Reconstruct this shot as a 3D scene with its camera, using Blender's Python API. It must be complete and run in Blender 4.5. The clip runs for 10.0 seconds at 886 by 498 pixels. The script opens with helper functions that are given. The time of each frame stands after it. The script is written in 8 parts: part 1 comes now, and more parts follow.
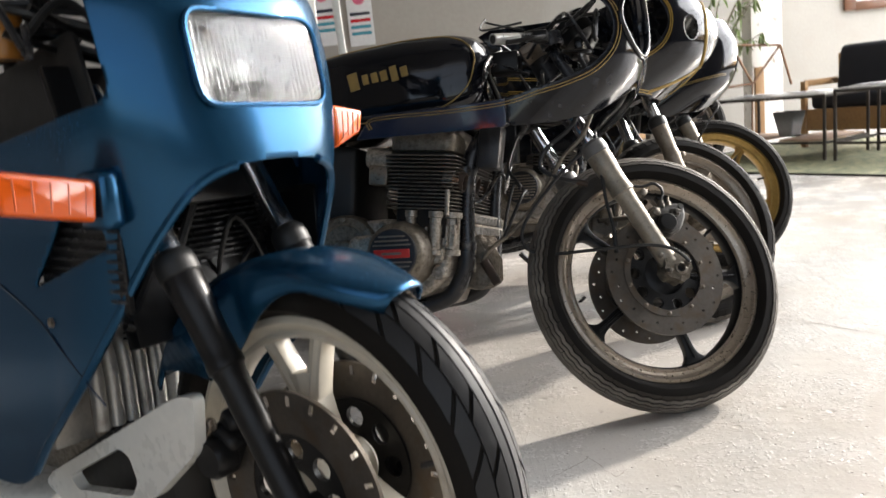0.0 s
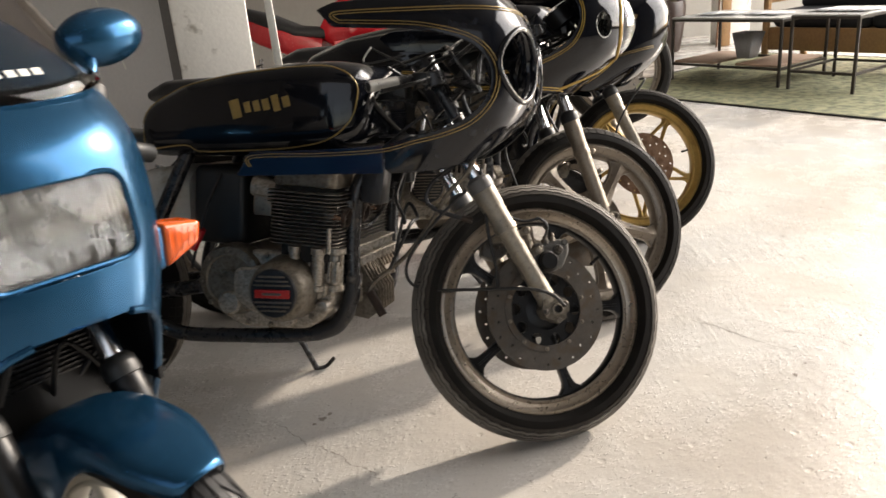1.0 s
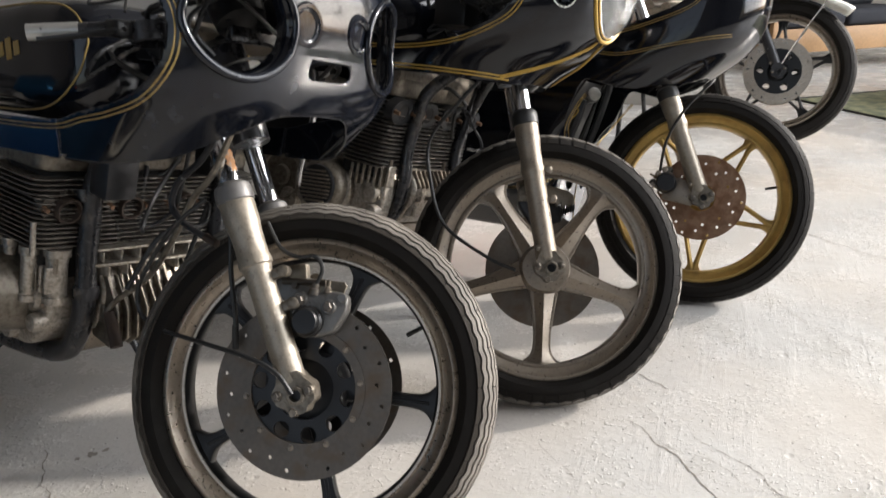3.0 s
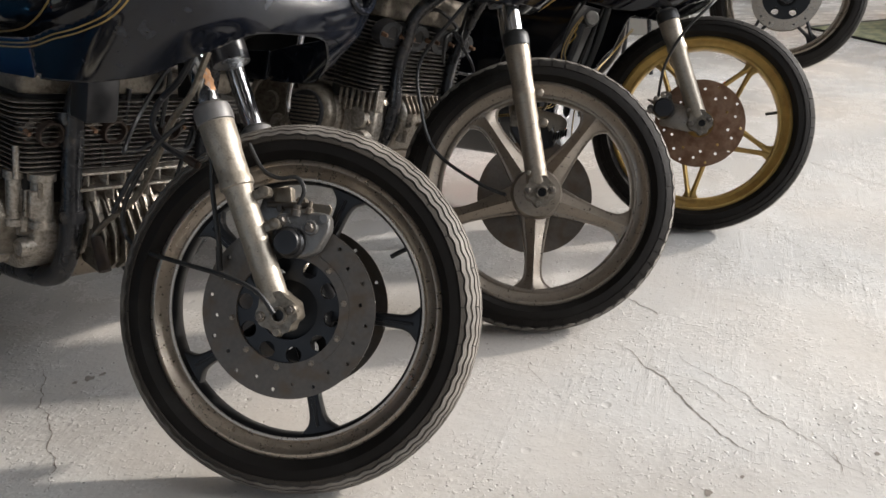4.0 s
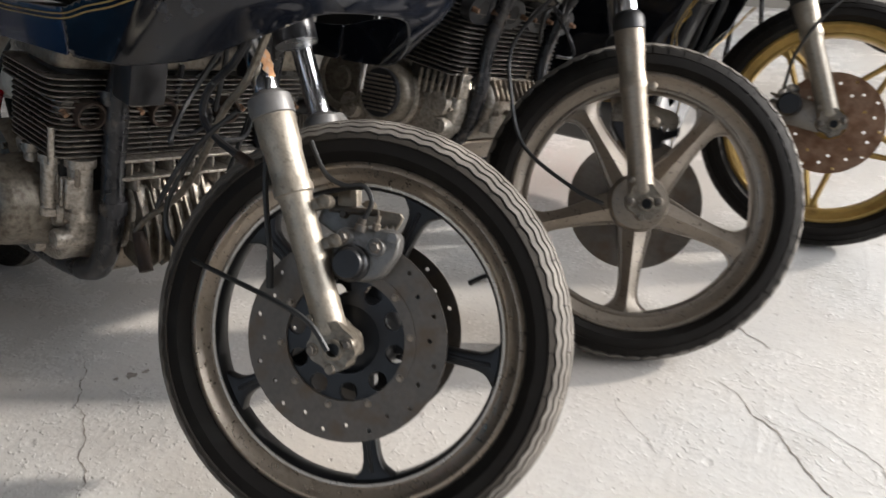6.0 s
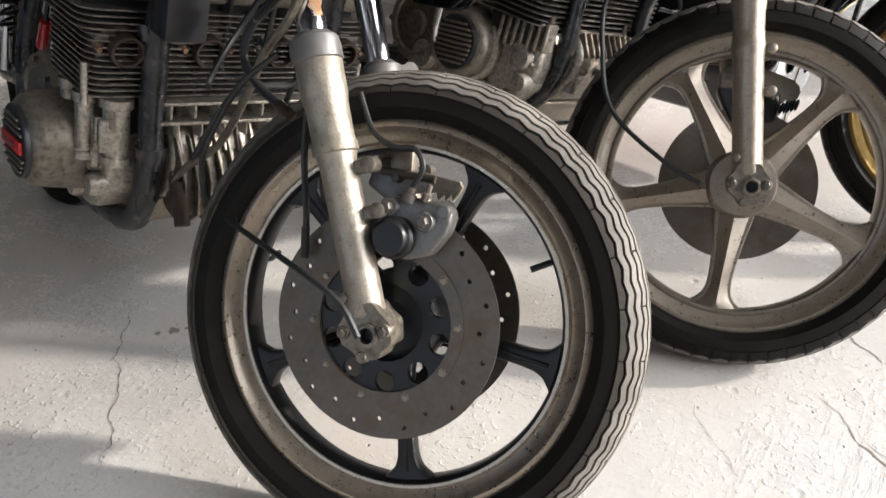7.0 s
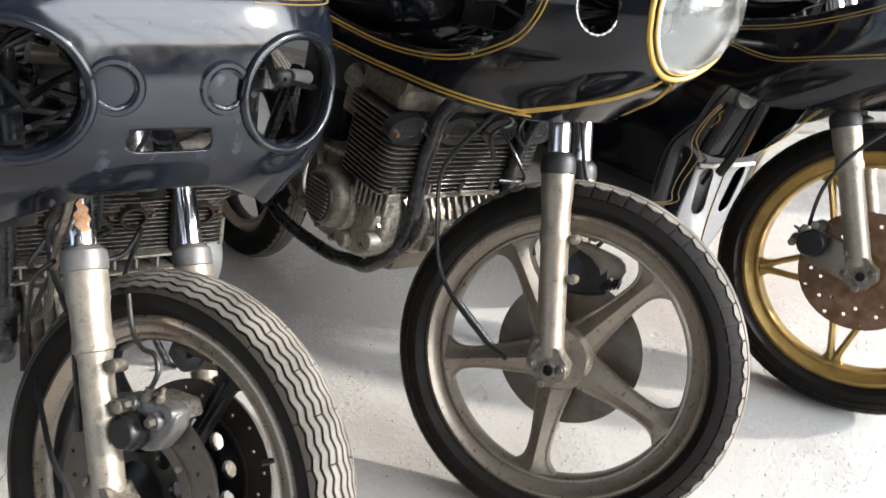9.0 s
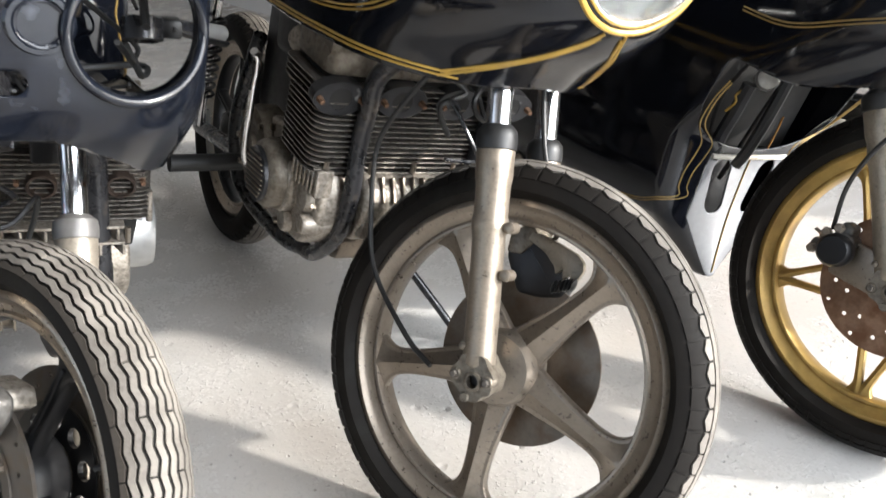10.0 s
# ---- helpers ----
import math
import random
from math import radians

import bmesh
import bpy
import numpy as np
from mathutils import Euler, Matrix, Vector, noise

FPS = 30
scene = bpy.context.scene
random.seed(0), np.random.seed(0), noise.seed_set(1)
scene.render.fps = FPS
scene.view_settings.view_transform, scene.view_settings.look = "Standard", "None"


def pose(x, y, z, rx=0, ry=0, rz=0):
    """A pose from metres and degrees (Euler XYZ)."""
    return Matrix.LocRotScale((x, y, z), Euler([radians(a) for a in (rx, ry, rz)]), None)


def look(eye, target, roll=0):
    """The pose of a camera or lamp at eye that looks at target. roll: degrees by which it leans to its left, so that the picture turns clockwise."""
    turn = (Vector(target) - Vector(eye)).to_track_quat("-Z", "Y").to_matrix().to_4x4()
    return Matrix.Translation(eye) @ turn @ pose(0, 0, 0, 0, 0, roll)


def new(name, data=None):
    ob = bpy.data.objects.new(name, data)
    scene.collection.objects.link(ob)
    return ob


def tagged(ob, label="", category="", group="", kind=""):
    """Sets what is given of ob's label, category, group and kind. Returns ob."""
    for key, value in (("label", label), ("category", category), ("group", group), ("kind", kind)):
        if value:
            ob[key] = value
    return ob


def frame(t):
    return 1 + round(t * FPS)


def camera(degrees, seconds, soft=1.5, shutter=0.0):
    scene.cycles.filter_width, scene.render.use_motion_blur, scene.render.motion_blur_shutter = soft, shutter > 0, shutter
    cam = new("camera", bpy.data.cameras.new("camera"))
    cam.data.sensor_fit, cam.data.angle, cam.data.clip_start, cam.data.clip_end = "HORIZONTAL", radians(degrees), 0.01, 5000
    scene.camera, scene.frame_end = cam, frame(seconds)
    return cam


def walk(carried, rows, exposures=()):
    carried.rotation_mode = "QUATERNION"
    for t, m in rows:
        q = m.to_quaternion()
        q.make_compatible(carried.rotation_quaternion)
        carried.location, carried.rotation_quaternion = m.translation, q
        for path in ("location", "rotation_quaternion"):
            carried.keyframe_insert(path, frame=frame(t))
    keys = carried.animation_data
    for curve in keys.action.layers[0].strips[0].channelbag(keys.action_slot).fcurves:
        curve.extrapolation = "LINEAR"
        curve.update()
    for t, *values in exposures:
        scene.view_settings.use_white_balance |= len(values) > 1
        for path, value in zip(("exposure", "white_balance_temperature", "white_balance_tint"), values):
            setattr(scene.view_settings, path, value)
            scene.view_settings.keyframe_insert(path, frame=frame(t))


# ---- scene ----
cam = camera(59.7, 10.0, soft=1.5, shutter=0.3)
PATH = [
    (0, (0.044, -0.099, 0.771), (-0.028, 1.864, 0.398), -5.8),
    (0.5, (0.082, -0.091, 1.058), (0.064, 1.807, 0.427), -7.1),
    (1, (0.293, -0.006, 1.118), (0.258, 1.872, 0.431), -4.7),
    (1.5, (0.495, 0.144, 1.122), (0.387, 2.022, 0.442), -3.8),
    (2, (0.688, 0.406, 1.118), (0.513, 2.274, 0.427), -3.9),
    (2.5, (0.931, 0.642, 1.06), (0.49, 2.469, 0.375), -2.9),
    (3, (1.109, 0.738, 0.973), (0.455, 2.494, 0.277), -1.6),
    (3.2, (1.132, 0.749, 0.937), (0.453, 2.486, 0.215), -2.2),
    (4.3, (1.158, 0.748, 0.943), (0.496, 2.426, 0.078), -2.3),
    (4.5, (1.164, 0.757, 0.95), (0.499, 2.429, 0.077), -2.4),
    (5, (1.174, 0.77, 0.952), (0.498, 2.435, 0.074), -2.2),
    (5.5, (1.147, 0.806, 0.955), (0.437, 2.453, 0.07), -1.0),
    (6, (1.04, 0.952, 0.94), (0.234, 2.528, 0.011), -1.1),
    (6.2, (0.992, 1.031, 0.938), (0.127, 2.575, 0.005), -1.2),
    (7.3, (1.011, 1.104, 0.882), (0.036, 2.499, -0.168), -0.6),
    (7.5, (1.028, 1.111, 0.915), (0.053, 2.504, -0.139), -0.8),
    (8, (1.063, 1.14, 1.026), (0.128, 2.551, -0.039), -0.2),
    (8.5, (1.195, 1.239, 1.112), (0.178, 2.599, 0.056), -0.2),
    (9, (1.351, 1.424, 1.152), (0.17, 2.705, 0.17), -1.0),
    (9.2, (1.366, 1.475, 1.135), (0.138, 2.729, 0.177), -0.7),
    (9.5, (1.381, 1.586, 1.112), (0.093, 2.794, 0.173), -0.9),
    (10, (1.425, 1.718, 1.03), (0.076, 2.834, 0.063), -2.2),
]
walk(cam, [(t, look(eye, target, roll)) for t, eye, target, roll in PATH], [(0, 0.41, 6550, 12), (0.5, 0.5, 6800, 12), (1.1, 0.17, 7150, 14), (2.5, 0.05, 6450, 12), (3.1, 0.13, 6420, 12), (4.4, -0.08, 6400, 12), (5.2, -0.04, 6380, 12), (6.1, 0.2, 6350, 12), (7.6, 0.63, 6350, 12), (9.2, 0.67, 6150, 10), (10, 0.86, 6150, 10)])

# ---- daylight: a low sun and a bright sky through the tall window of the hall
SUN_AZ, SUN_EL = 37.5, 22.5
world = bpy.data.worlds.new("world")
scene.world = world
world.use_nodes = True
wn = world.node_tree
bg = wn.nodes["Background"]
sky = wn.nodes.new("ShaderNodeTexSky")
sky.sky_type, sky.sun_disc = "NISHITA", False
sky.sun_elevation, sky.sun_rotation = radians(SUN_EL), radians(90 - SUN_AZ)
wn.links.new(sky.outputs[0], bg.inputs[0])
bg.inputs[1].default_value = 0.12

sun_data = bpy.data.lights.new("sun", "SUN")
sun_data.energy, sun_data.angle, sun_data.color = 5.0, radians(2.4), (1.0, 0.93, 0.83)
sun = new("sun", sun_data)
sun.matrix_world = look((12, 6, 9), Vector((12, 6, 9)) - Vector((math.cos(radians(SUN_EL)) * math.cos(radians(SUN_AZ)), math.cos(radians(SUN_EL)) * math.sin(radians(SUN_AZ)), math.sin(radians(SUN_EL)))))


def area(name, eye, target, sx, sy, watts, colour=(1, 1, 1)):
    lamp = bpy.data.lights.new(name, "AREA")
    lamp.shape, lamp.size, lamp.size_y, lamp.energy, lamp.color = "RECTANGLE", sx, sy, watts, colour
    ob = new(name, lamp)
    ob.matrix_world = look(eye, target)
    return ob
# ---- mesh helpers
def part(name, bm, material, parent=None, label="", angle=38, solid=0.0):
    me = bpy.data.meshes.new(name)
    bm.normal_update()
    bm.to_mesh(me)
    bm.free()
    if material:
        me.materials.append(material)
    me.polygons.foreach_set("use_smooth", [True] * len(me.polygons))
    me.set_sharp_from_angle(angle=radians(angle))
    ob = new(name, me)
    if parent:
        ob.parent = parent
    if label:
        ob["label"] = label
    if solid:
        mod = ob.modifiers.new("thickness", "SOLIDIFY")
        mod.thickness, mod.offset = solid, -1
    return ob


def again(ob, m=None, parent=None):
    """Another object on the same mesh."""
    o = new(ob.name.split(".")[0], ob.data)
    o.parent = parent or ob.parent
    if m is not None:
        o.matrix_local = m
    if "label" in ob:
        o["label"] = ob["label"]
    return o


def thing(name, m, label, category, group="", kind=""):
    ob = new(name)
    ob.empty_display_size = 0.1
    ob.matrix_world = m
    return tagged(ob, label, category, group, kind)


def axes(x, y, z, o=(0, 0, 0)):
    return Matrix(((x[0], y[0], z[0], o[0]), (x[1], y[1], z[1], o[1]), (x[2], y[2], z[2], o[2]), (0, 0, 0, 1)))


def along(p, q, up=(0, 0, 1)):
    """A frame at p whose z points to q."""
    z = (Vector(q) - Vector(p)).normalized()
    u = Vector(up)
    if abs(z.dot(u)) > 0.98:
        u = Vector((1, 0, 0))
    x = u.cross(z).normalized()
    return axes(x, z.cross(x), z, p)


def spline(pts, n=8, closed=False):
    """Catmull-Rom through the points."""
    pts = [Vector(p) for p in pts]
    out, k = [], len(pts)
    for i in range(k if closed else k - 1):
        if closed:
            a, b, c, d = pts[i - 1], pts[i], pts[(i + 1) % k], pts[(i + 2) % k]
        else:
            a, b, c, d = pts[max(i - 1, 0)], pts[i], pts[i + 1], pts[min(i + 2, k - 1)]
        for j in range(n):
            t = j / n
            out.append(0.5 * (2 * b + (c - a) * t + (2 * a - 5 * b + 4 * c - d) * t * t + (3 * b - a - 3 * c + d) * t ** 3))
    if not closed:
        out.append(pts[-1])
    return out


def tube(bm, pts, r, seg=10, closed=False, flat=1.0, m=None):
    """A round bar along the points; r one radius or one for each point."""
    pts = [Vector(p) for p in pts]
    k = len(pts)
    rings, x = [], None
    for i, p in enumerate(pts):
        a = pts[(i - 1) % k] if closed or i else p
        b = pts[(i + 1) % k] if closed or i < k - 1 else p
        z = (b - a).normalized() if (b - a).length > 1e-9 else Vector((0, 0, 1))
        if x is None:
            x = z.orthogonal().normalized()
        x = (x - z * x.dot(z))
        x = x.normalized() if x.length > 1e-6 else z.orthogonal().normalized()
        y = z.cross(x)
        rr = r[i] if isinstance(r, (list, tuple)) else r
        ring = []
        for j in range(seg):
            c = math.tau * j / seg
            q = p + rr * (math.cos(c) * x + flat * math.sin(c) * y)
            ring.append(bm.verts.new(m @ q if m else q))
        rings.append(ring)
    for i in range(k if closed else k - 1):
        a, b = rings[i], rings[(i + 1) % k]
        for j in range(seg):
            bm.faces.new((a[j], a[(j + 1) % seg], b[(j + 1) % seg], b[j]))
    if not closed:
        bm.faces.new(rings[0][::-1])
        bm.faces.new(rings[-1])
    return bm


def lathe(bm, prof, m=None, seg=32, loop=False, arc=(0.0, math.tau)):
    """Turns a profile of (radius, height) round z; loop closes the profile on itself."""
    full = abs(arc[1] - arc[0] - math.tau) < 1e-6
    n = seg if full else seg + 1
    rings = []
    for i in range(n):
        a = arc[0] + (arc[1] - arc[0]) * i / seg
        ring = []
        for r, h in prof:
            q = Vector((r * math.cos(a), r * math.sin(a), h))
            ring.append(bm.verts.new(m @ q if m else q))
        rings.append(ring)
    k = len(prof)
    for i in range(seg):
        a, b = rings[i], rings[(i + 1) % n]
        for j in range(k if loop else k - 1):
            f = (a[j], b[j], b[(j + 1) % k], a[(j + 1) % k])
            bm.faces.new(f)
    if not loop and full:
        for j, flip in ((0, True), (k - 1, False)):
            if prof[j][0] > 1e-5:
                f = [rings[i][j] for i in range(n)]
                bm.faces.new(f[::-1] if flip else f)
    if not loop:
        bmesh.ops.remove_doubles(bm, verts=[v for ring in rings for v in ring if v.is_valid], dist=1e-6)
    return bm


def box(bm, size, m=None, bevel=0.003, seg=2):
    t = bmesh.new()
    bmesh.ops.create_cube(t, size=1)
    bmesh.ops.scale(t, vec=size, verts=t.verts)
    if bevel:
        bmesh.ops.bevel(t, geom=t.edges[:], offset=min(bevel, min(size) * 0.45), segments=seg, affect="EDGES", profile=0.5)
    return merge(bm, t, m)


def merge(bm, t, m=None):
    idx = {v: bm.verts.new(m @ v.co if m else v.co) for v in t.verts}
    for f in t.faces:
        bm.faces.new([idx[v] for v in f.verts])
    t.free()
    return bm


def plate(bm, poly, h0, h1, m=None, bevel=0.0, seg=2):
    """A flat piece: the polygon (x, y) from height h0 to h1."""
    t = bmesh.new()
    lo = [t.verts.new((x, y, h0)) for x, y in poly]
    f = t.faces.new(lo)
    top = bmesh.ops.extrude_face_region(t, geom=[f])
    bmesh.ops.translate(t, vec=(0, 0, h1 - h0), verts=[v for v in top["geom"] if isinstance(v, bmesh.types.BMVert)])
    bmesh.ops.recalc_face_normals(t, faces=t.faces)
    if bevel:
        es = [e for e in t.edges if abs(e.verts[0].co.z - e.verts[1].co.z) < 1e-7]
        bmesh.ops.bevel(t, geom=es, offset=bevel, segments=seg, affect="EDGES", profile=0.5)
    return merge(bm, t, m)


def rounded(poly, r, n=5):
    """The polygon with its corners rounded."""
    out, k = [], len(poly)
    for i in range(k):
        p, a, b = Vector(poly[i]), Vector(poly[i - 1]), Vector(poly[(i + 1) % k])
        u, v = (a - p), (b - p)
        d = min(r, u.length * 0.48, v.length * 0.48)
        s, e = p + u.normalized() * d, p + v.normalized() * d
        for j in range(n + 1):
            t = j / n
            q = (1 - t) ** 2 * s + 2 * t * (1 - t) * p + t * t * e
            out.append((q.x, q.y))
    return out


def holed(bm, loops, h0, h1, m=None):
    """A flat plate with holes: the first loop is the outline."""
    t = bmesh.new()
    es = []
    for lp in loops:
        vs = [t.verts.new((x, y, h0)) for x, y in lp]
        es += [t.edges.new((vs[i], vs[(i + 1) % len(vs)])) for i in range(len(vs))]
    bmesh.ops.triangle_fill(t, use_beauty=True, use_dissolve=False, edges=es)
    top = bmesh.ops.extrude_face_region(t, geom=t.faces[:])
    bmesh.ops.translate(t, vec=(0, 0, h1 - h0), verts=[v for v in top["geom"] if isinstance(v, bmesh.types.BMVert)])
    bmesh.ops.recalc_face_normals(t, faces=t.faces)
    return merge(bm, t, m)


def ring(cx, cy, r, n=12, ry=None, a0=0.0):
    return [(cx + r * math.cos(a0 + math.tau * i / n), cy + (ry or r) * math.sin(a0 + math.tau * i / n)) for i in range(n)]


def lerp(xs, ys, x):
    return float(np.interp(x, xs, ys))


def easy(xs, ys):
    """A smooth curve through the table, as a function."""
    fine_x = np.linspace(xs[0], xs[-1], 240)
    fine = np.interp(fine_x, xs, ys)
    k = np.hanning(25)
    k /= k.sum()
    pad = np.concatenate([2 * fine[0] - fine[12:0:-1], fine, 2 * fine[-1] - fine[-2:-14:-1]])
    sm = np.convolve(pad, k, "valid")
    return lambda x: float(np.interp(x, fine_x, sm))


def clipped(pos, val):
    """Faces of the grid pos[i][j], kept where val[i][j] > 0 and cut along its zero line."""
    bm = bmesh.new()
    made = {}

    def vert(a, b=None):
        key = a if b is None else (min(a, b), max(a, b))
        if key not in made:
            if b is None:
                q = pos[a[0]][a[1]]
            else:
                a, b = key
                va, vb = val[a[0]][a[1]], val[b[0]][b[1]]
                t = va / (va - vb)
                q = Vector(pos[a[0]][a[1]]).lerp(Vector(pos[b[0]][b[1]]), min(max(t, 0.02), 0.98))
            made[key] = bm.verts.new(q)
        return made[key]

    for i in range(len(pos) - 1):
        for j in range(len(pos[0]) - 1):
            cs = [(i, j), (i + 1, j), (i + 1, j + 1), (i, j + 1)]
            vs = [val[a][b] for a, b in cs]
            if max(vs) <= 0:
                continue
            face = []
            for k in range(4):
                a, b = cs[k], cs[(k + 1) % 4]
                va, vb = vs[k], vs[(k + 1) % 4]
                if va > 0:
                    face.append(vert(a))
                if (va > 0) != (vb > 0):
                    face.append(vert(a, b))
            face = [v for n, v in enumerate(face) if v not in face[:n]]
            if len(face) > 2:
                try:
                    bm.faces.new(face)
                except ValueError:
                    pass
    bmesh.ops.remove_doubles(bm, verts=bm.verts, dist=1e-5)
    return bm


# ---- materials
def mat(name, colour, rough=0.5, metal=0.0, vary=0.15, scale=8.0, fine=60.0, bump=0.0, coat=0.0, second=None, mix=(0.5, 0.7), rvary=0.1, spec=0.5, detail=6.0):
    """A surface with grain at two scales; second: a stain or wear colour that shows where coarse noise passes mix."""
    m = bpy.data.materials.new(name)
    m.use_nodes = True
    nt = m.node_tree
    b = nt.nodes["Principled BSDF"]
    b.inputs["Roughness"].default_value = rough
    b.inputs["Metallic"].default_value = metal
    b.inputs["Coat Weight"].default_value = coat
    b.inputs["Coat Roughness"].default_value = 0.06
    b.inputs["Specular IOR Level"].default_value = spec
    tc = nt.nodes.new("ShaderNodeTexCoord")

    def noise_tex(s, d=5.0):
        n = nt.nodes.new("ShaderNodeTexNoise")
        n.inputs["Scale"].default_value, n.inputs["Detail"].default_value = s, d
        nt.links.new(tc.outputs["Object"], n.inputs["Vector"])
        return n

    def ramp(src, a, b2):
        r = nt.nodes.new("ShaderNodeMapRange")
        r.inputs["From Min"].default_value, r.inputs["From Max"].default_value = a, b2
        nt.links.new(src, r.inputs["Value"])
        return r.outputs["Result"]

    big, small = noise_tex(scale, detail), noise_tex(fine, 4.0)
    add = nt.nodes.new("ShaderNodeMath")
    add.operation = "ADD"
    nt.links.new(big.outputs["Fac"], add.inputs[0])
    nt.links.new(small.outputs["Fac"], add.inputs[1])
    tone = nt.nodes.new("ShaderNodeMapRange")
    tone.inputs["From Min"].default_value, tone.inputs["From Max"].default_value = 0.6, 1.4
    tone.inputs["To Min"].default_value, tone.inputs["To Max"].default_value = 1 - vary, 1 + vary
    nt.links.new(add.outputs[0], tone.inputs["Value"])
    hsv = nt.nodes.new("ShaderNodeHueSaturation")
    hsv.inputs["Color"].default_value = (*colour, 1)
    nt.links.new(tone.outputs["Result"], hsv.inputs["Value"])
    col = hsv.outputs["Color"]
    if second:
        mx = nt.nodes.new("ShaderNodeMix")
        mx.data_type = "RGBA"
        stain = noise_tex(scale * 1.7, 8.0)
        nt.links.new(ramp(stain.outputs["Fac"], *mix), mx.inputs["Factor"])
        nt.links.new(col, mx.inputs["A"])
        mx.inputs["B"].default_value = (*second, 1)
        col = mx.outputs["Result"]
    nt.links.new(col, b.inputs["Base Color"])
    rr = nt.nodes.new("ShaderNodeMapRange")
    rr.inputs["From Min"].default_value, rr.inputs["From Max"].default_value = 0.6, 1.4
    rr.inputs["To Min"].default_value, rr.inputs["To Max"].default_value = max(rough - rvary, 0.02), min(rough + rvary, 1)
    nt.links.new(add.outputs[0], rr.inputs["Value"])
    nt.links.new(rr.outputs["Result"], b.inputs["Roughness"])
    if bump:
        bp = nt.nodes.new("ShaderNodeBump")
        bp.inputs["Strength"].default_value, bp.inputs["Distance"].default_value = 0.6, bump
        nt.links.new(add.outputs[0], bp.inputs["Height"])
        nt.links.new(bp.outputs["Normal"], b.inputs["Normal"])
    return m


RUBBER = mat("rubber", (0.0095, 0.008, 0.0067), 0.7, vary=0.3, bump=0.0005, fine=180, spec=0.14, second=(0.016, 0.015, 0.013), mix=(0.55, 0.75))
TREAD = mat("tread_rubber", (0.115, 0.103, 0.09), 0.65, vary=0.3, spec=0.25, second=(0.21, 0.19, 0.165), mix=(0.42, 0.7), bump=0.0005, fine=200)
CAST = mat("cast_alloy", (0.215, 0.182, 0.146), 0.36, 0.7, vary=0.15, scale=70, fine=220, bump=0.0003, second=(0.17, 0.135, 0.1), mix=(0.54, 0.85), rvary=0.15, detail=9)
LIP = mat("rim_lip_alloy", (0.34, 0.288, 0.232), 0.33, 0.85, vary=0.12, scale=70, fine=220, second=(0.235, 0.19, 0.145), mix=(0.54, 0.85), rvary=0.12, detail=9)
BLACKP = mat("black_paint", (0.007, 0.007, 0.0075), 0.36, spec=0.3, vary=0.3, scale=20, bump=0.0003)
GOLDP = mat("gold_paint", (0.36, 0.235, 0.07), 0.4, 0.55, vary=0.25, scale=12, second=(0.2, 0.12, 0.04), mix=(0.5, 0.8))
IRON = mat("disc_steel", (0.105, 0.092, 0.079), 0.5, 0.7, vary=0.25, scale=16, fine=140, second=(0.1, 0.07, 0.045), mix=(0.5, 0.75))
BRONZED = mat("browned_disc_steel", (0.16, 0.135, 0.11), 0.45, 0.75, vary=0.25, scale=16, fine=140, second=(0.13, 0.09, 0.06), mix=(0.5, 0.75))
RUST = mat("rusty_steel", (0.2, 0.12, 0.075), 0.62, 0.5, vary=0.35, scale=22, fine=140, second=(0.12, 0.055, 0.025), mix=(0.42, 0.65), bump=0.0005)
SLIDER = mat("fork_alloy", (0.26, 0.228, 0.184), 0.42, 0.55, vary=0.22, scale=70, fine=300, second=(0.13, 0.105, 0.078), mix=(0.58, 0.8), bump=0.0008, rvary=0.18, detail=9)
DULLFORK = mat("dull_fork_alloy", (0.255, 0.215, 0.17), 0.42, 0.7, vary=0.2, scale=80, fine=220, second=(0.12, 0.095, 0.07), mix=(0.58, 0.85), bump=0.0006, rvary=0.18, detail=9)
CHROME = mat("chrome", (0.75, 0.75, 0.76), 0.17, 1.0, vary=0.06, rvary=0.05, second=(0.32, 0.15, 0.06), mix=(0.66, 0.72), scale=16)
PAINT = mat("navy_black_lacquer", (0.004, 0.0048, 0.0075), 0.08, vary=0.25, coat=0.0, spec=0.42, scale=5, fine=40, rvary=0.08, second=(0.02, 0.02, 0.022), mix=(0.6, 0.8))
WORN = mat("worn_black_lacquer", (0.0055, 0.0068, 0.0105), 0.11, vary=0.4, coat=0.0, spec=0.42, scale=18, fine=60, rvary=0.08, second=(0.04, 0.045, 0.056), mix=(0.61, 0.82))
NAVY = mat("navy_lacquer", (0.0035, 0.010, 0.034), 0.18, vary=0.2, coat=0.6, rvary=0.08)
STRIPE = mat("gold_stripe", (0.3, 0.2, 0.062), 0.4, 0.2, vary=0.2)
STRIPE2 = mat("yellow_gold_stripe", (0.42, 0.265, 0.05), 0.4, 0.1, vary=0.2)
BLUE = mat("metallic_blue_lacquer", (0.012, 0.075, 0.16), 0.24, 0.75, vary=0.1, coat=0.12, scale=4, fine=300, rvary=0.05)
ENGINE = mat("engine_alloy", (0.38, 0.34, 0.29), 0.42, 0.65, vary=0.35, scale=90, fine=200, second=(0.16, 0.138, 0.112), mix=(0.42, 0.75), bump=0.0012, rvary=0.2, detail=10)
FIN = mat("fin_alloy", (0.2, 0.184, 0.163), 0.38, 0.7, vary=0.35, scale=45, fine=180, second=(0.08, 0.064, 0.05), mix=(0.42, 0.75), rvary=0.2)
COVER = mat("cover_dark", (0.03, 0.03, 0.032), 0.4, 0.5, vary=0.3, scale=20, second=(0.3, 0.3, 0.3), mix=(0.68, 0.75))
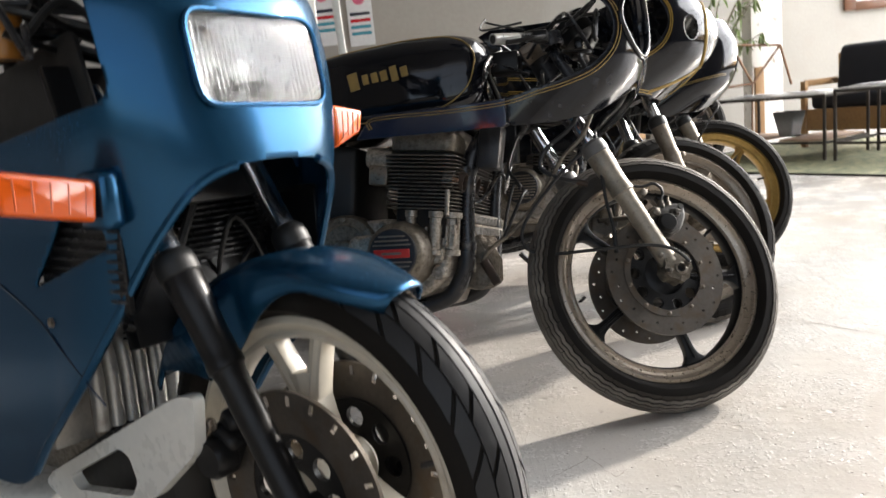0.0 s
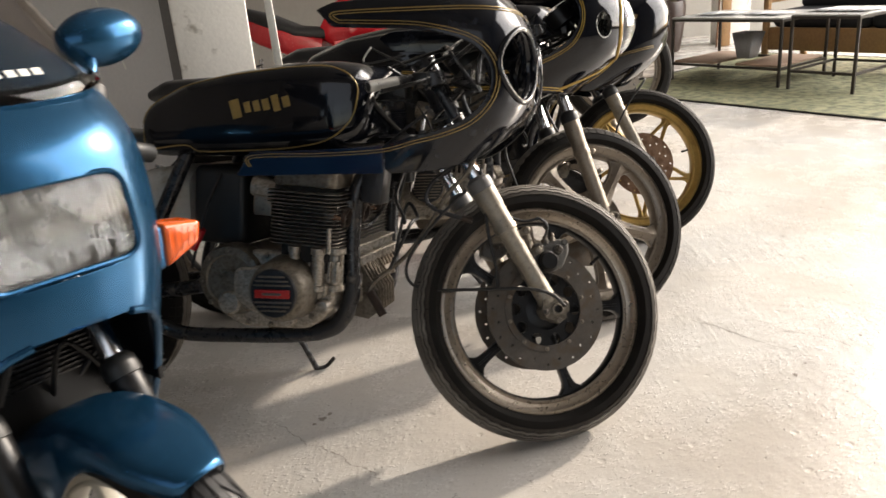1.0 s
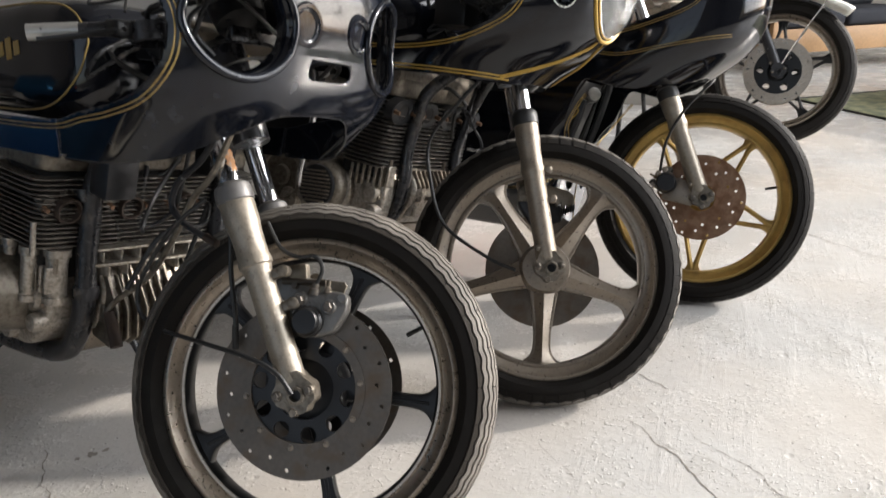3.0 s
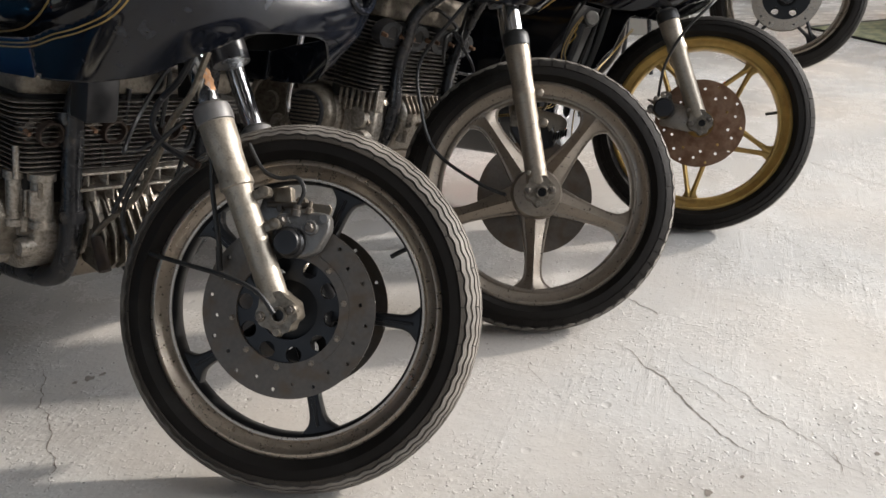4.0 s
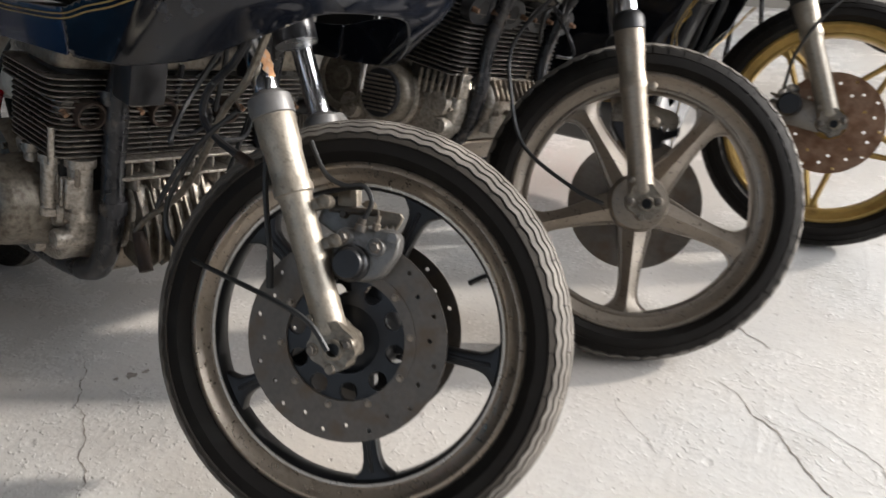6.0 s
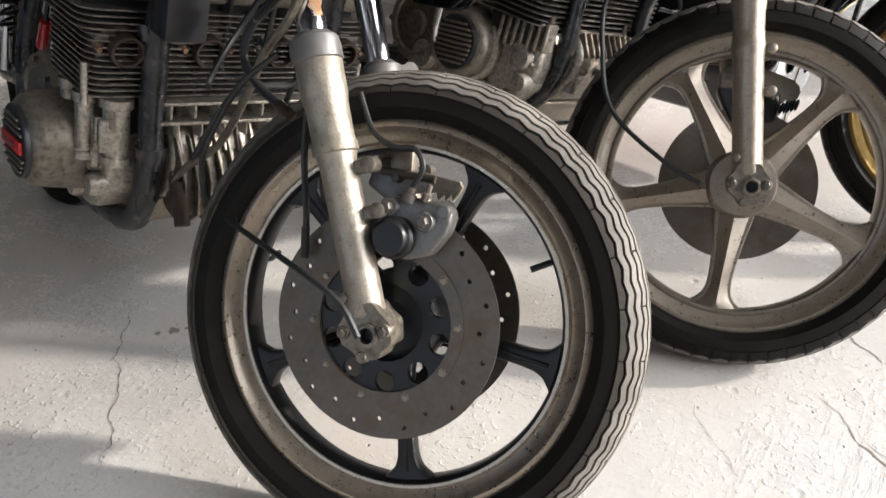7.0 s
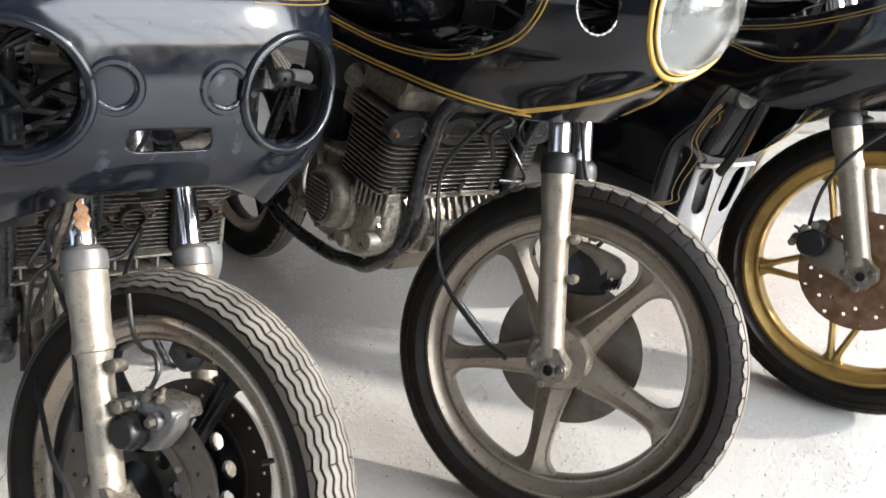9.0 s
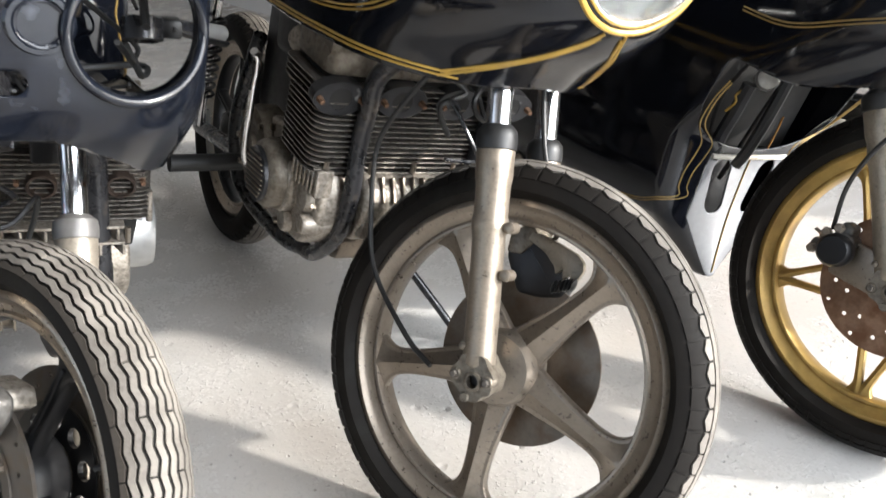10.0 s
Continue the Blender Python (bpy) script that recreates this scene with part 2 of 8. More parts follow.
FRAME = mat("frame_tube", (0.018, 0.018, 0.02), 0.28, 0.1, vary=0.4, scale=16, second=(0.12, 0.1, 0.08), mix=(0.6, 0.8))
HOSE = mat("hose_rubber", (0.010, 0.010, 0.010), 0.5, vary=0.2)
CREAM = mat("cream_plastic", (0.55, 0.53, 0.47), 0.45, vary=0.12, scale=9, second=(0.28, 0.2, 0.12), mix=(0.6, 0.75))
RED = mat("red_badge", (0.42, 0.02, 0.015), 0.4, vary=0.2)
REDP = mat("red_lacquer", (0.5, 0.012, 0.02), 0.2, vary=0.1, coat=0.6)
ORANGE = mat("orange_lens", (0.62, 0.09, 0.006), 0.16, vary=0.1, coat=0.5)
WHITEP = mat("white_lacquer", (0.8, 0.79, 0.73), 0.3, vary=0.07, coat=0.3)
SEAT = mat("black_vinyl", (0.014, 0.014, 0.015), 0.5, vary=0.2, bump=0.0006)
# matt black for sooty bores, and for shade painted between engine fins
MATTBLACK = mat("matt_black_soot_shade", (0.01, 0.009, 0.008), 0.9, vary=0.3)
ALLOY = mat("pale_cast_alloy", (0.5, 0.49, 0.46), 0.42, 0.6, vary=0.2, scale=14, fine=120, bump=0.0005, second=(0.25, 0.23, 0.2), mix=(0.55, 0.75))
AMBER = mat("amber_plastic", (0.32, 0.14, 0.03), 0.25, vary=0.15)
COLLAR = mat("burnt_steel", (0.04, 0.027, 0.02), 0.65, 0.4, vary=0.4, scale=30, bump=0.0005)
CREAMW = mat("cream_wheel_paint", (0.5, 0.46, 0.38), 0.35, vary=0.1, coat=0.2, second=(0.3, 0.25, 0.18), mix=(0.58, 0.75))
SHOULDER = mat("dusty_shoulder_rubber", (0.04, 0.034, 0.028), 0.65, vary=0.3, spec=0.2, bump=0.0005, fine=200)
WETRUB = mat("newer_tread_rubber", (0.016, 0.016, 0.017), 0.5, vary=0.25, spec=0.4, bump=0.0004, fine=180)
CAPGREY = mat("grey_dust_cap", (0.12, 0.115, 0.11), 0.45, 0.3, vary=0.25, scale=30)
CALM = mat("calliper_alloy", (0.12, 0.115, 0.108), 0.36, 0.5, vary=0.2, scale=60, fine=240, second=(0.06, 0.05, 0.04), mix=(0.55, 0.8), bump=0.0008)
CLAMP = mat("grimy_clamp_alloy", (0.17, 0.148, 0.118), 0.45, 0.6, vary=0.35, scale=60, fine=220, second=(0.07, 0.055, 0.04), mix=(0.45, 0.75), bump=0.0008, rvary=0.18, detail=9)
BRIGHTRUST = mat("orange_rust", (0.4, 0.2, 0.09), 0.75, vary=0.4, scale=60, fine=260, second=(0.32, 0.26, 0.21), mix=(0.55, 0.7), bump=0.0006)
REFLECT = mat("lamp_reflector", (0.15, 0.155, 0.155), 0.26, 0.9, vary=0.05)


def glass(name, rough=0.0, tint=(1, 1, 1)):
    m = bpy.data.materials.new(name)
    m.use_nodes = True
    b = m.node_tree.nodes["Principled BSDF"]
    b.inputs["Base Color"].default_value = (*tint, 1)
    b.inputs["Roughness"].default_value = rough
    b.inputs["Transmission Weight"].default_value = 1
    b.inputs["IOR"].default_value = 1.45
    return m


GLASS = glass("lamp_glass", 0.12, (0.96, 0.97, 0.965))
SCREEN = glass("smoked_screen", 0.02, (0.45, 0.4, 0.38))
FORKS = mat("grey_fork", (0.4, 0.4, 0.39), 0.34, 0.7, vary=0.15, scale=16)
# grey painted in for the sky reflected on a glossy black chin
CHINM = mat("sky_reflection_grey", (0.165, 0.17, 0.18), 0.2, vary=0.1, coat=0.3)


# ---- floor: painted concrete, scuffed, cracked, polished by use
def floor_material():
    m = bpy.data.materials.new("painted_concrete")
    m.use_nodes = True
    nt = m.node_tree
    b = nt.nodes["Principled BSDF"]
    tc = nt.nodes.new("ShaderNodeTexCoord")

    def tex(kind, scale, **kw):
        n = nt.nodes.new(kind)
        n.inputs["Scale"].default_value = scale
        for key, v in kw.items():
            n.inputs[key].default_value = v
        nt.links.new(tc.outputs["Object"], n.inputs["Vector"])
        return n

    def span(src, a, c, lo=0.0, hi=1.0):
        r = nt.nodes.new("ShaderNodeMapRange")
        for key, v in (("From Min", a), ("From Max", c), ("To Min", lo), ("To Max", hi)):
            r.inputs[key].default_value = v
        nt.links.new(src, r.inputs["Value"])
        return r.outputs["Result"]

    def calc(op, a, c):
        k = nt.nodes.new("ShaderNodeMath")
        k.operation = op
        for i, v in enumerate((a, c)):
            if isinstance(v, (int, float)):
                k.inputs[i].default_value = v
            else:
                nt.links.new(v, k.inputs[i])
        return k.outputs[0]

    def blend(fac, a, c):
        mx = nt.nodes.new("ShaderNodeMix")
        mx.data_type = "RGBA"
        nt.links.new(fac, mx.inputs["Factor"])
        for key, v in (("A", a), ("B", c)):
            if isinstance(v, tuple):
                mx.inputs[key].default_value = (*v, 1)
            else:
                nt.links.new(v, mx.inputs[key])
        return mx.outputs["Result"]

    wide = tex("ShaderNodeTexNoise", 1.1, Detail=7)
    patch = tex("ShaderNodeTexNoise", 4.5, Detail=9, Roughness=0.62)
    lump = tex("ShaderNodeTexNoise", 26, Detail=3)
    grain = tex("ShaderNodeTexNoise", 110, Detail=3)
    wave = tex("ShaderNodeTexNoise", 5, Detail=4)
    pit = tex("ShaderNodeTexVoronoi", 11)
    speck = tex("ShaderNodeTexVoronoi", 30, Randomness=1.0)
    fleck = tex("ShaderNodeTexNoise", 85, Detail=3)
    turn = nt.nodes.new("ShaderNodeMapping")
    turn.inputs["Rotation"].default_value, turn.inputs["Scale"].default_value = (0, 0, radians(-42)), (14.0, 2.0, 1.0)
    nt.links.new(tc.outputs["Object"], turn.inputs["Vector"])
    drag = nt.nodes.new("ShaderNodeTexNoise")
    drag.inputs["Scale"].default_value, drag.inputs["Detail"].default_value, drag.inputs["Roughness"].default_value = 1.6, 5, 0.65
    nt.links.new(turn.outputs["Vector"], drag.inputs["Vector"])
    pits = span(pit.outputs["Distance"], 0.04, 0.12)
    specks = span(speck.outputs["Distance"], 0.03, 0.10)
    col = blend(span(wide.outputs["Fac"], 0.38, 0.62), (0.5, 0.458, 0.41), (0.545, 0.535, 0.515))
    col = blend(span(patch.outputs["Fac"], 0.52, 0.72, 0.0, 0.65), col, (0.39, 0.375, 0.345))
    col = blend(span(grain.outputs["Fac"], 0.56, 0.75, 0.0, 0.4), col, (0.36, 0.34, 0.31))
    col = blend(span(specks, 0.0, 1.0, 0.35, 0.0), col, (0.2, 0.18, 0.155))
    nt.links.new(col, b.inputs["Base Color"])
    nt.links.new(calc("ADD", span(patch.outputs["Fac"], 0.38, 0.62, 0.08, 0.32), span(grain.outputs["Fac"], 0.4, 0.7, 0.0, 0.12)), b.inputs["Roughness"])
    h = calc("ADD", calc("MULTIPLY", lump.outputs["Fac"], span(patch.outputs["Fac"], 0.35, 0.65, 0.15, 0.55)), calc("MULTIPLY", grain.outputs["Fac"], 0.10))
    h = calc("ADD", h, calc("MULTIPLY", wave.outputs["Fac"], 0.7))
    h = calc("ADD", h, calc("MULTIPLY", pits, 0.35))
    h = calc("ADD", h, calc("MULTIPLY", specks, 0.5))
    h = calc("ADD", h, calc("ADD", calc("MULTIPLY", span(fleck.outputs["Fac"], 0.57, 0.68), calc("MULTIPLY", span(patch.outputs["Fac"], 0.42, 0.6, 0.15, 1.0), 0.28)), calc("MULTIPLY", span(drag.outputs["Fac"], 0.52, 0.66), calc("MULTIPLY", span(wide.outputs["Fac"], 0.45, 0.6), 0.16))))
    bp = nt.nodes.new("ShaderNodeBump")
    bp.inputs["Strength"].default_value, bp.inputs["Distance"].default_value = 0.7, 0.006
    nt.links.new(h, bp.inputs["Height"])
    nt.links.new(bp.outputs["Normal"], b.inputs["Normal"])
    return m


FLOOR = floor_material()
WALL = mat("limewashed_wall", (0.34, 0.32, 0.285), 0.8, vary=0.08, scale=2, fine=30, second=(0.33, 0.3, 0.26), mix=(0.5, 0.8), bump=0.002)
GREYWALL = mat("grey_gloss_panel", (0.68, 0.66, 0.64), 0.1, vary=0.06, scale=2, rvary=0.03, coat=0.6)
PILLAR = mat("pillar_paint", (0.82, 0.79, 0.73), 0.7, vary=0.06, scale=5, fine=60, second=(0.4, 0.36, 0.3), mix=(0.62, 0.7), bump=0.003)
# darkened on purpose: less bounce and darker reflections from the unseen walls
DIMWALL = mat("dimmed_plaster", (0.17, 0.16, 0.15), 0.85, vary=0.12, scale=2)
# the unseen ceiling is coloured dark so that it bounces little light
CEIL = mat("dimmed_ceiling", (0.28, 0.27, 0.255), 0.9, vary=0.1)
WOOD = mat("oiled_pine", (0.33, 0.19, 0.085), 0.5, vary=0.25, scale=3, fine=50)
DARKFAB = mat("black_cushion", (0.012, 0.013, 0.018), 0.85, vary=0.25, bump=0.001, fine=200)
RUG = mat("worn_green_rug", (0.24, 0.235, 0.135), 0.95, vary=0.4, scale=9, fine=140, second=(0.09, 0.1, 0.06), mix=(0.42, 0.66), detail=12, bump=0.004)
STEELT = mat("dark_steel", (0.06, 0.052, 0.046), 0.45, 0.7, vary=0.2)
PAPER = mat("paper", (0.66, 0.66, 0.66), 0.6, vary=0.1, scale=12)
POT = mat("brown_pot", (0.035, 0.02, 0.015), 0.35, vary=0.2)
ZINC = mat("zinc_bin", (0.3, 0.3, 0.3), 0.4, 0.7, vary=0.15)

X0, X1, Y0, Y1, H = -6.0, 7.2, -4.5, 10.4, 6.8


def slab(name, size, centre, material, label, bevel=0.0):
    return tagged(part(name, box(bmesh.new(), size, Matrix.Translation(centre), bevel), material), label, name.split("_")[0], kind="structure")


FLOOR_OB = slab("floor", (X1 - X0, Y1 - Y0, 0.2), ((X0 + X1) / 2, (Y0 + Y1) / 2, -0.1), FLOOR, "pale grey painted concrete floor with fine cracks and pits")
slab("ceiling", (X1 - X0, Y1 - Y0, 0.2), ((X0 + X1) / 2, (Y0 + Y1) / 2, H + 0.1), CEIL, "unseen ceiling, darkened to keep contrast")
slab("wall_north", (X1 - X0, 0.25, H), ((X0 + X1) / 2, Y1 + 0.125, H / 2), WALL, "limewashed off-white wall behind the seating")
# unseen west wall, kept dark to hold back fill light
slab("wall_west", (0.25, Y1 - Y0, H), (X0 - 0.125, (Y0 + Y1) / 2, H / 2), DIMWALL, "unseen wall, darkened to cut bounce and reflections")

# the east wall with its wide window
WY0, WY1, WZ0, WZ1 = 0.8, 10.25, 0.3, 6.4
bm = bmesh.new()
for y0, y1, z0, z1 in ((Y0, WY0, 0, H), (WY1, Y1, 0, H), (WY0, WY1, 0, WZ0), (WY0, WY1, WZ1, H)):
    box(bm, (0.25, y1 - y0, z1 - z0), Matrix.Translation((X1 + 0.125, (y0 + y1) / 2, (z0 + z1) / 2)), 0)
tagged(part("wall_east", bm, WALL), "limewashed off-white wall with a wide window", "wall", kind="structure")
win = thing("window_1", Matrix.Translation((X1 + 0.1, 0, 0)), "wide steel-framed window with bright daylight", "window", kind="structure")
for k in range(11):
    y = WY0 + (WY1 - WY0) * k / 10
    part("mullion", box(bmesh.new(), (0.06, 0.045, WZ1 - WZ0), Matrix.Translation((0, y, (WZ0 + WZ1) / 2)), 0.004), STEELT, win)
for k in range(7):
    z = WZ0 + (WZ1 - WZ0) * k / 6
    part("transom", box(bmesh.new(), (0.05, WY1 - WY0, 0.035), Matrix.Translation((0, (WY0 + WY1) / 2, z)), 0.004), STEELT, win)
area("window_light", (X1 + 0.3, (WY0 + WY1) / 2, (WZ0 + WZ1) / 2), (0, (WY0 + WY1) / 2 - 1.2, 0.2), WY1 - WY0, WZ1 - WZ0, 1400, (0.975, 0.99, 1.0))


# the unseen south wall, behind the camera, with an added opening for fill
SX0, SX1, SZ0, SZ1 = -3.5, 3.5, 0.9, 4.6
bm = bmesh.new()
for x0, x1, z0, z1 in ((X0, SX0, 0, H), (SX1, X1, 0, H), (SX0, SX1, 0, SZ0), (SX0, SX1, SZ1, H)):
    box(bm, (x1 - x0, 0.25, z1 - z0), Matrix.Translation(((x0 + x1) / 2, Y0 - 0.125, (z0 + z1) / 2)), 0)
tagged(part("wall_south", bm, DIMWALL), "unseen darkened wall with an added opening for fill light", "wall", kind="structure")
win2 = thing("fill_opening", Matrix.Translation((0, Y0 - 0.1, 0)), "added steel-framed opening, unseen, for fill light", "window", kind="structure")
for k in range(8):
    part("mullion", box(bmesh.new(), (0.045, 0.06, SZ1 - SZ0), Matrix.Translation((SX0 + (SX1 - SX0) * k / 7, 0, (SZ0 + SZ1) / 2)), 0.004), STEELT, win2)
for k in range(5):
    part("transom", box(bmesh.new(), (SX1 - SX0, 0.05, 0.035), Matrix.Translation(((SX0 + SX1) / 2, 0, SZ0 + (SZ1 - SZ0) * k / 4)), 0.004), STEELT, win2)
# added fill lamp that lifts the sides turned to the camera
area("south_fill_light", ((SX0 + SX1) / 2, Y0 - 0.3, (SZ0 + SZ1) / 2), (0, 2, 0.5), SX1 - SX0, SZ1 - SZ0, 45, (0.97, 0.985, 1.0))

# cracks and chipped spots of the floor
CRACK = mat("crack_dirt", (0.2, 0.175, 0.15), 0.9, vary=0.3, scale=30)


def crack(pts, width, seed):
    rnd = random.Random(seed)
    line = [Vector((x, y, 0)) for x, y in pts]
    for _ in range(4):
        out = []
        for a, c in zip(line, line[1:]):
            d = c - a
            out += [a, (a + c) / 2 + Vector((-d.y, d.x, 0)) * rnd.uniform(-0.13, 0.13)]
        line = out + [line[-1]]
    bm = bmesh.new()
    rows = []
    n = len(line) - 1
    for i, p in enumerate(line):
        d = (line[min(i + 1, n)] - line[max(i - 1, 0)]).normalized()
        w = width * 0.75 * rnd.uniform(0.2, 1.0) * min(1.0, 0.15 + 5 * min(i, n - i) / n)
        rows.append([bm.verts.new((p.x - s * d.y * w / 2, p.y + s * d.x * w / 2, 0.0008)) for s in (-1, 1)])
    for a, c in zip(rows, rows[1:]):
        bm.faces.new((a[0], c[0], c[1], a[1]))
    bmesh.ops.recalc_face_normals(bm, faces=bm.faces)
    part("crack", bm, CRACK, FLOOR_OB)


for k, (pts, w) in enumerate((
        (((0.955, 2.28), (1.043, 2.191), (1.129, 2.095), (1.199, 2.009), (1.269, 1.967)), 0.005),
        (((1.083, 2.297), (1.186, 2.195), (1.265, 2.112), (1.335, 2.055), (1.46, 1.96)), 0.003),
        (((0.95, 2.495), (1.0, 2.46), (1.042, 2.427)), 0.005),
        (((1.3, 3.85), (1.415, 3.733), (1.536, 3.611), (1.644, 3.516), (1.797, 3.369), (1.917, 3.201), (2.03, 3.016)), 0.005),
        (((1.295, 3.061), (1.417, 2.879), (1.555, 2.662)), 0.0025),
        (((-0.25, 1.8), (-0.182, 1.742), (-0.127, 1.675), (0.006, 1.57), (0.093, 1.487)), 0.004),
        (((1.386, 2.023), (1.405, 1.953)), 0.0025),
        (((0.795, 2.144), (0.906, 2.02)), 0.002),
        (((1.92, 4.884), (2.22, 4.417), (2.6, 4.144), (3.1, 3.7)), 0.006),
        (((1.009, 2.237), (1.193, 2.135), (1.353, 2.058)), 0.002),
        (((0.15, 1.36), (0.181, 1.372), (0.249, 1.436), (0.29, 1.341), (0.32, 1.372)), 0.003))):
    crack(pts, w, k)
rnd = random.Random(11)
for cx, cy, r in ((1.187, 1.842, 0.009), (1.465, 2.037, 0.006), (-0.102, 1.791, 0.012), (-0.085, 1.815, 0.008), (-0.12, 1.77, 0.007), (1.24, 1.9, 0.005), (0.62, 2.35, 0.006), (0.35, 1.95, 0.005), (1.6, 2.9, 0.007)):
    bm = bmesh.new()
    bm.faces.new([bm.verts.new((cx + r * rnd.uniform(0.5, 1.2) * math.cos(math.tau * k / 11), cy + r * rnd.uniform(0.5, 1.2) * math.sin(math.tau * k / 11), 0.0008)) for k in range(11)])
    part("chip", bm, CRACK, FLOOR_OB)


# ---- motorcycle kit
def heading(h, lean):
    return pose(0, 0, 0, 0, 0, h) @ pose(0, 0, 0, -lean, 0, 0)


def steer_axis(rake):
    return Vector((-math.sin(radians(rake)), 0, math.cos(radians(rake))))


AXLE = axes((1, 0, 0), (0, 0, -1), (0, 1, 0))  # turns about z become turns about the axle


def crown(R, s, c, lift=0.0):
    """Point of the tyre's round crown: s along its curve from the middle, c its radius."""
    a = s / c
    return R - 0.003 - c * (1 - math.cos(a)) + lift * math.cos(a), (c + lift) * math.sin(a)


def tread_blocks(bm, R, y0, y1, n, zig=0.0, gap=0.0, shear=0.0, height=0.0028, m=None, sub=6, edge=(1.0, 1.0), c=0.048, every=1):
    """Raised rubber between two lines round the tyre, in n lengths, with zigzag edges."""
    cross = 2 if abs(y1 - y0) > 0.0085 else 1
    for k in range(n):
        rows = []
        lo, hi = (gap if k % every == 0 else 0.0), (gap if (k + 1) % every == 0 else 0.0)
        for s in range(sub + 1):
            u = (k + lo / 2 + (1 - lo / 2 - hi / 2) * s / sub) / n
            tri = 1 - abs(((u * n) % 1.0) * 2 - 1)
            za, zb = y0 + zig * (tri - 0.5) * edge[0], y1 + zig * (tri - 0.5) * edge[1]
            row = []
            for t, lift in [(0, -0.0012)] + [(j / cross, height) for j in range(cross + 1)] + [(1, -0.0012)]:
                y = za + (zb - za) * t
                a = math.tau * (u + shear * (y - y0))
                r, h = crown(R, y, c, lift)
                row.append(bm.verts.new(m @ Vector((r * math.cos(a), r * math.sin(a), h))))
            rows.append(row)
        for a, b in zip(rows, rows[1:]):
            for j in range(len(a) - 1):
                bm.faces.new((a[j], b[j], b[j + 1], a[j + 1]))
        if gap:
            bm.faces.new(rows[0])
            bm.faces.new(rows[-1][::-1])
    return bm


def tyre_parts(wheel, R, rr, hw, kind, m):
    w = m @ AXLE
    c = hw * 1.02
    low = R - 0.003 - c * (1 - math.cos(1.28))
    half = [(rr + 0.001, 0.026), (rr + 0.006, 0.034), (rr + 0.014, hw * 0.92), (rr + 0.55 * (low - rr), hw * 0.995)] + [crown(R, c * a, c) for a in (1.28, 1.1, 0.9, 0.7, 0.5, 0.3, 0.12)]
    pr = [(r, -h) for r, h in half] + [(R - 0.003, 0)] + [(r, h) for r, h in half[::-1]]
    ty = part("tyre", lathe(bmesh.new(), pr + [(rr - 0.01, 0)], w, 96, loop=True), RUBBER, wheel, "dusty black rubber tyre")

    def rib(a, b, n, material=None, **kw):
        part("tread_rib", tread_blocks(bmesh.new(), R, a, b, n, m=w, c=c, **kw), material or TREAD, wheel)

    if kind == "zigzag":
        for k in range(-5, 6):
            rib(0.0108 * k - 0.0035, 0.0108 * k + 0.0035, 60, SHOULDER if abs(k) > 4 else TREAD, zig=0.0036, gap=0.07 if k % 3 == 1 else 0, every=2, sub=4, height=0.0026, edge=(0.0 if k == -5 else 1.0, 0.0 if k == 5 else 1.0))
    elif kind == "lug":
        for a, b in ((-0.0165, -0.006), (-0.0035, 0.0035), (0.006, 0.0165)):
            rib(a, b, 60, zig=0.0008, sub=2)
        for s in (-1, 1):
            rib(*sorted((s * 0.0195, s * 0.0295)), 62, zig=0.006, gap=0.1, edge=(0, 1) if s > 0 else (-1, 0), height=0.0026)
            rib(*sorted((s * 0.035, s * 0.054)), 62, RUBBER, zig=0.005, gap=0.16, edge=(1, 0) if s > 0 else (0, -1), height=0.002)
    elif kind == "arrow":
        for s in (-1, 1):
            rib(*sorted((s * 0.002, s * 0.0125)), 26, WETRUB, shear=s * 0.5, sub=3)
            rib(*sorted((s * 0.0145, s * 0.031)), 26, WETRUB, gap=0.15, shear=s * 0.9, sub=3)
            rib(*sorted((s * 0.033, s * 0.054)), 26, WETRUB, gap=0.15, shear=s * 0.9, sub=3)
    else:
        for a, b in ((-0.056, -0.044), (-0.041, -0.0205), (-0.0175, -0.0065), (-0.004, 0.004), (0.0065, 0.0175), (0.0205, 0.041), (0.044, 0.056)):
            rib(a, b, 70, RUBBER if abs(a) > 0.019 else TREAD, zig=0.002, gap=0.12 if abs(a) > 0.019 else 0, sub=2)
    return ty


def spoke_plate(angle, table, thick, m, ridge=0.0):
    """One cast spoke at that angle; table of (radius, half width, sideways shift)."""
    a = radians(-angle)
    f = m @ AXLE @ Matrix.Rotation(a, 4, "Z")
    pts = spline([(r, w, s) for r, w, s in table], 5)
    poly = [(p.x, p.z - p.y) for p in pts] + [(p.x, p.z + p.y) for p in reversed(pts)]
    bm = plate(bmesh.new(), poly, -thick, thick, f, 0.004)
    if ridge:
        # a sharp ridge down the middle of both faces
        for face in (-1, 1):
            rows = [[bm.verts.new(f @ Vector((p.x, p.z + p.y * e, face * (thick + h)))) for e, h in ((-0.86, -0.002), (-0.12, ridge * 0.85), (0.0, ridge), (0.12, ridge * 0.85), (0.86, -0.002))] for p in pts]
            for a, b in zip(rows, rows[1:]):
                for j in range(4):
                    q = (a[j], b[j], b[j + 1], a[j + 1])
                    bm.faces.new(q if face > 0 else q[::-1])
    return bm


def disc(r1, r0, rows, m, y, thick=0.0025, hole=0.0035):
    loops = [ring(0, 0, r1, 72), ring(0, 0, r0, 48)]
    for rad_, n, a0 in rows:
        for k in range(n):
            c = math.tau * k / n + a0
            loops.append(ring(rad_ * math.cos(c), rad_ * math.sin(c), hole, 7))
    return holed(bmesh.new(), loops, y - thick, y + thick, m @ AXLE)


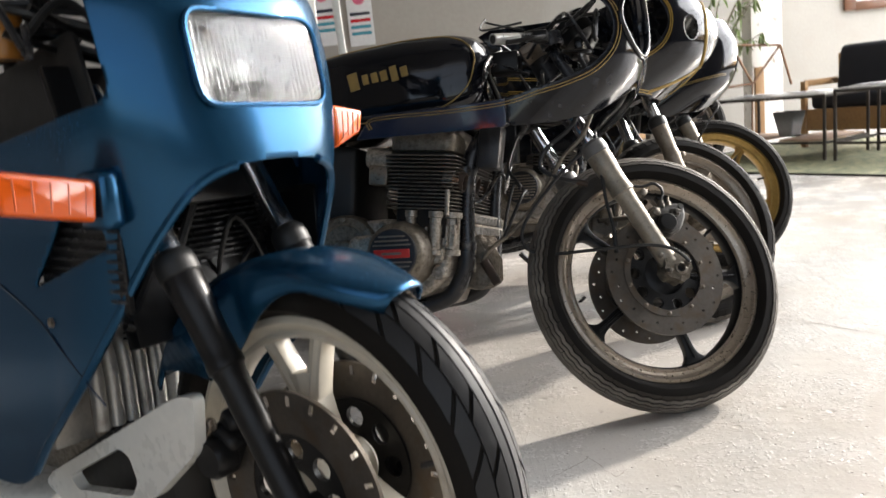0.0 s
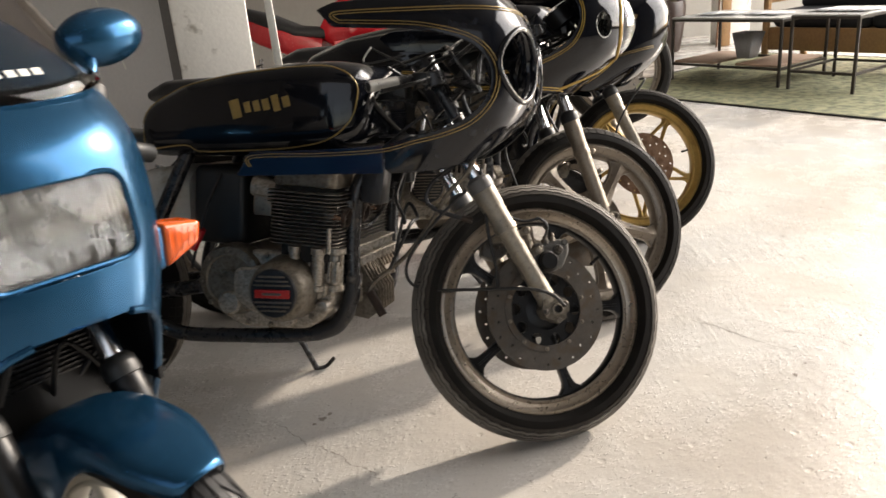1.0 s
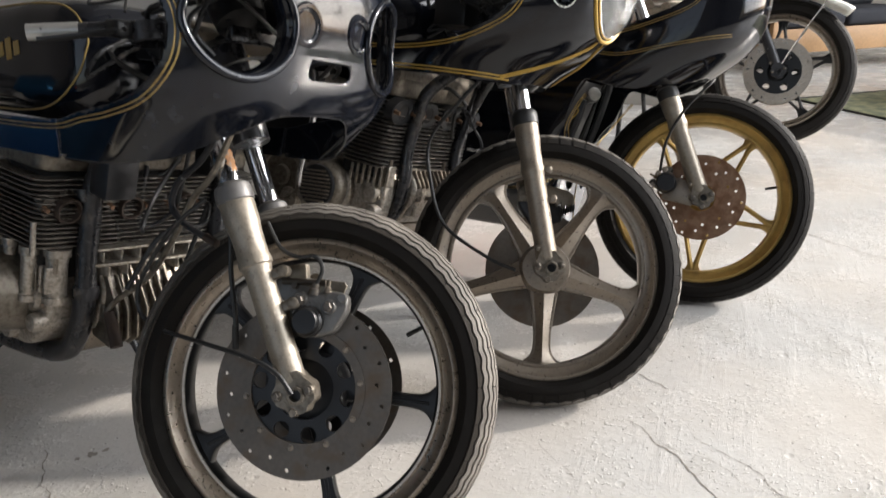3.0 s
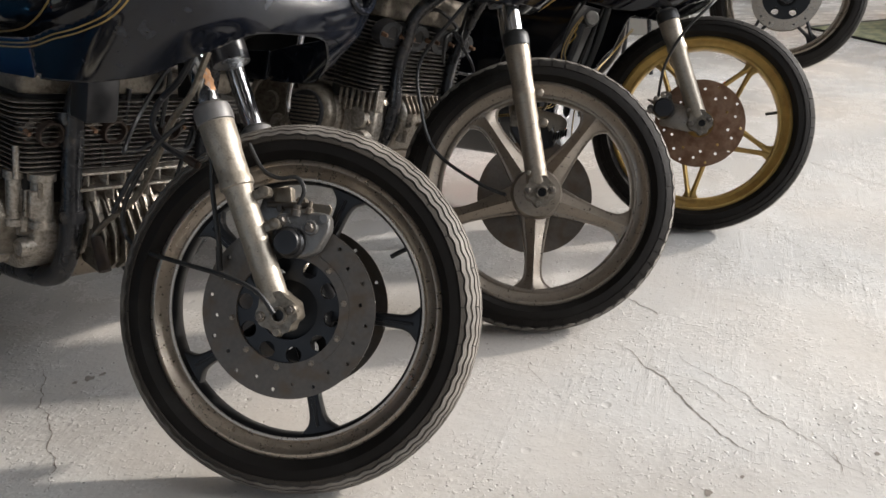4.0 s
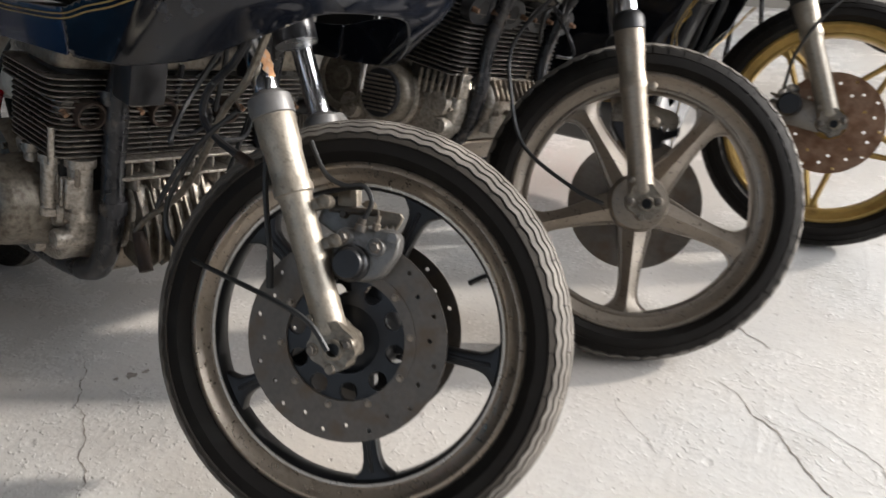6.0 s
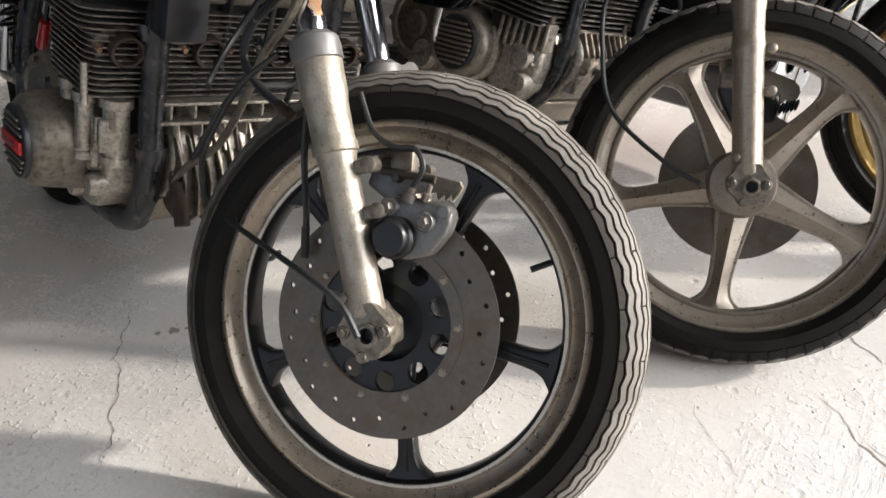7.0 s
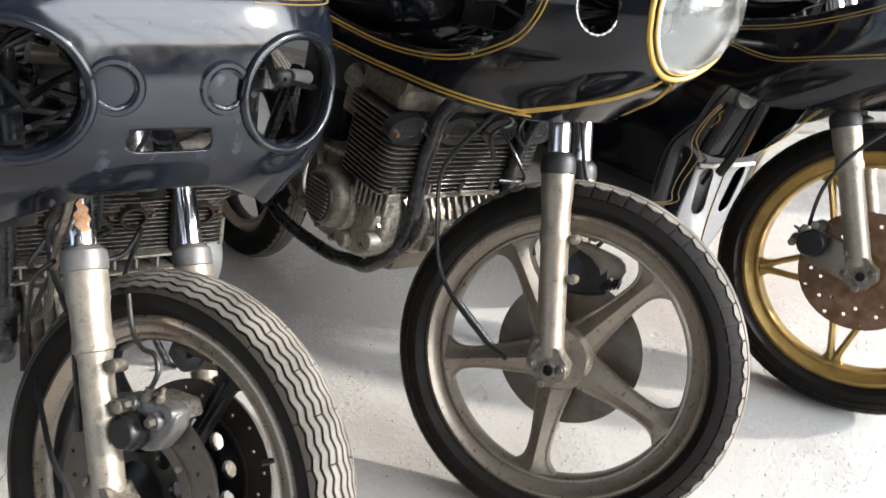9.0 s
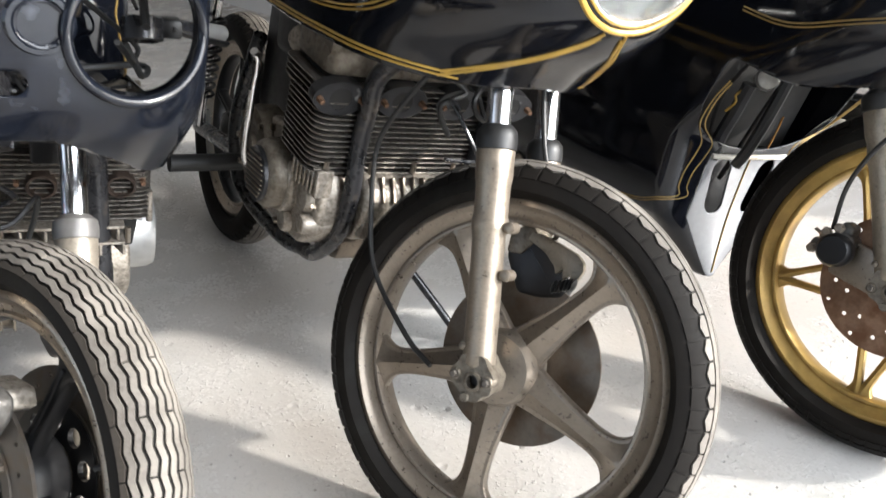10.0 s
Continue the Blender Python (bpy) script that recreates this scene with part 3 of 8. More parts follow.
def cast_wheel(root, m, name, R=0.32, rr=0.254, ri=0.215, hw=0.047, kind="zigzag", spokes="five", turn=0.0, rim=None, spoke=None, hub_r=0.05, hub_w=0.05, hub=None, label="", valve=0.29):
    w = m @ AXLE
    rim, spoke = rim or LIP, spoke or BLACKP
    pr = [(rr + 0.005, -0.0275), (rr, -0.032), (rr - 0.006, -0.0325), (rr - 0.010, -0.0285), (rr - 0.014, -0.0235), (ri + 0.010, -0.019), (ri + 0.006, -0.0215), (ri + 0.002, -0.021), (ri, -0.017), (ri - 0.001, 0), (ri, 0.017), (ri + 0.002, 0.021), (ri + 0.006, 0.0215), (ri + 0.010, 0.019), (rr - 0.014, 0.0235), (rr - 0.010, 0.0285), (rr - 0.006, 0.0325), (rr, 0.032), (rr + 0.005, 0.0275)]
    wheel = part(name, lathe(bmesh.new(), pr, w, 96, loop=True), rim, root, label)
    tyre_parts(wheel, R, rr, hw, kind, m)
    if spokes == "five":
        for k in range(5):
            t = ((0.06, 0.016, 0), (0.1, 0.0115, 0), (0.17, 0.0115, 0), (0.195, 0.015, 0), (0.207, 0.024, 0), (ri + 0.002, 0.042, 0))
            bm = spoke_plate(turn + 72 * k, t, 0.0125, m)
            a = radians(-(turn + 72 * k))
            plate(bm, [(0.09, -0.003), (0.205, -0.003), (0.205, 0.003), (0.09, 0.003)], -0.0165, 0.0165, w @ Matrix.Rotation(a, 4, "Z"), 0.002)
            part("spoke", bm, spoke, wheel)
        part("rim_band", lathe(bmesh.new(), [(ri + 0.005, -0.0205), (ri + 0.001, -0.0195), (ri - 0.0025, -0.014), (ri - 0.003, 0), (ri - 0.0025, 0.014), (ri + 0.001, 0.0195), (ri + 0.005, 0.0205)], w, 96, loop=True), spoke, wheel)
    elif spokes == "star":
        for k in range(5):
            t = ((0.035, 0.036, 0), (0.06, 0.033, 0), (0.12, 0.0235, 0), (0.175, 0.0205, 0), (0.203, 0.029, 0), (ri + 0.003, 0.056, 0))
            part("spoke", spoke_plate(turn + 72 * k, t, 0.010, m, 0.012), spoke, wheel)
    elif spokes == "vee":
        for k in range(5):
            for s in (-1, 1):
                t = ((0.055, 0.011, s * 0.040), (0.12, 0.0075, s * 0.026), (0.185, 0.0075, s * 0.010), (0.203, 0.012, s * 0.006), (ri + 0.002, 0.022, s * 0.004))
                part("spoke", spoke_plate(turn + 72 * k, t, 0.009, m, 0.003), spoke, wheel)
    elif spokes == "wye":
        for k in range(3):
            part("spoke", spoke_plate(turn + 120 * k, ((0.03, 0.036, 0), (0.08, 0.026, 0), (0.12, 0.024, 0), (0.15, 0.03, 0)), 0.016, m, 0.004), spoke, wheel)
            for s in (-1, 1):
                part("spoke", spoke_plate(turn + 120 * k, ((0.11, 0.014, s * 0.01), (0.14, 0.013, s * 0.022), (0.19, 0.013, s * 0.045), (ri + 0.004, 0.024, s * 0.058)), 0.015, m, 0.003), spoke, wheel)
    part("hub", lathe(bmesh.new(), [(0.012, -hub_w - 0.008), (hub_r * 0.6, -hub_w), (hub_r * 0.92, -hub_w + 0.004), (hub_r, -hub_w + 0.014), (hub_r * 1.06, 0), (hub_r, hub_w - 0.014), (hub_r * 0.92, hub_w - 0.004), (hub_r * 0.6, hub_w), (0.012, hub_w + 0.008)], w, 32), hub or spoke, wheel)
    part("valve", tube(bmesh.new(), [m @ Vector(((ri - 0.001) * math.cos(valve), 0.004, (ri - 0.001) * math.sin(valve))), m @ Vector(((ri - 0.032) * math.cos(valve), -0.006, (ri - 0.032) * math.sin(valve)))], 0.0042, 8), HOSE, wheel)
    return wheel


def carrier(r0, r1, y, m, n=10):
    """The spider that bolts a disc to its hub."""
    bm = bmesh.new()
    holes = [ring((r0 + r1) / 2 * math.cos(math.tau * k / n), (r0 + r1) / 2 * math.sin(math.tau * k / n), (r1 - r0) * 0.28, 10) for k in range(n)]
    holed(bm, [ring(0, 0, r1, 48), ring(0, 0, r0, 24)] + holes, y - 0.004, y + 0.004, m @ AXLE)
    return bm


BOLTS = {}


def bolt(parent, m, r=0.0065, h=0.008, material=None, name="bolt"):
    """One hexagon bolt head; all of a size share their mesh."""
    key = (r, h, (material or CAST).name, name)
    if key not in BOLTS:
        ob = part(name, lathe(bmesh.new(), [(r * 1.25, -0.002), (r * 1.25, h * 0.2), (r, h * 0.22), (r, h * 0.85), (r * 0.75, h), (0.0, h)], None, 6), material or CAST, parent)
        ob.matrix_local = m
        BOLTS[key] = ob
        return ob
    return again(BOLTS[key], m, parent)


def bolts(parent, n, r, y, m, out, size=0.0045, h=0.005, material=None):
    """A ring of bolts round an axle, facing the side out."""
    for k in range(n):
        a = math.tau * (k + 0.5) / n
        f = m @ AXLE @ Matrix.Translation((r * math.cos(a), r * math.sin(a), y))
        bolt(parent, f @ Matrix.Rotation(math.pi if out < 0 else 0.0, 4, "X"), size, h, material)


def fork_leg(root, m, rake, side, mats, off=0.093, top=0.78, cap=0.335, r=0.0245, stan=0.0175, capm=None, waist=0.86):
    """Slider, dust cap and stanchion of one fork leg, side -1 right, +1 left."""
    s = steer_axis(rake)
    base = Vector((0, side * off, 0))
    f = m @ axes(Vector((0, 1, 0)).cross(s), (0, 1, 0), s, base)
    bm = bmesh.new()
    prof = [(0.004, 0.012), (r * waist * 0.9, 0.012), (r * waist * 1.03, 0.018), (r * waist, 0.03), (r * waist, 0.2), (r * waist * 1.1, 0.211), (r * 1.06, 0.213), (r * 1.06, 0.223), (r * 0.99, 0.228), (r * 0.98, 0.245), (r * 1.0, cap - 0.055), (r * 1.08, cap - 0.042), (r * 1.1, cap - 0.004), (r * 1.04, cap)]
    lathe(bm, prof, f, 28)
    leg = part("fork_slider", bm, mats[0], root, "weathered alloy fork slider")
    out = -1 if side < 0 else 1
    flat = f @ axes((1, 0, 0), (0, 0, 1), (0, -1, 0))
    bm = bmesh.new()
    outline = rounded([(-0.036, -0.014), (-0.02, -0.026), (-0.016, -0.04), (0.014, -0.042), (0.02, -0.03), (0.036, -0.026), (0.041, 0.004), (0.028, 0.02), (0.022, 0.036), (-0.02, 0.036), (-0.026, 0.02), (-0.038, 0.012)], 0.007, 3)
    outline = [(a * 0.86, b * 0.86) for a, b in outline]
    holed(bm, [outline, ring(0.004, -0.006, 0.0095, 16)], -0.022, 0.022, flat)
    bmesh.ops.bevel(bm, geom=[e for e in bm.edges if e.is_manifold and e.calc_face_angle(0) > 1.0], offset=0.002, segments=2, affect="EDGES")
    grey = CLAMP if mats[0] in (SLIDER, DULLFORK, FORKS) else mats[0]
    part("axle_clamp", bm, grey, leg)
    part("axle_end", lathe(bmesh.new(), [(0.0, 0.012), (0.0092, 0.012), (0.0092, -0.012), (0.0, -0.012)], flat @ Matrix.Translation((0.004, -0.006, 0)), 14), HOSE, leg)
    part("axle_collar", lathe(bmesh.new(), [(0.0095, 0.018), (0.0145, 0.018), (0.0145, 0.0262), (0.0125, 0.0275), (0.0095, 0.0275)], f @ Matrix.Translation((0.004, 0, -0.006)) @ Matrix.Rotation(radians(-90 * out), 4, "X"), 18, loop=True), grey, leg)
    for dx, dz, br in ((-0.025, 0.002, 0.0085), (0.026, -0.004, 0.009), (-0.008, -0.03, 0.007)):
        part("clamp_boss", lathe(bmesh.new(), [(br * 1.15, 0.01), (br, 0.024), (br * 0.85, 0.026), (0.0, 0.026)], f @ Matrix.Translation((dx, 0, dz)) @ Matrix.Rotation(radians(-90 * out), 4, "X"), 16), grey, leg)
    for dx, dz in ((-0.025, 0.002), (0.026, -0.004)):
        bolt(leg, f @ Matrix.Translation((dx, out * 0.0255, dz)) @ Matrix.Rotation(radians(-90 * out), 4, "X"), 0.0055, 0.007, IRON, "pinch_bolt")
    bolt(leg, f @ Matrix.Translation((-0.018, out * r * waist * 0.72, 0.042)) @ Matrix.Rotation(radians(-90 * out), 4, "X"), 0.0055, 0.006, CLAMP, "drain_bolt")
    part("dust_cap", lathe(bmesh.new(), [(r * 1.06, cap - 0.004), (r * 1.17, cap - 0.002), (r * 1.19, cap + 0.012), (r * 1.13, cap + 0.024), (stan * 1.14, cap + 0.032), (stan, cap + 0.033)], f, 28), capm or HOSE, leg, "black rubber dust cap")
    part("stanchion", lathe(bmesh.new(), [(stan, cap + 0.02), (stan, top)], f, 28), mats[1], leg, "chromed stanchion with rust spots")
    return leg


def calliper(root, m, pos, tilt, size=1.0, material=None, side=-1):
    """A brake calliper with its round piston cap, bolts and bleed nipple."""
    f = m @ Matrix.Translation(pos) @ Matrix.Rotation(radians(tilt), 4, "Y")
    bm = bmesh.new()
    box(bm, (0.066 * size, 0.064, 0.044 * size), f, 0.013, 3)
    box(bm, (0.03 * size, 0.04, 0.03 * size), f @ Matrix.Translation((0.034 * size, 0, 0.008)), 0.009, 3)
    box(bm, (0.024 * size, 0.05, 0.06 * size), f @ Matrix.Translation((-0.02 * size, 0, 0.012)), 0.008, 3)
    cal = part("brake_calliper", bm, material or COVER, root, "grimy dark brake calliper")
    g = f @ Matrix.Translation((-0.004, side * 0.028, -0.004)) @ Matrix.Rotation(radians(-90 * side), 4, "X")
    part("piston_cap", lathe(bmesh.new(), [(0.0, 0.02), (0.024, 0.02), (0.0285, 0.014), (0.030, 0.0), (0.03, -0.01)], g, 24), BLACKP, cal)
    for dx, dz in ((0.032, 0.018), (0.012, 0.03), (-0.03, 0.03)):
        bolt(cal, f @ Matrix.Translation((dx * size, side * 0.031, dz * size)) @ Matrix.Rotation(radians(-90 * side), 4, "X"), 0.0075, 0.009)
    bm = bmesh.new()
    lathe(bm, [(0.006, 0), (0.006, 0.01), (0.0035, 0.012), (0.003, 0.024), (0.0, 0.025)], f @ Matrix.Translation((0.0, side * 0.018, 0.024)), 8)
    part("bleed_nipple", bm, CAST, cal)
    return cal


def twin_calliper(root, m):
    """The calliper of the right front disc: cast body, black piston cap, bolts, bleed nipple, its carrying arm and hose."""
    side = m @ axes((1, 0, 0), (0, 0, 1), (0, -1, 0))
    body = [(-0.044, 0.132), (-0.03, 0.156), (-0.004, 0.162), (0.03, 0.17), (0.049, 0.166), (0.053, 0.14), (0.038, 0.102), (0.012, 0.088), (-0.022, 0.088), (-0.038, 0.106)]
    cal = part("brake_calliper", plate(bmesh.new(), rounded(body, 0.01), 0.062, 0.094, side, 0.007, 3), CALM, root, "grimy grey cast brake calliper")
    part("calliper_bridge", plate(bmesh.new(), rounded([(-0.03, 0.14), (-0.02, 0.158), (0.03, 0.168), (0.045, 0.15), (0.03, 0.135)], 0.006), 0.03, 0.066, side, 0.004), ENGINE, cal)
    boss = bmesh.new()
    for x, z, r, h in ((-0.026, 0.144, 0.0125, 0.1), (0.022, 0.142, 0.0125, 0.102), (0.04, 0.16, 0.008, 0.098)):
        lathe(boss, [(r * 1.1, 0.08), (r, h - 0.003), (r * 0.85, h), (0.0, h)], side @ Matrix.Translation((x, z, 0)), 18)
    part("bolt_boss", boss, CALM, cal)
    part("piston_cap", lathe(bmesh.new(), [(0.0255, 0.085), (0.0255, 0.106), (0.0225, 0.109), (0.0215, 0.118), (0.019, 0.121), (0.0, 0.122)], side @ Matrix.Translation((-0.007, 0.112, 0)), 32), BLACKP, cal, "black piston cap")
    for x, z in ((-0.026, 0.144), (0.022, 0.142)):
        bolt(cal, side @ Matrix.Translation((x, z, 0.1)), 0.0075, 0.012, IRON)
    part("bleed_nipple", lathe(bmesh.new(), [(0.0065, 0.0), (0.0065, 0.009), (0.0038, 0.011), (0.0034, 0.021), (0.0, 0.022)], m @ Matrix.Translation((0.012, -0.088, 0.163)), 8), CAST, cal)
    part("banjo_bolt", lathe(bmesh.new(), [(0.0095, -0.004), (0.0095, 0.006), (0.0065, 0.007), (0.0065, 0.014), (0.0, 0.015)], m @ Matrix.Translation((-0.008, -0.09, 0.16)), 12), IRON, cal)
    part("brake_hose", tube(bmesh.new(), spline([(-0.008, -0.09, 0.172), (-0.002, -0.092, 0.2), (-0.02, -0.088, 0.218), (-0.05, -0.08, 0.212), (-0.085, -0.07, 0.222), (-0.12, -0.06, 0.26)], 7), 0.0036, 8, m=m), HOSE, cal)


def carried_calliper(root, m):
    """The calliper of the left front disc, seen from its inner side: toothed carrier, body and sliding pin."""
    side = m @ axes((1, 0, 0), (0, 0, 1), (0, -1, 0))
    cal = part("brake_calliper", plate(bmesh.new(), rounded([(-0.128, 0.142), (-0.124, 0.181), (-0.1, 0.192), (-0.068, 0.186), (-0.05, 0.17), (-0.062, 0.146), (-0.09, 0.128)], 0.008), -0.092, -0.062, side, 0.006, 3), CALM, root, "grey brake calliper with a toothed pale carrier")
    teeth = [(-0.1, 0.15), (-0.1, 0.176), (-0.05, 0.184), (0.002, 0.188), (0.008, 0.182), (0.006, 0.172), (0.0, 0.158), (-0.004, 0.168), (-0.01, 0.156), (-0.014, 0.165), (-0.02, 0.153), (-0.026, 0.163), (-0.06, 0.15)]
    part("toothed_carrier", plate(bmesh.new(), teeth, -0.076, -0.064, side, 0.002), SLIDER, cal)
    part("carrier_lug", box(bmesh.new(), (0.034, 0.03, 0.03), m @ Matrix.Translation((-0.085, 0.07, 0.19)) @ Matrix.Rotation(-0.25, 4, "Y"), 0.006), SLIDER, cal)
    part("slide_pin", tube(bmesh.new(), [m @ Vector((-0.11, 0.058, 0.168)), m @ Vector((-0.03, 0.058, 0.18))], 0.006, 12), IRON, cal)
    bolt(cal, side @ Matrix.Translation((-0.085, 0.165, -0.062)), 0.007, 0.01, IRON)


def hose(root, pts, r=0.005, name="hose", material=None, n=8, seg=8, m=None):
    return part(name, tube(bmesh.new(), spline(pts, n), r, seg, m=m), material or HOSE, root)


def fork_front(c, h, lf, lb, steer, rake, drop=0.302):
    """The bike's frame at its front axle, and the steered front's frame within it."""
    world_f = Matrix.Translation(c) @ heading(h, lf)
    zf = world_f.to_3x3() @ Vector((0, 0, 1))
    ground = Vector(c) - drop * zf
    rb = heading(h, lb)
    origin = ground + drop * (rb.to_3x3() @ Vector((0, 0, 1)))
    root = Matrix.Translation(origin) @ rb
    turned = world_f @ Matrix.Rotation(radians(steer), 4, steer_axis(rake))
    return root, root.inverted() @ turned


# ---- bodywork
def poly_dist(px, pz, poly):
    """Signed distance to a polygon, positive outside."""
    inside, best = False, 1e9
    k = len(poly)
    for i in range(k):
        ax, az = poly[i]
        bx, bz = poly[(i + 1) % k]
        dx, dz = bx - ax, bz - az
        t = max(0.0, min(1.0, ((px - ax) * dx + (pz - az) * dz) / (dx * dx + dz * dz + 1e-12)))
        best = min(best, math.hypot(px - ax - t * dx, pz - az - t * dz))
        if (az > pz) != (bz > pz) and px < (bx - ax) * (pz - az) / (bz - az) + ax:
            inside = not inside
    return -best if inside else best


class Shell:
    """A fairing as a stack of level plan curves: nose, half width and roundness at each height."""

    def __init__(self, zs, nose, width, round_, power=2.4, rear=-0.75, flare=0.0):
        self.z0, self.z1, self.rear, self.power, self.flare = zs[0], zs[-1], rear, power, flare
        self.nose, self.width, self.round = easy(zs, nose), easy(zs, width), easy(zs, round_)

    def y(self, x, z):
        """Half width at that place of the side."""
        n, w, a = self.nose(z), self.width(z), self.round(z)
        if x >= n:
            return 0.0
        if x > n - a:
            return w * (1 - ((x - n + a) / a) ** self.power) ** (1 / self.power)
        return w + self.flare * (n - a - x)

    def point(self, u, z):
        """u from -1 (right rear) over 0 (nose) to 1 (left rear)."""
        n, w, a = self.nose(z), self.width(z), self.round(z)
        s, v = (1 if u >= 0 else -1), abs(u)
        if v < 0.5:
            t = v * 2 * math.pi / 2
            c, d = math.cos(t), math.sin(t)
            x = n - a + a * abs(c) ** (2 / self.power)
            y = w * abs(d) ** (2 / self.power)
        else:
            t = (v - 0.5) * 2
            x = (n - a) + (self.rear - n + a) * t
            y = w + self.flare * (n - a - x)
        return Vector((x, s * y, z))

    def mesh(self, keep, nu=150, nz=90):
        us = np.linspace(-1, 1, nu * 2 + 1)
        zs = np.linspace(self.z0, self.z1, nz)
        pos = [[self.point(u, z) for u in us] for z in zs]
        val = [[keep(p) for p in row] for row in pos]
        bm = clipped(pos, val)
        bm.normal_update()
        mid = Vector((self.rear * 0.5, 0, (self.z0 + self.z1) / 2))
        if sum((f.calc_center_median() - mid).dot(f.normal) for f in bm.faces) < 0:
            bmesh.ops.reverse_faces(bm, faces=bm.faces)
        return bm

    def line(self, pts, side=-1, lift=0.0012):
        """A line (x, z) drawn on the side of the shell."""
        return [Vector((x, side * (self.y(x, z) + lift), z)) for x, z in pts]


def stripe(shell, pts, root, material, side=-1, gap=0.006, r=0.0015, n=8, double=True, level=False):
    line = [(p.x, p.y) for p in spline([(x, z, 0) for x, z in pts], n)]
    outs = []
    for d in ((-gap / 2, gap / 2) if double else (0,)):
        q = []
        for i, (x, z) in enumerate(line):
            a, b = line[max(i - 1, 0)], line[min(i + 1, len(line) - 1)]
            tx, tz = b[0] - a[0], b[1] - a[1]
            l = math.hypot(tx, tz) or 1
            q.append((x, z + d * 1.1) if level else (x - d * tz / l, z + d * tx / l))
        outs.append(part("pinstripe", tube(bmesh.new(), shell.line(q, side), r, 6, flat=0.6), material, root))
    return outs


def loft(sections, seg=28, m=None):
    """A closed body through sections (x, half width, low z, high z, power)."""
    bm = bmesh.new()
    rings = []
    for x, w, lo, hi, p in sections:
        cz, h = (lo + hi) / 2, (hi - lo) / 2
        rg = []
        for j in range(seg):
            t = math.tau * j / seg
            c, s = math.cos(t), math.sin(t)
            q = Vector((x, w * math.copysign(abs(c) ** (2 / p), c), cz + h * math.copysign(abs(s) ** (2 / p), s)))
            rg.append(bm.verts.new(m @ q if m else q))
        rings.append(rg)
    for a, b in zip(rings, rings[1:]):
        for j in range(seg):
            bm.faces.new((a[j], b[j], b[(j + 1) % seg], a[(j + 1) % seg]))
    bm.faces.new(rings[0])
    bm.faces.new(rings[-1][::-1])
    bmesh.ops.recalc_face_normals(bm, faces=bm.faces)
    return bm


def smooth_sections(table, n=6):
    out = []
    cols = [easy([r[0] for r in table], [r[k] for r in table]) for k in range(1, 5)]
    for x in np.linspace(table[0][0], table[-1][0], n * len(table)):
        out.append((float(x), *[c(float(x)) for c in cols]))
    return out


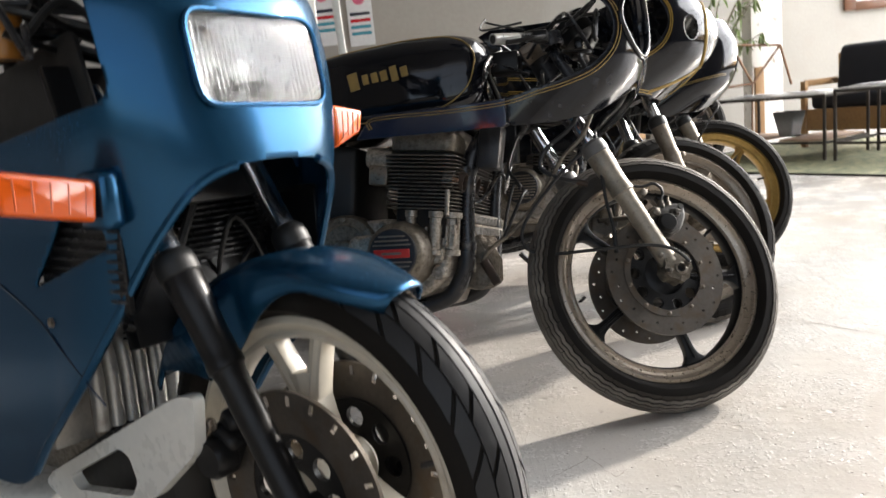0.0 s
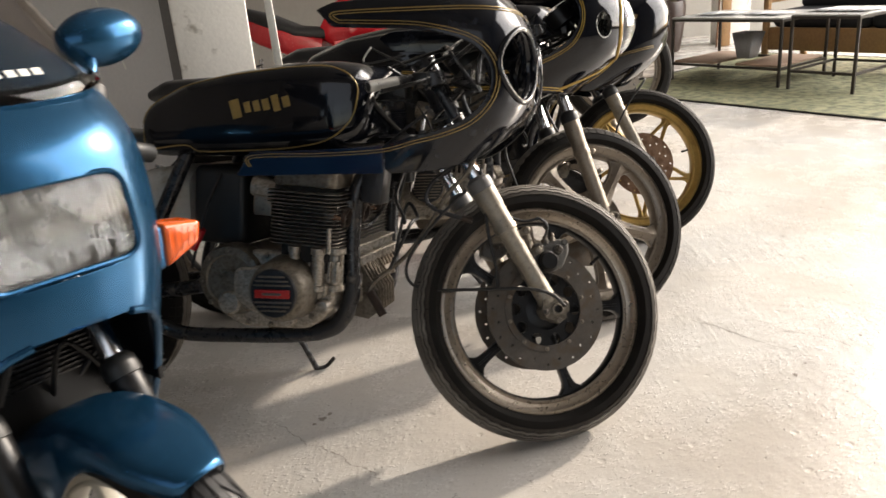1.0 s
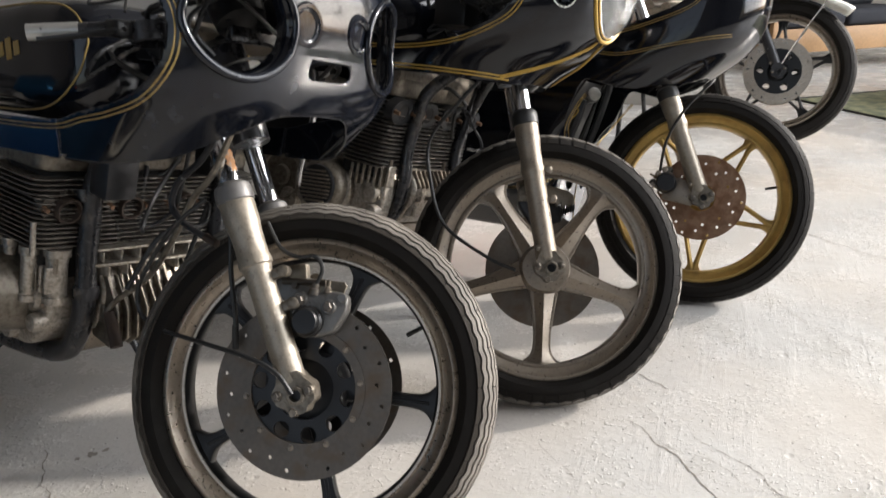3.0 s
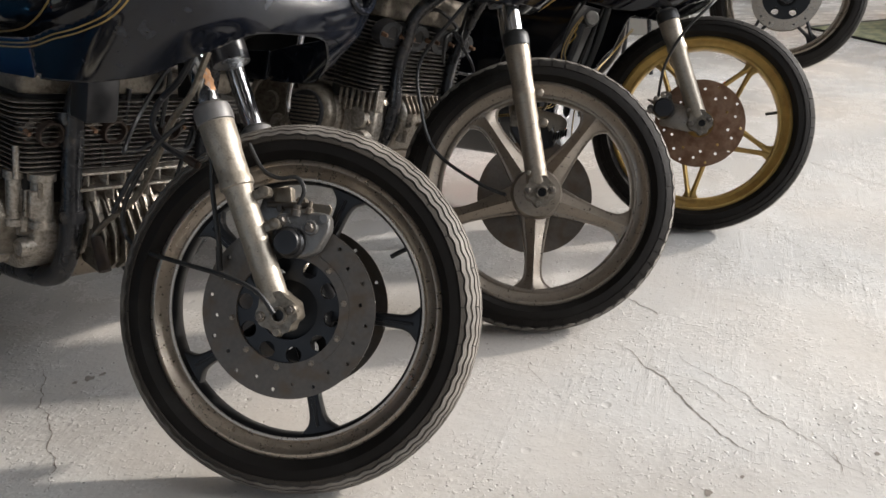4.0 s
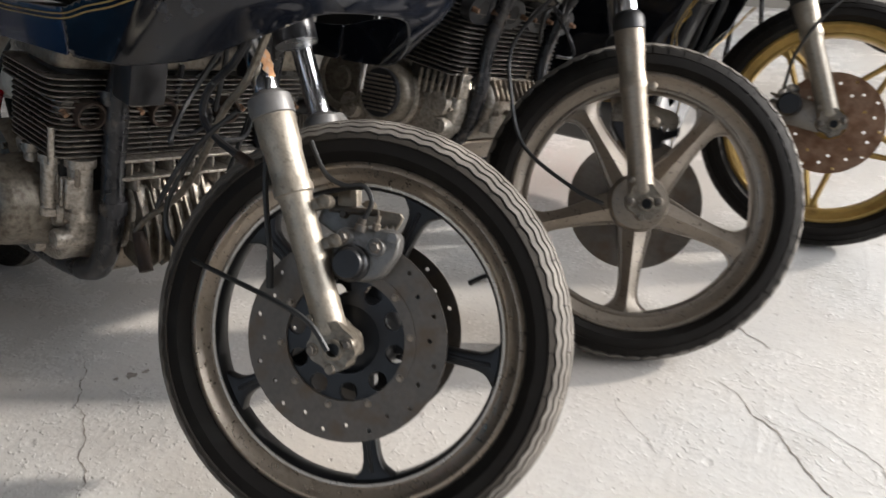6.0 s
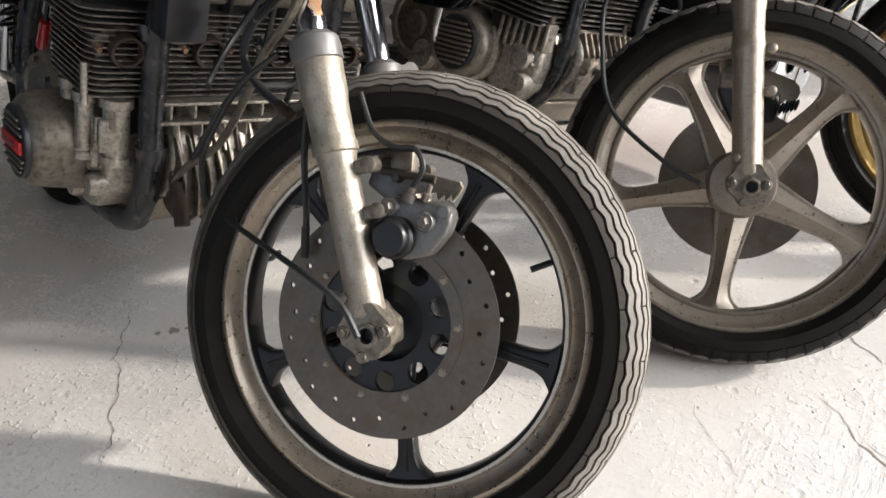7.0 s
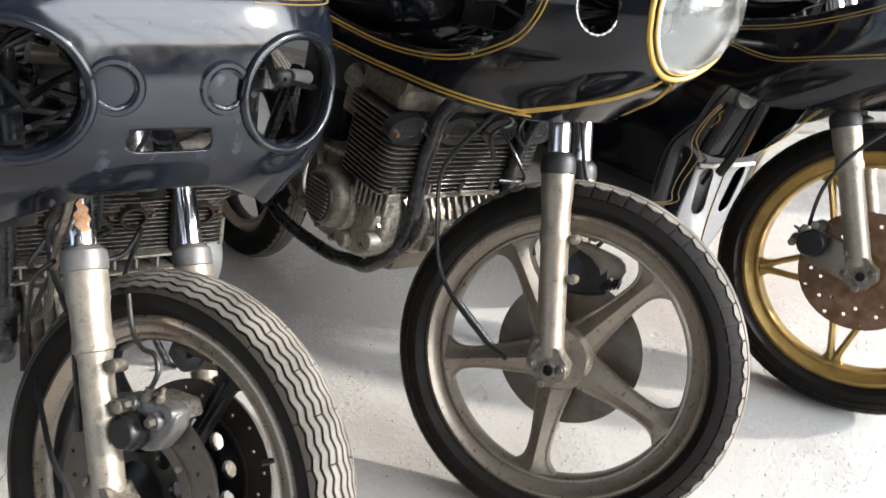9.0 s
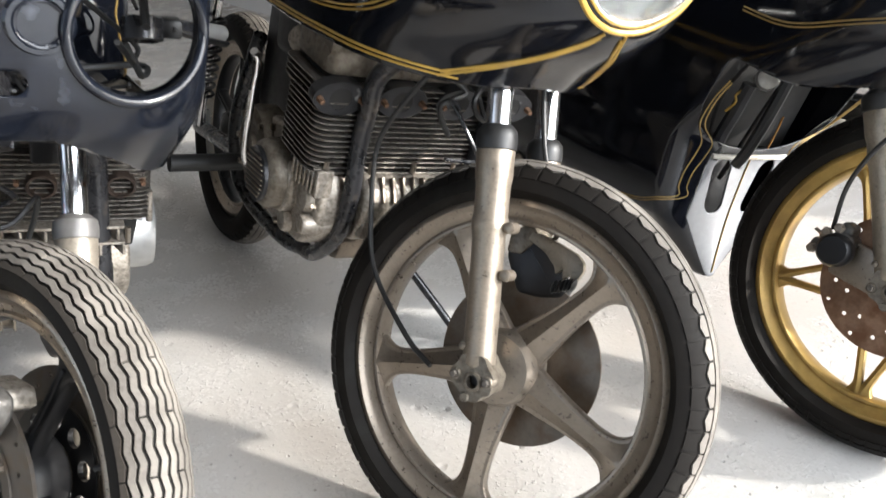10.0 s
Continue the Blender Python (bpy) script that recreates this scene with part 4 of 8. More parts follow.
def engine(root, x, z, tilt, half=0.23, fins=11, cover=(0, 0, 0.075), pitch=0.0135, badge=False, ports=4, oil=(), length=0.175, spread=0.78, low=0.0, drop=0.03, studs=False, proud=0.0):
    """An air-cooled four: finned cylinders and head on a crankcase, round side covers, exhaust stubs. x, z: foot of the cylinders."""
    f = Matrix.Translation((x, 0, z)) @ Matrix.Rotation(radians(tilt), 4, "Y")
    outline = rounded([(-length / 2, -half), (length / 2, -half), (length / 2, half), (-length / 2, half)], 0.03)
    slim = rounded([(-length * 0.38, -half * 0.92), (length * 0.38, -half * 0.92), (length * 0.38, half * 0.92), (-length * 0.38, half * 0.92)], 0.03)
    # core coloured near-black to stand for the shade between the fins
    eng = part("engine", plate(bmesh.new(), slim, -0.02, pitch * fins + low + 0.05, f, 0.003), MATTBLACK, root, "grimy air-cooled four-cylinder engine")
    for k in range(fins):
        grow = 1.0 if k < fins - 4 else 1.05
        pl = [(a * grow, b * grow) for a, b in outline]
        part("cooling_fin", plate(bmesh.new(), pl, 0.008 + pitch * k + low, 0.0104 + pitch * k + low, f, 0.0008, 1), FIN, eng)
    top = 0.012 + pitch * fins + low
    part("cylinder_head", plate(bmesh.new(), [(a * 0.93, b * 0.98) for a, b in outline], top, top + 0.045, f, 0.008), CLAMP, eng)
    bm = bmesh.new()
    for s in (-1, 1):
        tube(bm, [f @ Vector((s * 0.045, -half * 0.97, top + 0.048)), f @ Vector((s * 0.045, half * 0.97, top + 0.048))], 0.026, 16)
    part("cam_cover", bm, CLAMP, eng)
    for k in range(ports):
        y = half * spread * (-1 + 2 * k / (ports - 1))
        g = f @ Matrix.Translation((length * (0.37 if oil else 0.46), y, top - drop)) @ Matrix.Rotation(radians(100), 4, "Y")
        bm = bmesh.new()
        holed(bm, [ring(0, 0, 0.03, 28, 0.042 if oil else 0.046), ring(0, 0, 0.0195, 20)], -0.012, 0.012, g)
        port = part("exhaust_port", bm, FIN if oil else COVER, eng)
        part("port_collar", lathe(bmesh.new(), [(0.0185, 0.010), (0.0235, 0.010), (0.0245, 0.03), (0.023, 0.034), (0.0195, 0.034), (0.0185, 0.03)], g, 24, loop=True), COLLAR, port, "burnt exhaust collar") if oil else None
        part("port_bore", lathe(bmesh.new(), [(0.0195, 0.011), (0.0185, 0.010), (0.018, -0.006), (0.0, -0.006)], g, 20), MATTBLACK, port, "sooty exhaust bore")
        for s in (-1, 1):
            bolt(port, g @ Matrix.Translation((0, s * 0.036, 0.012)), 0.005, 0.014, RUST, "stud")
    if studs:
        # bright stud up the fin corner, tappet tubes and slotted ledges between cylinders and case
        for s in (-1, 1):
            part("corner_stud", tube(bmesh.new(), [f @ Vector((length * 0.4, s * half * 0.99, low - 0.004)), f @ Vector((length * 0.4, s * half * 0.99, low + 0.055))], 0.0055, 12), ENGINE, eng)
        for dx, yy, r in ((0.04, 0.94, 0.014), (0.072, 0.8, 0.019), (-0.02, 0.95, 0.012), (0.09, 0.62, 0.012)):
            part("tappet_tube", lathe(bmesh.new(), [(r * 1.2, -0.06), (r * 1.2, -0.048), (r, -0.046), (r, low - 0.012), (r * 1.25, low - 0.01), (r * 1.25, low + 0.004)], f @ Matrix.Translation((dx, -half * yy, 0)), 16), ENGINE, eng)
        for k, (dz, out) in enumerate(((low + 0.001, 0.022), (low - 0.026, 0.03))):
            ledge = part("case_ledge", plate(bmesh.new(), rounded([(length * 0.3, -half * 0.62), (length * 0.5 + out, -half * 0.6), (length * 0.5 + out, half * 0.8), (length * 0.3, half * 0.8)], 0.006), dz, dz + 0.005, f, 0.001), ENGINE, eng)
            for j in range(9):
                part("ledge_web", box(bmesh.new(), (out + 0.012, 0.005, 0.02), f @ Matrix.Translation((length * 0.5 + out * 0.45, half * (-0.55 + 0.16 * j + 0.03 * k), dz - 0.009)) @ Matrix.Rotation(0.35, 4, "Z"), 0.001, 1), ENGINE, ledge)
    # crankcase and the small castings on it
    bm = bmesh.new()
    case = rounded([(x - 0.27, z - 0.02), (x - 0.25, z + 0.02), (x - 0.09, z + 0.03), (x + 0.05, z + 0.01), (x + 0.075, z - 0.05), (x + 0.06, z - 0.12), (x + 0.0, z - 0.165), (x - 0.18, z - 0.165), (x - 0.27, z - 0.11)], 0.03)
    side = axes((1, 0, 0), (0, 0, 1), (0, -1, 0))
    plate(bm, case, -half * 0.86, half * 0.86, side, 0.012, 3)
    plate(bm, rounded([(x - 0.1, z + 0.01), (x + 0.09, z + 0.0), (x + 0.12, z - 0.05), (x + 0.08, z - 0.13), (x - 0.1, z - 0.16)], 0.03), -half * 0.52, half * 0.52, side, 0.012, 3)
    case2 = [(a * 0.5 + (x - 0.1) * 0.5, b * 0.6 + (z - 0.07) * 0.4 + 0.004) for a, b in case]
    plate(bm, case2, -half * 0.96, half * 0.96, side, 0.01, 3)
    for px, pz, pr, ph in ((x + 0.03, z - 0.06, 0.028, 0.9), (x - 0.2, z - 0.1, 0.03, 0.93), (x - 0.05, z - 0.135, 0.022, 0.9), (x + 0.045, z - 0.105, 0.018, 0.92)):
        lathe(bm, [(pr, 0), (pr, half * ph), (pr * 0.85, half * ph + 0.006), (pr * 0.5, half * ph + 0.008), (0.0, half * ph + 0.006)], side @ Matrix.Translation((px, pz, 0)), 24)
    for k in range(7):
        box(bm, (0.008, 0.03, 0.05), Matrix.Translation((x - 0.02 + 0.017 * k, -half * 0.86, z - 0.02)) @ Matrix.Rotation(0.12, 4, "Y"), 0.002, 1)
    part("crankcase", bm, ENGINE, eng)
    rnd = random.Random(int(1000 * abs(x)))
    for k in range(16):
        a = math.tau * k / 16
        q = (x - 0.1 + 0.155 * math.cos(a), z - 0.07 + 0.085 * math.sin(a))
        bolt(eng, side @ Matrix.Translation((*q, half * 0.86)))
    # row of upright ribs along the front of the case, ribbed sump, bosses
    for k in range(10):
        part("case_rib", box(bmesh.new(), (0.016, 0.006, 0.045), Matrix.Translation((x + 0.104, half * (-0.46 + 0.92 * k / 9), z - 0.025)) @ Matrix.Rotation(radians(-25), 4, "Y"), 0.0015, 1), CAST, eng)
    part("sump", plate(bmesh.new(), rounded([(x - 0.17, z - 0.15), (x + 0.04, z - 0.14), (x + 0.02, z - 0.19), (x - 0.02, z - 0.2), (x - 0.15, z - 0.2)], 0.012), -half * 0.5, half * 0.5, side, 0.006), CAST, eng)
    for k in range(5):
        boss = part("case_boss", box(bmesh.new(), (rnd.uniform(0.015, 0.03), rnd.uniform(0.016, 0.03), rnd.uniform(0.03, 0.05)), Matrix.Translation((x + 0.095, half * (-0.44 + 0.22 * k), z - rnd.uniform(0.05, 0.1))) @ Matrix.Rotation(rnd.uniform(-0.3, 0.3), 4, "X"), 0.004), ENGINE, eng)
        bolt(boss, Matrix.Translation((x + 0.108, half * (-0.44 + 0.22 * k), z - 0.07)) @ Matrix.Rotation(radians(90), 4, "Y"), 0.006, 0.012)
    for s in (-1, 1):
        for k in range(5):
            part("head_stud", tube(bmesh.new(), [f @ Vector((length * 0.5, half * (-0.85 + 0.42 * k), 0.0)), f @ Vector((length * 0.5, half * (-0.85 + 0.42 * k), 0.03))], 0.005, 6), CAST, eng) if s < 0 else None
    # carburettors behind the head
    for k in range(4):
        yy = half * (-0.75 + 1.5 * k / 3)
        cb = part("carburettor", tube(bmesh.new(), [f @ Vector((-0.07, yy, top - 0.02)), f @ Vector((-0.15, yy, top - 0.01))], 0.026, 16), ENGINE, eng)
        part("float_bowl", box(bmesh.new(), (0.05, 0.04, 0.05), f @ Matrix.Translation((-0.12, yy, top - 0.055)), 0.006), CAST, cb)
        part("intake_rubber", tube(bmesh.new(), [f @ Vector((-0.06, yy, top - 0.02)), f @ Vector((-0.085, yy, top - 0.02))], 0.03, 16), HOSE, cb)
    # round cover over the ignition side, with cooling ribs
    cx, cz, cr = cover
    g = side @ Matrix.Translation((cx, cz, half * 0.86 + proud))
    cov = part("side_cover", lathe(bmesh.new(), [(cr * 1.12, -proud), (cr * 1.06, 0.0), (cr * 1.0, 0.03), (cr * 0.95, 0.041), (cr * 0.84, 0.048), (cr * 0.76, 0.05)], g, 48), CLAMP, eng)
    part("cover_plate", lathe(bmesh.new(), [(cr * 0.8, 0.046), (cr * 0.79, 0.055), (cr * 0.76, 0.057), (0.0, 0.058)], g, 48), COVER, cov)
    for k in range(-4, 5):
        if badge and abs(k) < 2:
            continue
        ln = math.sqrt(max(0.0, 1 - (k / 5.2) ** 2)) * cr * 0.7
        part("cover_rib", box(bmesh.new(), (ln * 2, 0.004, 0.004), g @ Matrix.Translation((0, k * cr * 0.138, 0.059)), 0.001, 1), CAST, cov)
    if badge:
        part("badge", box(bmesh.new(), (cr * 1.2, cr * 0.28, 0.006), g @ Matrix.Translation((0, 0, 0.06)), 0.002), RED, cov, "red badge with a faint bar of worn writing")
        part("badge_bar", box(bmesh.new(), (cr * 0.65, cr * 0.08, 0.002), g @ Matrix.Translation((0, 0, 0.0635)), 0.0005, 1), CAST, cov)
    # clutch cover behind it
    g2 = side @ Matrix.Translation((cx - cr * 2.15, cz + 0.012, half * 0.72))
    cl = part("clutch_cover", lathe(bmesh.new(), [(cr * 1.25, 0.0), (cr * 1.25, 0.03), (cr * 1.15, 0.045), (cr * 0.9, 0.05), (cr * 0.85, 0.046), (cr * 0.4, 0.044), (cr * 0.35, 0.052), (0.0, 0.054)], g2, 40), CLAMP, eng)
    for k in range(8):
        a = math.tau * k / 8
        bolt(cl, g2 @ Matrix.Translation((cr * 1.07 * math.cos(a), cr * 1.07 * math.sin(a), 0.046)), 0.006, 0.007)
    if oil:
        # oil filter housing with bent fins in front
        ox, oz = oil
        prof = rounded([(ox - 0.07, oz + 0.09), (ox - 0.035, oz + 0.085), (ox - 0.006, oz + 0.03), (ox - 0.006, oz - 0.02), (ox - 0.03, oz - 0.04), (ox - 0.08, oz - 0.03)], 0.008)
        of = part("oil_filter", plate(bmesh.new(), prof, -0.012, 0.112, side, 0.003), CLAMP, eng)
        fin = [(ox - 0.06, oz + 0.098), (ox - 0.028, oz + 0.094), (ox + 0.008, oz + 0.034), (ox + 0.008, oz - 0.02), (ox - 0.02, oz - 0.04), (ox - 0.06, oz - 0.03)]
        for k in range(7):
            part("filter_fin", plate(bmesh.new(), fin, -0.012 + 0.0205 * k, -0.0078 + 0.0205 * k, side, 0.001, 1), CLAMP, of)
        part("drain_stub", tube(bmesh.new(), [(ox - 0.01, -0.12, oz + 0.03), (ox + 0.012, -0.124, oz - 0.005), (ox + 0.024, -0.126, oz - 0.026)], 0.0115, 14), COLLAR, of, "rusty brown pipe stub")
    return eng


def wires(root, seed, n, lo, hi, r=(0.0025, 0.006), knots=5, name="cable"):
    """Loose cables wandering through a box."""
    rnd = random.Random(seed)
    for k in range(n):
        p = [rnd.uniform(a, b) for a, b in zip(lo, hi)]
        pts = [tuple(p)]
        for j in range(knots - 1):
            p = [min(max(v + rnd.uniform(-0.45, 0.45) * (b - a), a), b) for v, a, b in zip(p, lo, hi)]
            pts.append(tuple(p))
        hose(root, pts, rnd.uniform(*r), name, rnd.choice((HOSE, HOSE, FRAME, BLACKP)), 7, 7)


def instruments(root, x, z, tilt=35):
    """Two round clocks on a bracket."""
    for s in (-1, 1):
        g = Matrix.Translation((x, s * 0.055, z)) @ Matrix.Rotation(radians(-tilt), 4, "Y")
        cl = part("clock", lathe(bmesh.new(), [(0.02, -0.05), (0.042, -0.04), (0.046, 0.0), (0.046, 0.012), (0.04, 0.014), (0.0, 0.012)], g, 28), BLACKP, root)
        part("clock_rim", lathe(bmesh.new(), [(0.046, 0.008), (0.048, 0.012), (0.044, 0.016), (0.041, 0.014)], g, 28, loop=True), CHROME, cl)
    part("clock_bracket", box(bmesh.new(), (0.02, 0.16, 0.03), Matrix.Translation((x + 0.02, 0, z - 0.05)), 0.004), FRAME, root)


def clip_on(root, a, b, s=1, lever=True):
    """A short handlebar from the fork at a out to b, with its lever and perch."""
    a, b = Vector((a[0], s * a[1], a[2])), Vector((b[0], s * b[1], b[2]))
    bar = part("clip_on_bar", tube(bmesh.new(), [a, a.lerp(b, 0.6)], 0.0112, 14), FRAME, root, "black clip-on handlebar")
    part("bar_end", tube(bmesh.new(), [a.lerp(b, 0.58), b], 0.0125, 14), FORKS, bar, "bare metal bar end")
    part("bar_bore", tube(bmesh.new(), [a.lerp(b, 0.95), b + (b - a).normalized() * 0.0005], 0.0095, 12), HOSE, bar)
    part("bar_clamp", lathe(bmesh.new(), [(0.021, -0.016), (0.027, -0.014), (0.027, 0.014), (0.021, 0.016)], along(a - Vector((0, 0, 0.01)), a + Vector((-0.3, 0, 0.9))), 20, loop=True), FRAME, bar)
    if lever:
        d = (b - a).normalized()
        p = a + d * 0.05
        part("lever_perch", box(bmesh.new(), (0.035, 0.03, 0.026), Matrix.Translation(p + Vector((0.014, 0, 0))), 0.005), BLACKP, bar)
        part("lever", tube(bmesh.new(), spline([p + Vector((0.03, 0, 0)), p + d * 0.06 + Vector((0.045, 0, -0.004)), b + Vector((0.03, 0, -0.01))], 6), [0.006] * 12 + [0.007], 8, flat=0.6), BLACKP, bar)


def cradle(root, pts, half=0.13, r=0.019):
    for s in (-1, 1):
        part("frame_tube", tube(bmesh.new(), spline([(x, s * (half + o), z) for x, z, o in pts], 7), r, 14), FRAME, root, "dark steel frame tube")


def rear_end(root, xr, zr, R=0.315, kind="rib"):
    mw = Matrix.Translation((xr, 0, zr))
    cast_wheel(root, mw, "rear_wheel", R=R, rr=0.235, ri=0.2, hw=0.055, kind=kind, spokes="five", turn=20, rim=LIP, spoke=BLACKP, label="black cast rear wheel with a dusty tyre")
    for s in (-1, 1):
        part("swingarm", tube(bmesh.new(), [(xr + 0.5, s * 0.1, zr + 0.06), (xr + 0.3, s * 0.105, zr + 0.03), (xr - 0.03, s * 0.105, zr)], 0.02, 12), FRAME, root)
        sh = part("shock_absorber", tube(bmesh.new(), [(xr + 0.06, s * 0.135, zr + 0.03), (xr + 0.16, s * 0.135, zr + 0.36)], 0.012, 12), CHROME, root)
        coil = []
        for k in range(100):
            a = k / 100 * math.tau * 9
            t = 0.25 + 0.65 * k / 100
            coil.append((xr + 0.06 + 0.1 * t + 0.024 * math.cos(a), s * 0.135 + 0.024 * math.sin(a), zr + 0.03 + 0.33 * t))
        part("spring", tube(bmesh.new(), coil, 0.0045, 6), BLACKP, sh)


def side_stand(root, p, q, foot):
    """p: pivot, q: foot on the floor."""
    st = part("side_stand", tube(bmesh.new(), spline([p, ((p[0] + q[0]) / 2 + 0.01, (p[1] + q[1]) / 2, (p[2] + q[2]) / 2), q], 6), 0.009, 10), FRAME, root, "bent steel side stand")
    part("stand_foot", tube(bmesh.new(), spline([q, (q[0] + foot * 0.5, q[1] + 0.015, q[2] + 0.004), (q[0] + foot, q[1] + 0.02, q[2] + 0.03)], 5), 0.006, 8), FRAME, st)


# ---- the black and gold bike with the twin-lamp endurance fairing
def bike_endurance():
    R0, MF = fork_front((0.484, 1.753, 0.292), -14.8, 14.2, 12.2, 30.1, 27.8)
    root = thing("motorcycle", R0, "black endurance racer with gold pinstripes, no headlamps fitted", "motorcycle", "row of parked motorcycles")
    fw = cast_wheel(root, MF, "front_wheel", R=0.3202, rr=0.252, ri=0.2185, kind="zigzag", spokes="five", turn=4, valve=0.69, hub_r=0.062, hub_w=0.048, label="five-spoke front wheel with polished lip and black spokes")
    rows = [(0.134, 12, 0.0), (0.123, 12, 0.26)]
    for y in (-0.058, 0.058):
        part("brake_disc", disc(0.1475, 0.094, rows, MF, y), IRON, fw, "drilled steel brake disc")
        part("disc_carrier", carrier(0.05, 0.1, y * 0.93, MF), BLACKP, fw)
        part("disc_ring", lathe(bmesh.new(), [(0.088, y - 0.005), (0.1035, y - 0.005), (0.1035, y + 0.005), (0.088, y + 0.005)], MF @ AXLE, 48, loop=True), IRON, fw)
        bolts(fw, 10, 0.096, y + (0.0048 if y > 0 else -0.0048), MF, y)
    for s in (-1, 1):
        leg = fork_leg(root, MF, 30.4, s, (SLIDER, CHROME), off=0.104, top=0.5, cap=0.326, r=0.0265, stan=0.0182, capm=CAPGREY)
        bm = bmesh.new()
        f = MF @ axes(Vector((0, 1, 0)).cross(steer_axis(30.4)), (0, 1, 0), steer_axis(30.4), (0, s * 0.104, 0))
        for z in (0.135, 0.19):
            box(bm, (0.03, 0.013, 0.017), f @ Matrix.Translation((0.029, 0, z)), 0.004)
            lathe(bm, [(0.0095, -0.011), (0.0095, 0.011), (0.006, 0.013), (0.0, 0.013)], f @ Matrix.Translation((0.041, 0, z)) @ Matrix.Rotation(radians(-90 * s), 4, "X"), 14)
        part("calliper_lug", bm, CLAMP, leg)
        if s < 0:
            bm = bmesh.new()
            rows = []
            for k in range(13):
                mid, wide = radians(-30 + 8 * math.sin(1.7 * k)), radians(max(4, 32 - 1.6 * abs(k - 5) ** 1.5))
                rows.append([bm.verts.new(f @ Vector((0.01842 * math.cos(mid + wide * e / 5), 0.01842 * math.sin(mid + wide * e / 5), 0.374 + 0.004 * k))) for e in range(-5, 6)])
            for a, b in zip(rows, rows[1:]):
                for j in range(10):
                    bm.faces.new((a[j], a[j + 1], b[j + 1], b[j]))
            part("rust_patch", bm, BRIGHTRUST, leg, "orange rust patch")
        if s < 0:
            twin_calliper(root, MF)
        else:
            carried_calliper(root, MF)
    # fairing
    sh = Shell([0.33, 0.36, 0.42, 0.46, 0.5, 0.55, 0.6, 0.66, 0.7, 0.74, 0.78, 0.82],
               [-0.158, -0.118, -0.058, -0.022, -0.002, 0.006, 0.006, 0.0, -0.018, -0.05, -0.11, -0.185],
               [0.245, 0.252, 0.264, 0.272, 0.277, 0.279, 0.278, 0.275, 0.27, 0.252, 0.215, 0.16],
               [0.2, 0.2, 0.2, 0.2, 0.2, 0.2, 0.2, 0.2, 0.2, 0.2, 0.2, 0.2], 3.2, -0.72, -0.06)
    edge = [(-0.628, 0.412), (-0.45, 0.414), (-0.317, 0.42), (-0.252, 0.436), (-0.185, 0.451), (-0.127, 0.474), (-0.088, 0.51), (-0.073, 0.55), (-0.079, 0.588), (-0.105, 0.62), (-0.148, 0.64), (-0.226, 0.659), (-0.329, 0.667), (-0.415, 0.674)]
    sm = [(p.x, p.y) for p in spline([(a, b, 0) for a, b in edge], 5)]
    hole = sm + [(-0.47, 0.73), (-0.9, 0.76), (-0.9, 0.3), (-0.69, 0.335)]
    low = easy([-0.75, -0.27, -0.2, -0.125, -0.055, -0.005, 0.035], [0.357, 0.36, 0.363, 0.38, 0.428, 0.478, 0.487])

    def keep(p):
        v = min(p.z - low(p.x), 0.02)
        v = min(v, poly_dist(p.x, p.z, hole))
        if p.z > 0.715:
            v = min(v, p.x + 0.445 - (p.z - 0.715) * 2.4, 0.726 + 0.05 * (p.x + 0.42) - p.z)
        if p.x > -0.15:
            v = min(v, (math.hypot((abs(p.y) - 0.17) / 0.08, (p.z - 0.584) / 0.077) - 1) * 0.075)
            v = min(v, math.hypot(abs(p.y) - 0.066, p.z - 0.594) - 0.022)
            v = min(v, math.hypot(max(abs(p.y) - 0.038, 0), (p.z - 0.529)) - 0.0145)
        return v

    fair = part("fairing", sh.mesh(lambda p: min(keep(p), max(p.x + 0.31, p.z - 0.5)), 130, 100), WORN, root, "scuffed black fairing with empty lamp openings", solid=0.004)
    for s in (-1, 1):
        part("lower_panel", sh.mesh(lambda p: min(keep(p), -0.313 - p.x, 0.5 - p.z, s * p.y), 130, 100), NAVY if s < 0 else WORN, fair, "dark navy lower fairing panel", solid=0.004)
    for s in (-1, 1):
        inset = [(-0.632, 0.378), (-0.622, 0.401), (-0.45, 0.403), (-0.317, 0.409), (-0.24, 0.426), (-0.178, 0.44), (-0.117, 0.464), (-0.076, 0.504), (-0.06, 0.55), (-0.067, 0.594), (-0.096, 0.629), (-0.143, 0.651), (-0.226, 0.67), (-0.329, 0.679), (-0.40, 0.684)]
        if s < 0:
            stripe(sh, inset, fair, STRIPE, s)
        stripe(sh, [(-0.40, 0.684), (-0.415, 0.70), (-0.36, 0.703), (-0.2, 0.7), (-0.08, 0.699), (-0.02, 0.699)], fair, STRIPE, s)
        # flanged rim of the lamp opening, and the round dimple with its bolt
        def front_x(y, z):
            t = min(abs(y) / sh.width(z), 0.999)
            return sh.nose(z) - sh.round(z) + sh.round(z) * (1 - t ** sh.power) ** (1 / sh.power)

        q = []
        for k in range(56):
            a = math.tau * k / 56
            y, z = 0.17 + 0.08 * math.cos(a), 0.584 + 0.077 * math.sin(a)
            q.append(Vector((front_x(y, z), s * y, z)))
        part("lamp_opening_rim", tube(bmesh.new(), q, 0.0068, 12, closed=True), WORN, fair)
        back = [p + Vector((-0.03, 0, 0)) for p in q]
        bm = bmesh.new()
        va, vb = [bm.verts.new(p) for p in q], [bm.verts.new(Vector((p.x, s * 0.17 + (p.y - s * 0.17) * 0.94, 0.584 + (p.z - 0.584) * 0.94))) for p in back]
        for k in range(56):
            bm.faces.new((va[k], va[(k + 1) % 56], vb[(k + 1) % 56], vb[k]))
